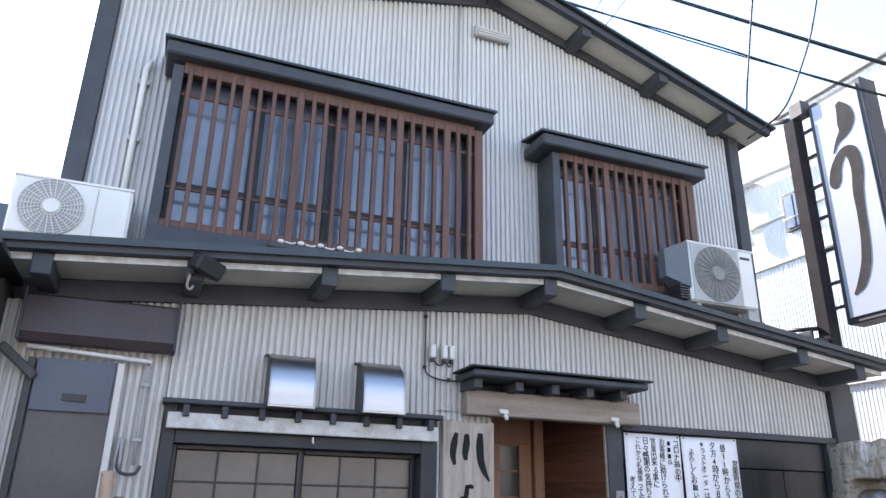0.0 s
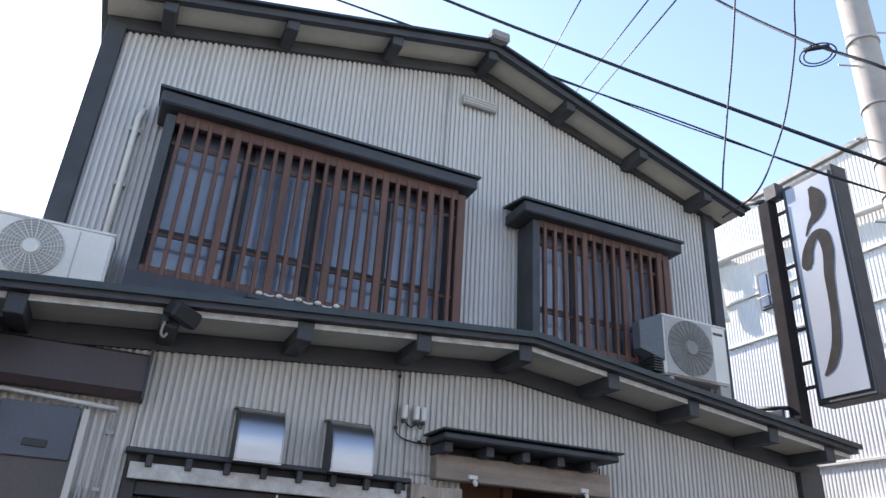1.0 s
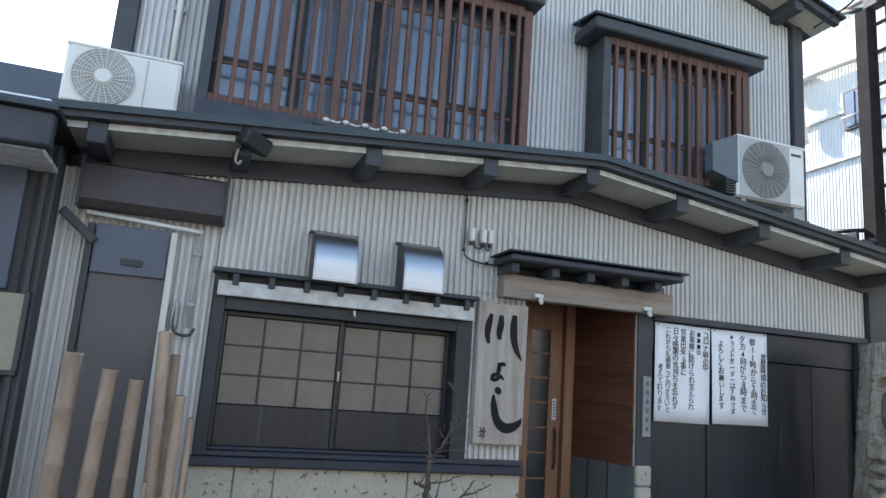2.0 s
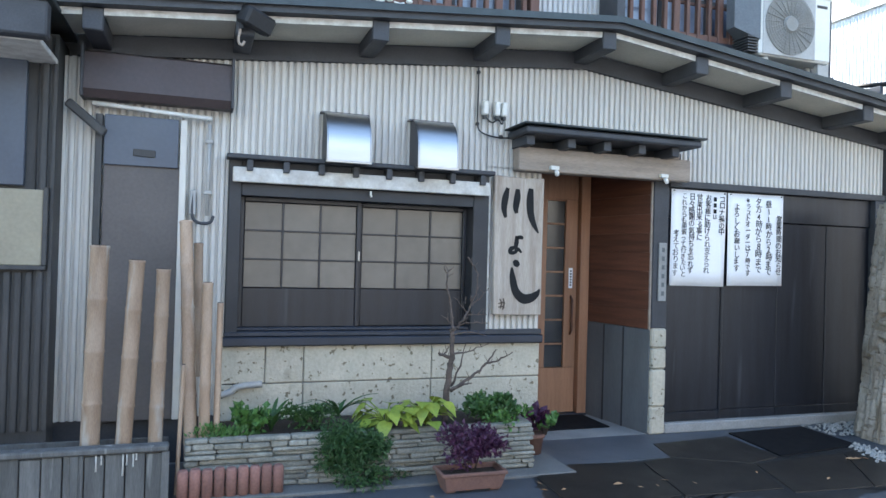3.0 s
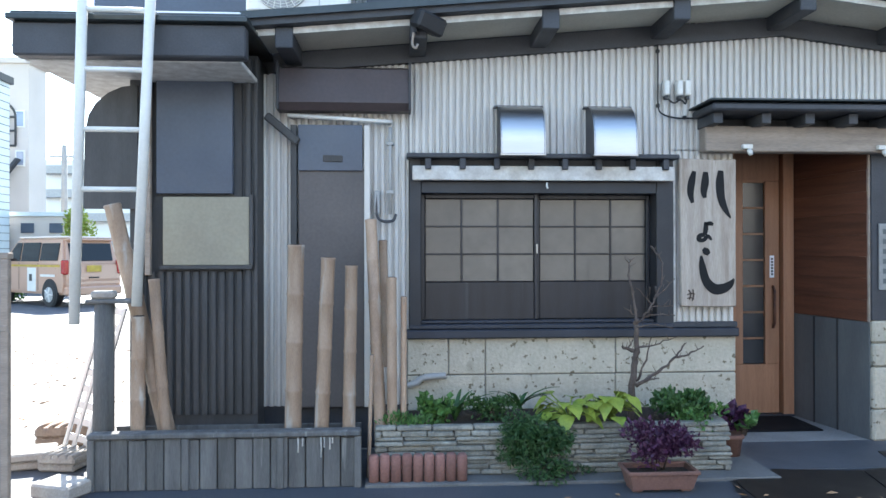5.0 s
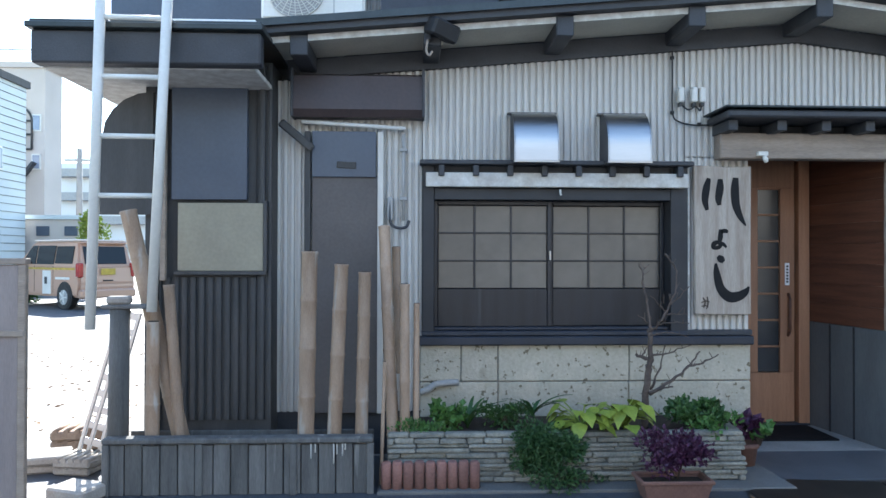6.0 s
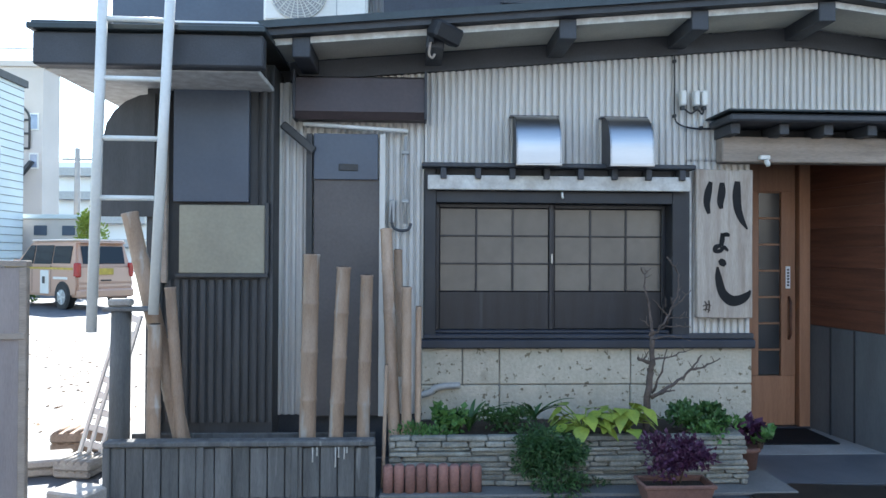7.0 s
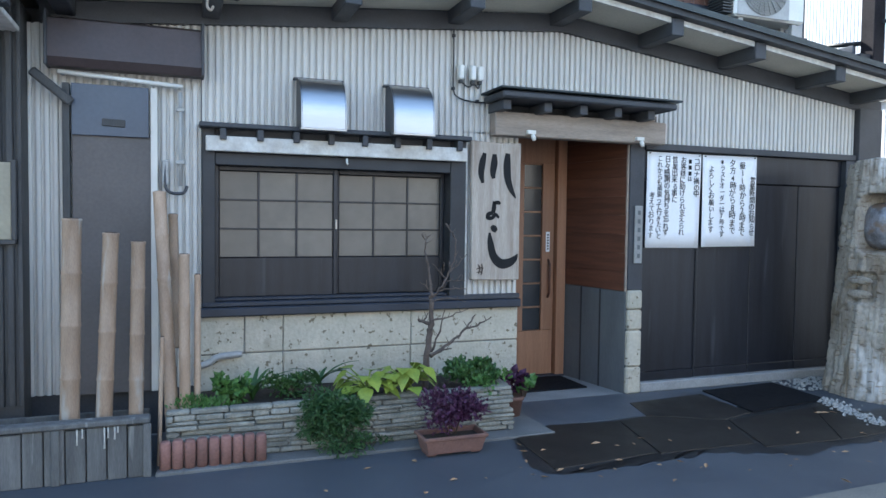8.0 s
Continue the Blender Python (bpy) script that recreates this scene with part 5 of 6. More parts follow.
def bamboo(x0, z0, x1, z1, r, y0=-0.60, y1=-0.60, label="upright dry bamboo pole with pale joints"):
    """A cut bamboo pole with swollen joints and a dark disc for its shaded hollow top."""
    b = thing("bamboo_pole", label, "bamboo pole", "bamboo poles")
    a, c = Vector((x0, y0, z0)), Vector((x1, y1, z1))
    n = max(2, round((c - a).length / 0.27))
    pts, rad = [], []
    for i in range(n):
        for f, k in ((0.0, 1.0), (0.06, 0.96), (0.5, 0.955), (0.93, 0.965), (0.97, 1.05)):
            pts.append(a.lerp(c, (i + f) / n))
            rad.append(r * k * (1 - 0.05 * (i + f) / n))
    pts.append(c)
    rad.append(r * 0.95)
    part("culm", nt(pts, rad, 18), BAMBOO, b)
    way = (c - a).normalized()
    # The culm is closed; a dark disc on it imitates the hollow's shade.
    part("hollow", nt([c - way * 0.001, c + way * 0.003], r * 0.72, 16), SOIL, b, "dark disc standing in for the shaded hollow end")


bamboo(-2.985, 0.25, -2.965, 1.388, 0.052)
bamboo(-2.818, 0.25, -2.775, 1.312, 0.045)
bamboo(-2.655, 0.25, -2.637, 1.265, 0.040)
bamboo(-2.455, 0.02, -2.535, 1.55, 0.040, -0.56, -0.30, "leaning dry bamboo pole with pale joints")
bamboo(-2.395, 0.02, -2.40, 1.19, 0.033, -0.55, -0.52)
bamboo(-2.33, 0.02, -2.325, 1.07, 0.020, -0.52, -0.5, "thin pale dry bamboo pole")
bamboo(-2.44, 0.6, -2.46, 1.42, 0.030, -0.24, -0.22, "thin dry bamboo pole behind others")
bamboo(-3.885, 0.25, -3.88, 0.97, 0.042)
bamboo(-3.72, 0.25, -3.80, 1.188, 0.034, -0.6, -0.58)
bamboo(-3.745, 0.25, -4.06, 1.63, 0.052, -0.50, -0.53, "leaning dry bamboo pole with pale joints")
gp = thing("grey_post", "thick weathered grey timber post", "post")
part("shaft", nt([(-4.06, -0.66, 0.0), (-4.055, -0.66, 0.6), (-4.05, -0.66, 1.05)], [0.06, 0.057, 0.055], 16), OLDFENCE, gp)
bamboo(-2.535, 0.0, -2.515, 0.73, 0.012, -0.66, -0.62, "thin dry cane stake")

# ladder hung over the shed eave
lad = thing("ladder", "white aluminium ladder hanging on the shed eave", "ladder")
for a, b in (((-4.115, -0.90, 0.955), (-4.06, -0.90, 3.2)), ((-3.79, -0.88, 1.05), (-3.695, -0.88, 3.2))):
    part("rail", nt([a, b], 0.028, 12), WHITEPLASTIC, lad)
for i in range(5):
    z = 1.69 + i * 0.328
    t = (z - 0.955) / 2.245
    part("rung", nt([(-4.115 + 0.055 * t, -0.90, z), (-3.79 + 0.095 * t, -0.88, z)], 0.015, 10), WHITEPLASTIC, lad)
for x in (-4.075, -3.715):
    part("hook", nb(x - 0.015, x + 0.015, -0.89, -0.66, 2.669, 2.69), ALU, lad)

# ---- things in the gap on the left ----
cab = thing("wooden_screen", "tall weathered wooden screen panel with a cross rail", "screen")
part("panel", nb(-5.2, -4.40, -1.02, -0.99, 0.0, 1.31), mat("faded_screen_wood", (0.32, 0.27, 0.25), (0.25, 0.21, 0.2), 0.8, 0, 3, 50, 0.12, 0.15, (3, 3, 0.5)), cab)
for dims in ((-5.2, -4.39, -1.035, -0.98, 1.312, 1.345), (-5.2, -4.395, -1.04, -1.021, 0.93, 0.965), (-4.43, -4.39, -1.035, -1.0, 0.0, 1.31)):
    part("rail", nb(*dims), PALEWOOD, cab)
scr = thing("lattice_trellis", "leaning pale openwork metal trellis", "trellis")
M = pose(-4.52, -0.20, 0.0, -4, 14.5, 0)
for x in (0.0, 0.055, 0.125):
    part("bar", nb(x - 0.012, x + 0.012, -0.012, 0.012, 0.0, 1.05, m=M), ALU, scr)
for i in range(10):
    part("cross_bar", nb(0.0, 0.13, -0.006, 0.006, 0.05 + i * 0.105, 0.095 + i * 0.105, m=M), ALU, scr)


def block_stack(name, x, y, z, w, d, h, n, material, label, turn, wavy=False):
    t = thing(name, label, "stacked tiles" if wavy else "blocks", "rubble piles")
    for i in range(n):
        bm = nb(-w / 2, w / 2, -d / 2, d / 2, 0, h * 0.92, bevel=0.012)
        o = part("tile", bm, material, t)
        o.matrix_basis = pose(x + 0.02 * math.sin(i * 2.7), y + 0.015 * math.cos(i * 1.9), z + i * h, 0, 0, turn + 6 * math.sin(i * 3.1))
        if wavy:
            for k in range(5):
                part("roll", nt([(-w / 2 + (k + 0.5) * w / 5, -d / 2, h * 0.9), (-w / 2 + (k + 0.5) * w / 5, d / 2, h * 0.9)], 0.018, 8), material, o)


PALEBLOCK = mat("pale_concrete_block", (0.45, 0.42, 0.37), (0.33, 0.3, 0.27), 0.9, 0, 8, 70, 0.2, 0.4)
PALECLAY = mat("tan_clay", (0.36, 0.26, 0.19), (0.26, 0.18, 0.13), 0.9, 0, 8, 70, 0.2, 0.4)
block_stack("tile_pile", -4.70, -0.24, 0.0, 0.30, 0.26, 0.055, 2, PALEBLOCK, "stack of pale clay roof tiles on the ground", 15, False)
block_stack("tile_pile", -4.44, -0.30, 0.0, 0.24, 0.22, 0.05, 2, PALEBLOCK, "stack of ribbed clay roof tiles on the ground", -8, True)
block_stack("tile_pile", -4.70, 0.30, 0.0, 0.36, 0.24, 0.07, 2, PALECLAY, "stack of tan ridge tiles in the sun", 5, True)
block_stack("rock_block", -4.22, -0.82, 0.0, 0.26, 0.2, 0.085, 1, PALEBLOCK, "single pale rough block on the ground", -20)
plank = thing("loose_plank", "short dark weathered plank lying across a post top", "plank")
part("board", nb(-4.14, -3.86, -0.72, -0.60, 1.052, 1.076, bevel=0.006), OLDFENCE, plank)
block_stack("rock_block", -4.06, -0.66, 1.077, 0.13, 0.10, 0.05, 1, PALEBLOCK, "single pale block on top of a plank", 10)

# ---- planter of stacked stones ----
pl = thing("stone_planter", "low planter of stacked thin pale stones", "planter")
part("core", nb(-2.49, -0.37, -0.635, -0.04, -0.002, 0.22, bevel=0), CONCRETE, pl)
part("soil", nb(-2.47, -0.39, -0.60, -0.05, 0.221, 0.27), SOIL, pl, "dark planting soil")
rng = random.Random(5)
zc, k = 0.018, 0
while zc < 0.295:
    h = rng.uniform(0.022, 0.038)
    x = -2.50 - rng.uniform(0, 0.15)
    while x < -0.36:
        w = rng.uniform(0.10, 0.34)
        x1 = min(x + w, -0.345 + rng.uniform(-0.01, 0.01))
        if x1 - max(x, -2.5) > 0.03:
            bm = nb(max(x, -2.5) + 0.002, x1 - 0.002, -0.66 + rng.uniform(-0.016, 0.010), -0.60, zc + 0.0015, zc + h - 0.0015, bevel=0.007)
            for v in bm.verts:
                v.co += Vector((rng.uniform(-1, 1), rng.uniform(-1, 1), rng.uniform(-1, 1))) * 0.002
            part("stone", bm, SLABS, pl)
        x += w
    y = -0.60
    while y < -0.06:
        w = rng.uniform(0.12, 0.28)
        bm = nb(-0.42, -0.345 + rng.uniform(-0.012, 0.012), y + 0.002, min(y + w, -0.04), zc + 0.0015, zc + h - 0.0015, bevel=0.007)
        part("stone", bm, SLABS, pl)
        y += w
    zc += h
structure("kerb", nb(-2.55, -0.10, -0.80, -0.03, -0.01, 0.016, bevel=0.006), mat("footing_concrete", (0.17, 0.17, 0.165), (0.12, 0.12, 0.115), 0.85, 0, 3, 80, 0.2, 0.3), "thin concrete footing along the planter", "kerb")
edge = thing("garden_edging", "short terracotta-coloured log edging in front of the planter", "edging")
s0 = part("log", nt([(0, 0, 0), (0, 0, 0.155), (0, 0, 0.17)], [0.031, 0.031, 0.022], 12), BRICKRED, edge)
s0.matrix_basis = pose(-2.50, -0.735, 0)
for i in range(1, 9):
    twin("log", s0, pose(-2.50 + i * 0.064, -0.735 - 0.002 * (i % 3), 0.004 * (i % 2), 0, 0, i * 40), edge)


# ---- plants ----
def leaf_cloud(n, cx, cy, cz, rx, ry, rz, size, seed, wide=0.5, droop=0.0, up=0.3, hollow=0.3):
    """Many small folded leaves through an uneven volume."""
    rng = random.Random(seed)
    verts, faces = [], []
    lumps = [(rng.uniform(-0.6, 0.6), rng.uniform(-0.6, 0.6), rng.uniform(-0.6, 0.6), rng.uniform(0.35, 0.6)) for _ in range(9)]
    for _ in range(n):
        lx, ly, lz, lr = rng.choice(lumps)
        d = Vector((rng.gauss(0, 1), rng.gauss(0, 1), rng.gauss(0, 1))).normalized() * lr * rng.uniform(hollow, 1.0)
        p = Vector((cx + (lx + d.x) * rx, cy + (ly + d.y) * ry, cz + (lz + d.z) * rz - droop * abs(lx + d.x) * rz))
        way = (Vector((d.x, d.y, d.z + up)) + Vector((rng.gauss(0, 0.4), rng.gauss(0, 0.4), rng.gauss(0, 0.4)))).normalized()
        s = size * rng.uniform(0.6, 1.3)
        side = way.cross(Vector((rng.gauss(0, 1), rng.gauss(0, 1), 1))).normalized() * s * wide * 0.5
        nrm = way.cross(side).normalized() * s * 0.12
        b = len(verts)
        verts += [p, p + way * s * 0.45 + side - nrm, p + way * s * 0.5 + nrm, p + way * s * 0.45 - side - nrm, p + way * s]
        faces += [(b, b + 1, b + 2), (b, b + 2, b + 3), (b + 1, b + 4, b + 2), (b + 2, b + 4, b + 3)]
    return verts, faces


def mesh_part(name, verts, faces, material, parent, label="", kind=""):
    me = bpy.data.meshes.new(name)
    me.from_pydata([tuple(v) for v in verts], [], faces)
    me.materials.append(material)
    ob = new(name, me)
    ob.parent = parent
    return tagged(ob, label=label, kind=kind)


def bush(name, label, category, material, n, c, r, size, seed, z_root, **kw):
    t = thing(name, label, category, "plants in the planter")
    v, f = leaf_cloud(n, *c, *r, size, seed, **kw)
    mesh_part("foliage", v, f, material, t)
    rng = random.Random(seed)
    for _ in range(5):
        dx, dy = rng.uniform(-0.5, 0.5) * r[0], rng.uniform(-0.4, 0.4) * r[1]
        part("stem", nt([(c[0] + dx * 0.3, c[1] + dy * 0.3, z_root), (c[0] + dx, c[1] + dy, c[2] + 0.2 * r[2])], [0.006, 0.003], 6), BARK, t)
    return t


bush("trailing_fern", "dense dark green trailing fern spilling over the planter", "fern", LEAFDARK, 4600, (-1.55, -0.70, 0.20), (0.30, 0.15, 0.20), 0.034, 3, 0.20, wide=0.35, up=-0.1)
bush("purple_shrub", "bushy dark purple-leaved plant in a terracotta box", "shrub", LEAFPUR, 1700, (-0.86, -0.87, 0.245), (0.22, 0.14, 0.14), 0.030, 4, 0.10, wide=0.7)
bush("ivy_clump", "clump of small fresh green ivy leaves", "ivy", LEAF, 1100, (-0.56, -0.50, 0.38), (0.20, 0.16, 0.10), 0.036, 6, 0.26, wide=0.85)
bush("ivy_clump", "clump of small bright green ivy leaves hanging over stones", "ivy", LEAFLIT, 350, (-0.50, -0.56, 0.34), (0.18, 0.12, 0.09), 0.030, 7, 0.26, wide=0.85)
bush("herb_patch", "low patch of light green herbs", "herbs", LEAFLIT, 900, (-2.27, -0.53, 0.315), (0.20, 0.11, 0.055), 0.026, 8, 0.26, wide=0.5, up=0.8)
bush("broadleaf_weed", "soft green broad-leaved plant", "plant", LEAFLIT, 260, (-2.10, -0.40, 0.36), (0.17, 0.12, 0.09), 0.048, 9, 0.26, wide=0.9)
bush("green_shrub", "small mid-green leafy shrub", "shrub", LEAF, 800, (-1.78, -0.36, 0.35), (0.19, 0.13, 0.10), 0.030, 10, 0.26, wide=0.5)
bush("trailing_sprig", "few small sprigs trailing over the stones", "plant", LEAFDARK, 160, (-1.32, -0.70, 0.05), (0.16, 0.05, 0.05), 0.022, 12, 0.03, wide=0.7)


def blade_plant(label, cx, cy, cz, n, length, width, material, seed, arch=0.6):
    """A tuft of arching strap leaves."""
    t = thing("strap_plant", label, "plant", "plants in the planter")
    rng = random.Random(seed)
    for _ in range(n):
        a, s = rng.uniform(0, math.tau), length * rng.uniform(0.7, 1.15)
        out = Vector((math.cos(a), math.sin(a) * 0.6, 0))
        side = Vector((-math.sin(a), math.cos(a), 0)) * width * 0.5
        bm = bmesh.new()
        last = None
        for k in range(7):
            u = k / 6
            p = Vector((cx, cy, cz)) + out * s * arch * u ** 1.3 + Vector((0, 0, s * (u - 0.55 * arch * u * u)))
            w = math.sin(math.pi * min(1, 0.12 + 0.88 * u)) ** 0.7 if u < 1 else 0.02
            now = [bm.verts.new(p - side * w), bm.verts.new(p + Vector((0, 0, -width * 0.12))), bm.verts.new(p + side * w)]
            if last:
                for q in (0, 1):
                    bm.faces.new((last[q], last[q + 1], now[q + 1], now[q])).smooth = True
            last = now
        part("leaf", bm, material, t)


blade_plant("tuft of long arching green strap leaves", -2.00, -0.36, 0.27, 12, 0.30, 0.028, LEAF, 21, 0.8)
blade_plant("tuft of dark green pointed strap leaves", -1.60, -0.45, 0.36, 12, 0.24, 0.026, LEAFDARK, 22, 0.95)


def hosta(cx, cy, cz, n, seed):
    t = thing("hosta", "yellow-green hosta with broad drooping leaves", "hosta", "plants in the planter")
    rng = random.Random(seed)
    for i in range(n):
        a = math.tau * i / n + rng.uniform(-0.3, 0.3)
        reach, lift = rng.uniform(0.07, 0.17), rng.uniform(0.03, 0.15)
        base_ = Vector((cx, cy, cz))
        tip = base_ + Vector((math.cos(a) * reach, math.sin(a) * reach * 0.7, lift))
        stem = part("stalk", nt([base_, base_.lerp(tip, 0.5) + Vector((0, 0, 0.03)), tip], 0.004, 6), LEAFYEL, t)
        out = Vector((math.cos(a), math.sin(a), rng.uniform(-0.7, 0.35))).normalized()
        side = out.cross(Vector((0, 0, 1))).normalized()
        L, W = rng.uniform(0.080, 0.110), rng.uniform(0.042, 0.056)
        bm = bmesh.new()
        last = None
        for k in range(7):
            u = k / 6
            w = W * math.sin(math.pi * (0.08 + 0.92 * u) ** 0.7) if 0 < u < 1 else 0.004
            p = tip + out * L * u + Vector((0, 0, -0.05 * u * u))
            now = [bm.verts.new(p - side * w + Vector((0, 0, 0.006))), bm.verts.new(p), bm.verts.new(p + side * w + Vector((0, 0, 0.006)))]
            if last:
                for q in (0, 1):
                    bm.faces.new((last[q], last[q + 1], now[q + 1], now[q])).smooth = True
            last = now
        part("leaf", bm, LEAFYEL, t)


hosta(-1.32, -0.58, 0.31, 24, 31)
hosta(-1.07, -0.57, 0.32, 26, 32)

trough = thing("plant_trough", "terracotta-coloured rectangular plant trough on the ground", "plant trough")
bm = bmesh.new()
lo = [bm.verts.new((-0.88 + sx * 0.170, -0.90 + sy * 0.080, 0.016)) for sx, sy in ((-1, -1), (1, -1), (1, 1), (-1, 1))]
hi = [bm.verts.new((-0.88 + sx * 0.195, -0.90 + sy * 0.098, 0.112)) for sx, sy in ((-1, -1), (1, -1), (1, 1), (-1, 1))]
bm.faces.new(lo)
for i in range(4):
    bm.faces.new((lo[i], lo[(i + 1) % 4], hi[(i + 1) % 4], hi[i]))
bmesh.ops.recalc_face_normals(bm, faces=bm.faces)
bmesh.ops.solidify(bm, geom=list(bm.faces), thickness=0.008)
part("tub", bm, TERRA, trough)
for dims in ((-1.085, -0.675, -1.004, -0.985), (-1.085, -0.675, -0.815, -0.796), (-1.085, -1.066, -0.985, -0.815), (-0.694, -0.675, -0.985, -0.815)):
    part("rim", nb(*dims, 0.098, 0.120, bevel=0.005), TERRA, trough)
part("soil", nb(-1.06, -0.70, -0.98, -0.82, 0.07, 0.092), SOIL, trough)
for x in (-1.02, -0.74):
    part("foot", nb(x - 0.03, x + 0.03, -0.96, -0.84, -0.002, 0.017), TERRA, trough)

pot = thing("flower_pot", "small round terracotta pot beside the entrance", "flower pot")
part("pot_body", nt([(-0.20, -0.33, 0.0), (-0.20, -0.33, 0.13), (-0.20, -0.33, 0.132), (-0.20, -0.33, 0.16)], [0.065, 0.085, 0.095, 0.095], 24), TERRA, pot)
bush("coleus", "purple and lime coleus leaves in a small pot", "plant", LEAFPUR, 120, (-0.22, -0.34, 0.24), (0.12, 0.11, 0.09), 0.07, 41, 0.15, wide=0.8)
bush("lime_sprig", "lime green leaves beside the purple ones", "plant", LEAFLIT, 50, (-0.13, -0.38, 0.25), (0.10, 0.08, 0.06), 0.065, 42, 0.15, wide=0.8)

TWIG = mat("grey_twig_bark", (0.13, 0.10, 0.085), (0.08, 0.062, 0.052), 0.9, 0, 20, 90, 0.25, 0.5)
twig = thing("bare_shrub", "small leafless shrub with thin grey-brown branches", "shrub")
TWIGS = [
    ([(-0.88, -0.4, 0.25), (-0.86, -0.4, 0.61), (-0.84, -0.4, 0.7), (-0.84, -0.4, 0.88)], 0.024, 0.015),
    ([(-0.85, -0.41, 0.88), (-0.84, -0.41, 0.94), (-0.88, -0.41, 1.14), (-0.89, -0.41, 1.27)], 0.012, 0.004),
    ([(-0.89, -0.41, 1.27), (-0.92, -0.41, 1.31)], 0.004, 0.002),
    ([(-0.89, -0.41, 1.27), (-0.85, -0.41, 1.31)], 0.004, 0.002),
    ([(-0.85, -0.43, 0.49), (-0.72, -0.43, 0.57), (-0.61, -0.43, 0.66), (-0.53, -0.43, 0.76)], 0.012, 0.004),
    ([(-0.61, -0.43, 0.66), (-0.51, -0.43, 0.69), (-0.41, -0.43, 0.74)], 0.008, 0.003),
    ([(-0.86, -0.45, 0.5), (-0.79, -0.45, 0.53), (-0.71, -0.45, 0.54)], 0.011, 0.004),
    ([(-0.83, -0.37, 0.51), (-0.78, -0.37, 0.62), (-0.73, -0.37, 0.79)], 0.008, 0.003),
    ([(-0.84, -0.4, 0.7), (-0.91, -0.4, 0.73), (-0.93, -0.4, 0.74)], 0.013, 0.006),
    ([(-0.89, -0.4, 0.73), (-0.86, -0.4, 0.78)], 0.006, 0.003),
    ([(-0.79, -0.38, 0.91), (-0.72, -0.38, 1.02), (-0.7, -0.38, 1.12)], 0.009, 0.003),
    ([(-0.84, -0.38, 0.88), (-0.79, -0.38, 0.91)], 0.01, 0.009),
    ([(-0.72, -0.38, 1.0), (-0.83, -0.38, 1.11)], 0.005, 0.002),
    ([(-0.74, -0.38, 1.06), (-0.75, -0.38, 1.12)], 0.004, 0.002),
    ([(-0.71, -0.36, 1.04), (-0.65, -0.36, 1.09), (-0.57, -0.36, 1.17)], 0.006, 0.002),
    ([(-0.84, -0.42, 0.86), (-0.74, -0.42, 0.88), (-0.6, -0.42, 0.85)], 0.006, 0.002),
    ([(-0.78, -0.36, 0.92), (-0.67, -0.36, 0.94), (-0.57, -0.36, 0.93)], 0.005, 0.002),
    ([(-0.73, -0.36, 0.99), (-0.65, -0.36, 0.99), (-0.58, -0.36, 0.99)], 0.004, 0.002),
    ([(-0.65, -0.36, 1.27), (-0.68, -0.36, 1.32), (-0.73, -0.36, 1.38)], 0.004, 0.006),
    ([(-0.71, -0.36, 1.02), (-0.66, -0.36, 1.15), (-0.65, -0.36, 1.27)], 0.006, 0.004),
    ([(-0.85, -0.42, 0.73), (-0.72, -0.42, 0.75), (-0.58, -0.42, 0.8)], 0.007, 0.002),
    ([(-0.85, -0.4, 0.94), (-0.92, -0.4, 0.99)], 0.004, 0.002),
]
rng = random.Random(77)
for k, (limb, r0, r1) in enumerate(TWIGS):
    way = smooth_path(limb, 5)
    n = len(way)
    way = [(x + rng.gauss(0, 0.003), y + rng.gauss(0, 0.008), z + rng.gauss(0, 0.003)) if 0 < i < n - 1 else (x, y, z) for i, (x, y, z) in enumerate(way)]
    part("branch" if k else "trunk", nt(way, [r0 + (r1 - r0) * i / (n - 1) + (0.0015 if i % 4 == 2 else 0) for i in range(n)], 8), TWIG, twig)
    # short spurs along the thinner limbs
    for i in range(2, n - 1, 3):
        if k:
            p = Vector(way[i])
            part("spur", nt([p, p + Vector((rng.gauss(0, 0.02), rng.gauss(0, 0.015), 0.02 + 0.03 * rng.random()))], [0.003, 0.0015], 5), TWIG, twig)

# ---- paving before the entrance ----
pave = thing("pavement_entrance", "dark wet stone slabs before the entrance", "paving", kind="structure")
slabs = ([(-0.06, -0.62), (0.465, -0.69), (0.30, -1.34), (-0.44, -1.40), (-0.40, -0.82)], [(0.475, -0.69), (0.73, -0.64), (1.22, -0.905), (1.015, -1.385), (0.31, -1.36)],
         [(0.84, -0.29), (1.58, -0.22), (1.54, -0.80), (1.23, -0.89), (0.74, -0.635)], [(1.235, -0.91), (2.10, -0.84), (1.62, -1.50), (1.025, -1.47)],
         [(2.11, -0.84), (2.35, -0.76), (2.11, -1.48), (1.63, -1.505)])
for pts in slabs:
    cx, cy = sum(p[0] for p in pts) / len(pts), sum(p[1] for p in pts) / len(pts)
    bm = bmesh.new()
    a = [bm.verts.new((x, y, -0.004)) for x, y in pts]
    b = [bm.verts.new((cx + (x - cx) * 0.992, cy + (y - cy) * 0.992, 0.008)) for x, y in pts]
    bm.faces.new(b)
    for i in range(len(pts)):
        bm.faces.new((a[i], a[(i + 1) % len(pts)], b[(i + 1) % len(pts)], b[i]))
    bmesh.ops.recalc_face_normals(bm, faces=bm.faces)
    part("slab", bm, WETSTONE, pave)
# damp edge soaking out of the slabs into the street, with a ragged outline
WETROAD = mat("damp_asphalt", (0.026, 0.027, 0.029), (0.018, 0.018, 0.019), 0.42, 0, 3, 160, 0.25, 0.4)
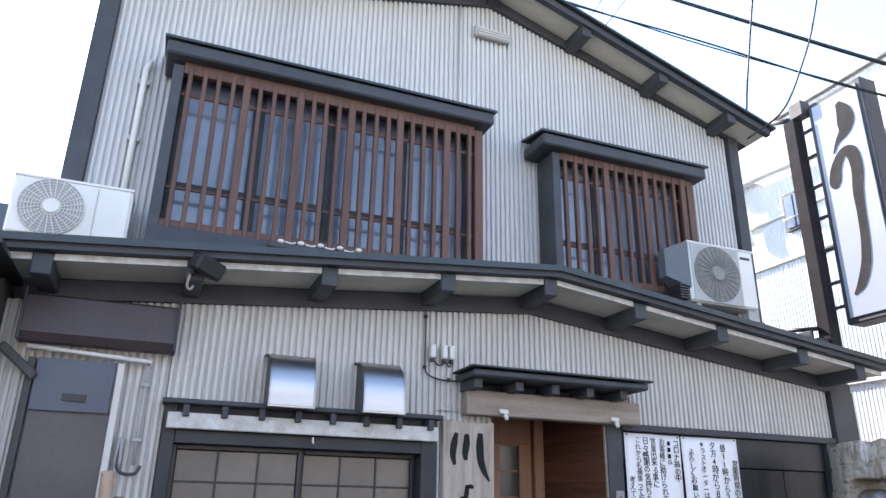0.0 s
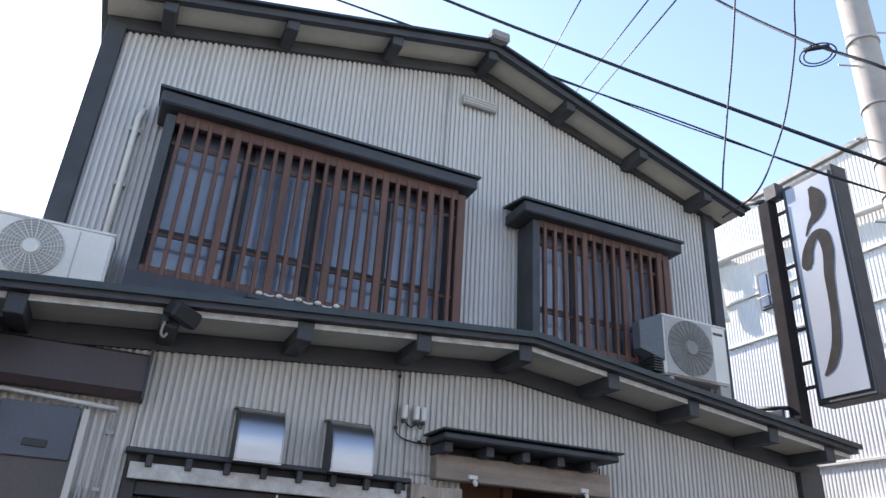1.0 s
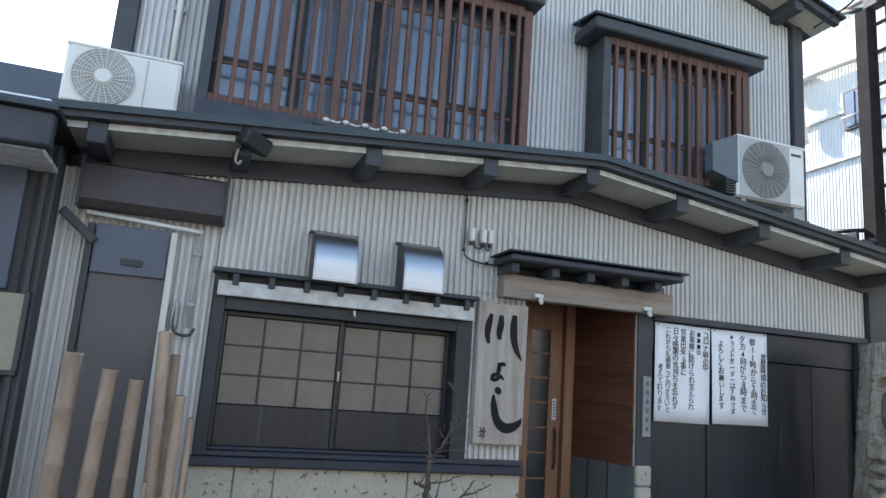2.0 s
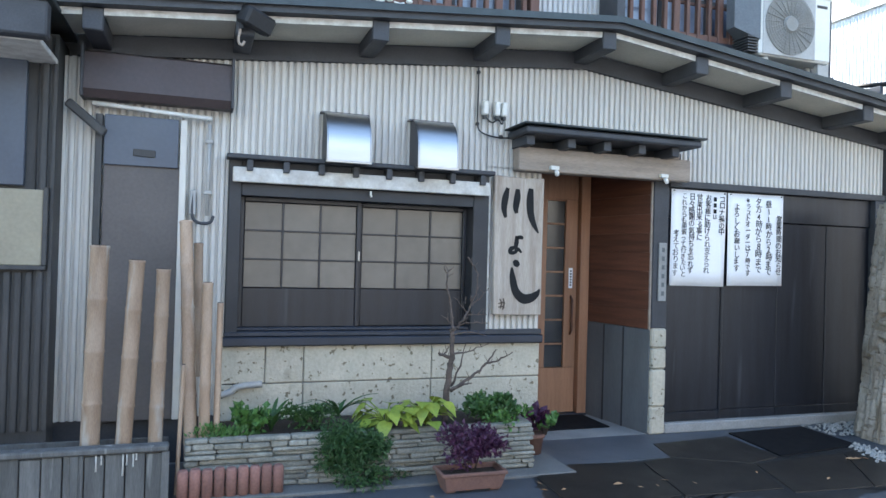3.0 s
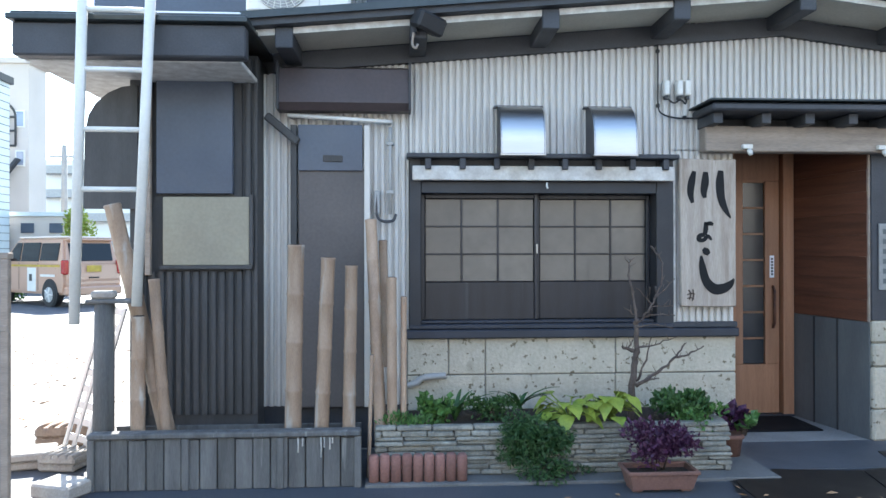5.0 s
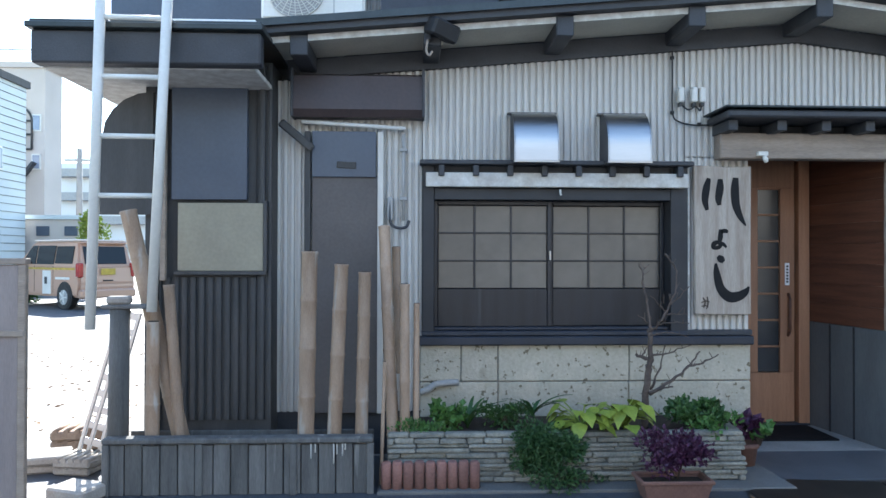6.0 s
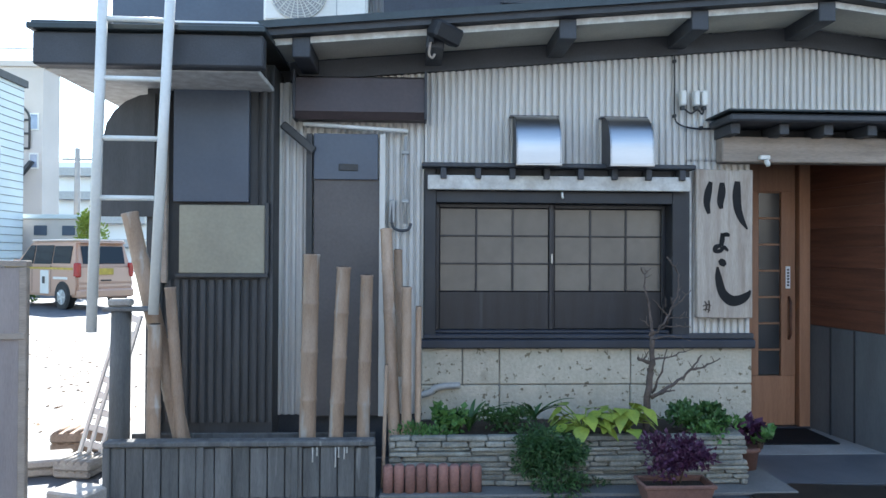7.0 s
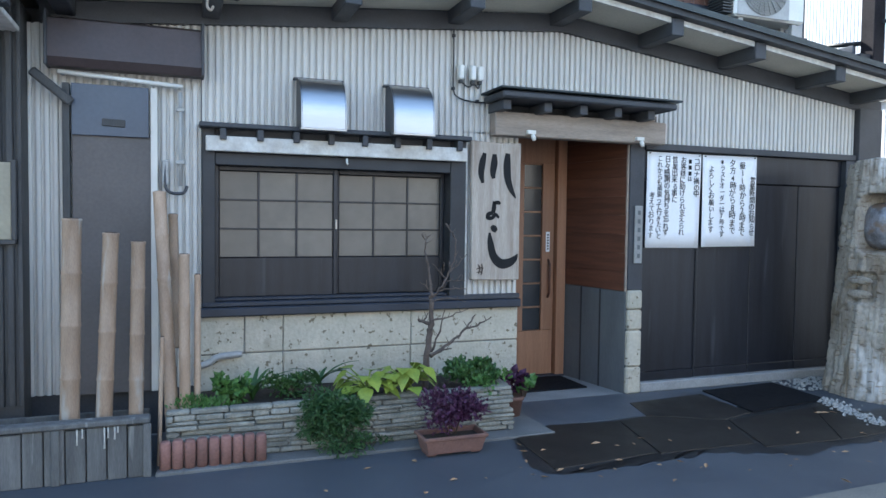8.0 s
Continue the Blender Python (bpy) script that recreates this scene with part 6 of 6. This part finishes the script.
for outline in ([(-0.42, -0.80), (-0.50, -1.43), (0.22, -1.46), (0.67, -1.45), (0.99, -1.57), (1.23, -1.66), (1.5, -1.57), (2.13, -1.50), (2.36, -0.76), (1.2, -0.60), (0.4, -0.66)],
                [(2.36, -1.04), (2.62, -1.02), (2.78, -1.22), (2.55, -1.34), (2.34, -1.27)]):
    loop = smooth_path([*outline, outline[0]], 16)[:-1]
    mx, my = sum(p[0] for p in loop) / len(loop), sum(p[1] for p in loop) / len(loop)
    bm = bmesh.new()
    ring = [bm.verts.new((x + 0.05 * noise.noise((x * 15, y * 15, 0)), y + 0.05 * noise.noise((x * 15, y * 15, 4)), 0.0015)) for x, y in loop]
    hub = bm.verts.new((mx, my, 0.0015))
    for i in range(len(ring)):
        bm.faces.new((ring[i], ring[(i + 1) % len(ring)], hub))
    bmesh.ops.recalc_face_normals(bm, faces=bm.faces)
    part("damp_patch", bm, WETROAD, pave, "dark damp stain on the asphalt")
bm = bmesh.new()
q = [(1.66, -0.15), (2.46, -0.10), (2.42, -0.69), (1.565, -0.80)]
prism(bm, q, -0.004, 0.014)
bmesh.ops.transform(bm, matrix=Matrix(((1, 0, 0, 0), (0, 0, 1, 0), (0, 1, 0, 0), (0, 0, 0, 1))), verts=bm.verts)
bmesh.ops.recalc_face_normals(bm, faces=bm.faces)
tagged(part("rubber_mat", bm, MATBLACK), label="flat black rubber mat on the paving", category="mat")
tagged(part("door_mat", nb(0.12, 0.80, 0.25, 0.70, 0.004, 0.016), MATBLACK), label="dark door mat in the entrance", category="mat")
structure("pavement_concrete", nb(-0.12, 2.5, -0.62, 0.0, -0.01, 0.003, bevel=0), mat("dark_concrete", (0.105, 0.115, 0.13), (0.075, 0.083, 0.095), 0.6, 0, 2, 80, 0.15, 0.2), "smooth grey concrete before the doors", "pavement")
structure("kerb_street", nb(0.4, 9.0, -2.9, -2.19, -0.01, 0.012, bevel=0.004), mat("gutter_concrete", (0.21, 0.195, 0.165), (0.155, 0.145, 0.125), 0.85, 0, 3, 80, 0.2, 0.3), "row of pale concrete gutter slabs along the street", "gutter").rotation_euler = (0, 0, radians(1.5))

rng = random.Random(11)
v, f = [], []
for _ in range(520):
    if rng.random() < 0.62:
        x, y = rng.uniform(2.5, 3.35), rng.uniform(-0.42, -0.04)
        z = 0.004
    else:
        t = rng.random()
        x, y, z = 2.40 - 0.22 * t + rng.gauss(0, 0.045), -0.70 - 0.66 * t + rng.gauss(0, 0.03), 0.006
    r, b = rng.uniform(0.010, 0.024), len(v)
    v += [(x + r * dx * rng.uniform(0.7, 1.2), y + r * dy * rng.uniform(0.7, 1.2), z + r * dz) for dx, dy, dz in ((1, 0, 0.3), (0, 1, 0.3), (-1, 0, 0.3), (0, -1, 0.3), (0, 0, 1), (0, 0, -0.2))]
    f += [(b, b + 1, b + 4), (b + 1, b + 2, b + 4), (b + 2, b + 3, b + 4), (b + 3, b, b + 4), (b + 1, b, b + 5), (b + 2, b + 1, b + 5), (b + 3, b + 2, b + 5), (b, b + 3, b + 5)]
tagged(mesh_part("gravel", v, f, GRAVEL, None), label="loose pale gravel by the carved trunk", category="gravel", kind="stuff")


def scatter_leaves(n, area, size, seed, z):
    rng = random.Random(seed)
    v, f = [], []
    for _ in range(n):
        x, y = rng.uniform(area[0], area[1]), rng.uniform(area[2], area[3])
        a, s, b = rng.uniform(0, math.tau), size * rng.uniform(0.6, 1.3), len(v)
        d, e = Vector((math.cos(a), math.sin(a), 0)) * s, Vector((-math.sin(a), math.cos(a), 0)) * s * 0.4
        p = Vector((x, y, z))
        lift = Vector((0, 0, s * rng.uniform(0.1, 0.5)))
        v += [p - d, p + e + lift, p + d + lift * 0.6, p - e + lift * 0.4, p]
        f += [(b, b + 1, b + 4), (b + 1, b + 2, b + 4), (b + 2, b + 3, b + 4), (b + 3, b, b + 4)]
    return v, f


v, f = scatter_leaves(60, (-0.6, 3.2, -2.3, -0.9), 0.028, 3, 0.014)
v2, f2 = scatter_leaves(14, (-2.4, -0.4, -1.5, -0.85), 0.022, 5, 0.004)
f += [tuple(k + len(v) for k in q) for q in f2]
tagged(mesh_part("fallen_leaves", v + v2, f, DRYLEAF, None), label="scattered dry brown leaves on the street", category="leaves", kind="stuff")
tagged(mesh_part("leaf_litter", *scatter_leaves(900, (-9.5, -4.4, 0.6, 7.5), 0.03, 6, 0.0), DRYLEAF, None), label="dry leaf litter on the sunny lot", category="leaves", kind="stuff")

# ---- far left: lot, van, buildings ----
LOT = mat("dusty_lot", (0.42, 0.38, 0.33), (0.34, 0.31, 0.27), 0.95, 0, 1.5, 60, 0.15, 0.3)
structure("ground_lot", nb(-30, -4.2, 0.55, 10.8, -0.02, 0.0015, bevel=0), LOT, "pale dusty gravel lot", "lot")


CARGLASS = mat("tinted_car_glass", (0.008, 0.010, 0.012), None, 0.1, 0, 2, 10, 0.05, 0.0, spec=0.4)


def van():
    """A tall boxy minivan: rear at +x, driver's side at y = 0."""
    t = thing("parked_van", "tan boxy minivan with dark windows parked in the lot", "van", at=(-11.95, 13.9, 0))
    t.rotation_euler = (0, 0, radians(-37))
    paint = mat("tan_car_paint", (0.50, 0.31, 0.22), (0.48, 0.30, 0.21), 0.3, 0.1, 2, 40, 0.03, 0.0)
    roof_paint = mat("pale_roof_paint", (0.68, 0.58, 0.50), (0.64, 0.55, 0.47), 0.3, 0.1, 2, 40, 0.03, 0.0)
    red, yellow = mat("red_lens", (0.42, 0.02, 0.02), None, 0.2), mat("yellow_stripe", (0.6, 0.42, 0.06), None, 0.5)
    # lower body with a rounded nose, tapering cabin above the belt line
    bm = prism(bmesh.new(), [(-2.0, 0.30), (-2.04, 0.70), (-1.90, 0.98), (-1.42, 1.08), (1.72, 1.10), (1.78, 0.62), (1.74, 0.30)], 0.0, 1.5)
    bmesh.ops.bevel(bm, geom=list(bm.edges), offset=0.06, segments=2, affect="EDGES")
    part("body", bm, paint, t)
    low = [(-1.48, 0.03, 1.06), (1.70, 0.03, 1.06), (1.70, 1.47, 1.06), (-1.48, 1.47, 1.06)]
    high = [(-0.72, 0.13, 1.70), (1.52, 0.13, 1.70), (1.52, 1.37, 1.70), (-0.72, 1.37, 1.70)]
    bm = bmesh.new()
    lo, hi = [bm.verts.new(p) for p in low], [bm.verts.new(p) for p in high]
    bm.faces.new(hi)
    for i in range(4):
        bm.faces.new((lo[i], lo[(i + 1) % 4], hi[(i + 1) % 4], hi[i]))
    bmesh.ops.recalc_face_normals(bm, faces=bm.faces)
    bmesh.ops.bevel(bm, geom=list(bm.edges), offset=0.05, segments=2, affect="EDGES")
    part("cabin", bm, paint, t)
    part("roof", nb(-0.70, 1.55, 0.12, 1.38, 1.695, 1.755, bevel=0.028), roof_paint, t)
    part("rear_spoiler", nb(1.46, 1.66, 0.16, 1.34, 1.64, 1.69, bevel=0.02), paint, t)

    def side_pane(x0, x1, z0, z1, lean=0.0):
        bm = bmesh.new()
        out = []
        for x, z in ((x0, z0), (x1, z0), (x1, z1), (x0 + lean, z1)):
            y = 0.03 + (z - 1.06) * 0.156
            out.append((x, y, z))
        a, b = [bm.verts.new((x, y - 0.016, z)) for x, y, z in out], [bm.verts.new((x, y + 0.02, z)) for x, y, z in out]
        bm.faces.new(a), bm.faces.new(b)
        for i in range(4):
            bm.faces.new((a[i], a[(i + 1) % 4], b[(i + 1) % 4], b[i]))
        bmesh.ops.recalc_face_normals(bm, faces=bm.faces)
        part("window", bm, CARGLASS, t)

    side_pane(-1.20, -0.44, 1.12, 1.60, 0.50)
    side_pane(-0.38, 0.50, 1.12, 1.60)
    side_pane(0.56, 1.40, 1.14, 1.58)
    bm = nb(-0.008, 0.012, 0.20, 1.30, 0.0, 0.46, bevel=0.004, m=Matrix.Translation((1.690, 0, 1.13)) @ pose(0, 0, 0, 0, -15.5, 0))
    part("rear_window", bm, CARGLASS, t)
    for x in (-1.30, 1.12):
        for y, s in ((0.0, 1), (1.5, -1)):
            arch = bmesh.new()
            bmesh.ops.create_cone(arch, cap_ends=True, segments=28, radius1=0.365, radius2=0.365, depth=0.02, matrix=Matrix.Translation((x, y - 0.002 * s, 0.33)) @ pose(0, 0, 0, 90))
            part("wheel_arch", arch, CABLE, t)
            w = part("wheel", nt([(x, y - 0.03 * s, 0.30), (x, y + 0.17 * s, 0.30)], 0.30, 26), CABLE, t)
            part("rim", nt([(x, y - 0.04 * s, 0.30), (x, y - 0.028 * s, 0.30)], 0.19, 20), PIPE, w)
            for k in range(5):
                a = k * math.tau / 5
                part("spoke", nt([(x, y - 0.045 * s, 0.30), (x + 0.18 * math.cos(a), y - 0.045 * s, 0.30 + 0.18 * math.sin(a))], 0.022, 6), WHITEPLASTIC, w)
    for y in (-0.004, 1.384):
        part("tail_light", nb(1.60, 1.80, y, y + 0.12, 0.80, 1.16, bevel=0.03), red, t)
    part("side_stripe", nb(-1.85, 1.58, -0.008, 0.004, 0.985, 1.035, bevel=0), yellow, t)
    panel = part("side_panel", nb(0.02, 0.44, -0.010, 0.004, 0.36, 0.96, bevel=0), WHITEPLASTIC, t, "white panel with a plain dark shape")
    part("plain_shape", nb(0.12, 0.26, -0.013, -0.0105, 0.62, 0.80, bevel=0), DARKGRILLE, panel)
    part("side_trim", nb(0.66, 1.34, -0.012, 0.004, 0.74, 0.80, bevel=0.004), WHITEPLASTIC, t)
    part("bumper", nb(1.66, 1.86, 0.02, 1.48, 0.28, 0.50, bevel=0.04), paint, t)
    part("tailgate_handle", nb(1.765, 1.80, 0.62, 0.88, 0.70, 0.735), CABLE, t)
    for x in (-0.42, 0.54):
        part("door_seam", nb(x - 0.004, x + 0.004, -0.006, 0.004, 0.40, 1.08, bevel=0), CABLE, t)
    part("mirror", nb(-1.12, -0.98, -0.17, -0.02, 1.08, 1.24, bevel=0.03), paint, t)
    part("plate", nb(1.782, 1.792, 0.56, 0.94, 0.86, 1.02, bevel=0), yellow, t, "plain yellow plate")
    return t


van()
car = thing("white_car", "small white car behind the van", "car", at=(-9.35, 15.2, 0))
bm = prism(bmesh.new(), [(-0.2, 0.3), (-0.2, 0.8), (0.1, 1.0), (0.5, 1.45), (1.8, 1.45), (2.0, 0.9), (2.0, 0.3)], 0, 1.5)
bmesh.ops.bevel(bm, geom=list(bm.edges), offset=0.06, segments=2, affect="EDGES")
part("body", bm, WHITEPLASTIC, car)
part("window", nb(0.5, 1.7, -0.012, 0.01, 0.98, 1.35), DARKGLASS, car)
for x in (0.25, 1.55):
    part("wheel", nt([(x, -0.02, 0.29), (x, 0.18, 0.29)], 0.29, 22), CABLE, car)

BLDG_A = mat("pale_blue_siding", (0.62, 0.67, 0.67), (0.56, 0.61, 0.62), 0.6, 0, 1, 30, 0.06, 0.05)
BLDG_B = mat("pale_render", (0.56, 0.50, 0.455), (0.50, 0.445, 0.40), 0.8, 0, 0.6, 30, 0.06, 0.05)


def block_building(name, label, x0, x1, y0, y1, h, material, windows, extra=None):
    t = thing(name, label, "building")
    part("wall", nb(x0, x1, y0, y1, 0, h, bevel=0), material, t)
    part("parapet", nb(x0 - 0.1, x1 + 0.1, y0 - 0.1, y1 + 0.1, h, h + 0.25, bevel=0), SHEDWALL if extra else material, t)
    for face, a, z, w, hh in windows:
        if face == "y":
            o = part("window", nb(a, a + w, y0 - 0.05, y0 + 0.02, z, z + hh), WHITEPLASTIC, t)
            part("pane", nb(a + 0.06, a + w - 0.06, y0 - 0.07, y0 - 0.051, z + 0.06, z + hh - 0.06, bevel=0), WINGLASS, o)
        else:
            o = part("window", nb(x1 - 0.02, x1 + 0.05, a, a + w, z, z + hh), WHITEPLASTIC, t)
            part("pane", nb(x1 + 0.051, x1 + 0.07, a + 0.06, a + w - 0.06, z + 0.06, z + hh - 0.06, bevel=0), WINGLASS, o)
    return t


a_ = block_building("blue_house", "pale blue clad two-storey building beyond the lot", -30.0, -16.2, 14.0, 21.0, 7.3, BLDG_A, [("x", 18.2, 4.2, 1.3, 0.8), ("x", 15.0, 4.2, 1.3, 0.8)], True)
for i in range(26):
    part("siding_seam", nb(-16.199, -16.18, 14.0, 21.0, 0.4 + i * 0.27, 0.415 + i * 0.27, bevel=0), SHEDWALL, a_)
b_ = block_building("tall_building", "tall pale rendered building with few windows", -34.0, -18.6, 27.0, 28.5, 9.6, BLDG_B,
                    [("y", -19.15, 6.8, 0.4, 0.75), ("y", -19.15, 5.1, 0.4, 0.7), ("y", -19.9, 3.6, 0.4, 0.8)], False)
frame_w = bmesh.new()
for r0 in (0.62, 0.30):
    tube(frame_w, [(-19.75 - r0, 26.93, 6.0), *[(-19.75 + r0 * math.cos(a), 26.93, 7.25 + r0 * math.sin(a)) for a in np.linspace(math.pi, 0, 12)], (-19.75 + r0, 26.93, 6.0)], 0.05, 6)
for z in (6.0, 6.65, 7.25):
    tube(frame_w, [(-20.37, 26.93, z), (-19.13, 26.93, z)], 0.05, 6)
part("arched_window", frame_w, SHEDWALL, b_, "arched window with dark frame bars")
part("awning_rod", nb(-0.9, 0.9, -0.15, 0.15, -0.06, 0.06, m=pose(-19.5, 26.8, 4.7, 0, -52, 0)), SLATE, b_)
part("roof_rail", nb(-24, -18.7, 27.1, 27.15, 10.4, 10.46), PIPE, b_)
lowshed = thing("low_garage", "low pale garage wall with two blue notices", "garage")
part("wall", nb(-24.0, -14.1, 21.4, 21.6, 0, 2.65), BLDG_B, lowshed)
part("roof_edge", nb(-24.0, -14.0, 21.3, 21.7, 2.65, 2.8), BLDG_A, lowshed)
for x in (-16.0, -15.0):
    part("notice", nb(x, x + 0.45, 21.35, 21.395, 2.05, 2.4), BLUESHEET, lowshed)
far = thing("far_block", "distant white apartment block with balcony lines", "building")
part("wall", nb(-34, -26, 60, 64, 0, 9.6, bevel=0), WHITEBLDG, far)
for i in range(4):
    part("balcony", nb(-34, -26, 59.0, 60, 2.0 + i * 2.1, 2.7 + i * 2.1, bevel=0), PIPE, far)
fp = thing("utility_pole", "distant thin concrete utility pole", "utility pole")
part("shaft", nt([(-15.7, 24.0, 0), (-15.7, 24.0, 5.6)], [0.14, 0.10], 12), POLEGREY, fp)
part("cross_arm", nb(-16.3, -15.1, 23.95, 24.05, 5.1, 5.2), PIPE, fp)
tree = thing("small_tree", "small sunlit yellow-green tree by the parked cars", "tree")
part("trunk", nt([(-13.0, 19.0, 0), (-12.95, 19.0, 0.9), (-13.0, 19.0, 1.8)], [0.07, 0.05, 0.02], 8), BARK, tree)
v, f = leaf_cloud(1500, -13.0, 19.0, 1.9, 0.55, 0.5, 0.9, 0.13, 51, 0.6)
mesh_part("crown", v, f, LEAFYEL, tree)
bushes = thing("roadside_bush", "low green bush beside the parked van", "bush")
v, f = leaf_cloud(1500, -13.9, 16.0, 0.55, 0.9, 0.5, 0.7, 0.12, 52, 0.6)
mesh_part("crown", v, f, LEAFLIT, bushes)

# ---- unseen wall behind the viewer, added for warm bounce and hood reflections ----
structure("wall_opposite", nb(-16, 16, -13.5, -13.2, 0, 5.2, bevel=0), mat("opposite_render", (0.36, 0.34, 0.31), (0.30, 0.285, 0.26), 0.9, 0, 0.5, 20, 0.1, 0.05), "plain unseen wall across the street, added to bounce light", "wall")

# ---- small fittings ----
elbow = thing("drain_elbow", "short grey drain pipe elbow by the stone base", "pipe")
part("pipe", nt(smooth_path([(-2.30, -0.06, 0.44), (-2.24, -0.06, 0.46), (-2.20, -0.06, 0.49), (-2.12, -0.05, 0.50), (-2.04, -0.03, 0.50)]), 0.022, 10), PIPE, elbow)
cap = thing("window_ledge", "small dark ledge board at the lattice window's foot", "ledge")
part("board", nb(0.36, 0.62, -0.40, -0.20, 3.13, 3.165, bevel=0.01), SLATE, cap)
coil = thing("cable_coil", "small coil of spare cable tied to the overhead line", "cable")
at = EYE + Vector((0.663, 0.436, 0.609)).normalized() * 6.45
u_ = Vector((0.55, -0.83, 0.0))
for r in (0.10, 0.13):
    part("loop", nt([tuple(at + u_ * (r * math.cos(k * math.tau / 20)) + Vector((0, 0, -0.06 + r * 0.8 * math.sin(k * math.tau / 20)))) for k in range(21)], 0.006, 6), CABLE, coil)
part("splice", nt([tuple(at - u_ * 0.09 + Vector((0, 0, 0.02))), tuple(at + u_ * 0.09 + Vector((0, 0, -0.01)))], 0.018, 8), CABLE, coil)
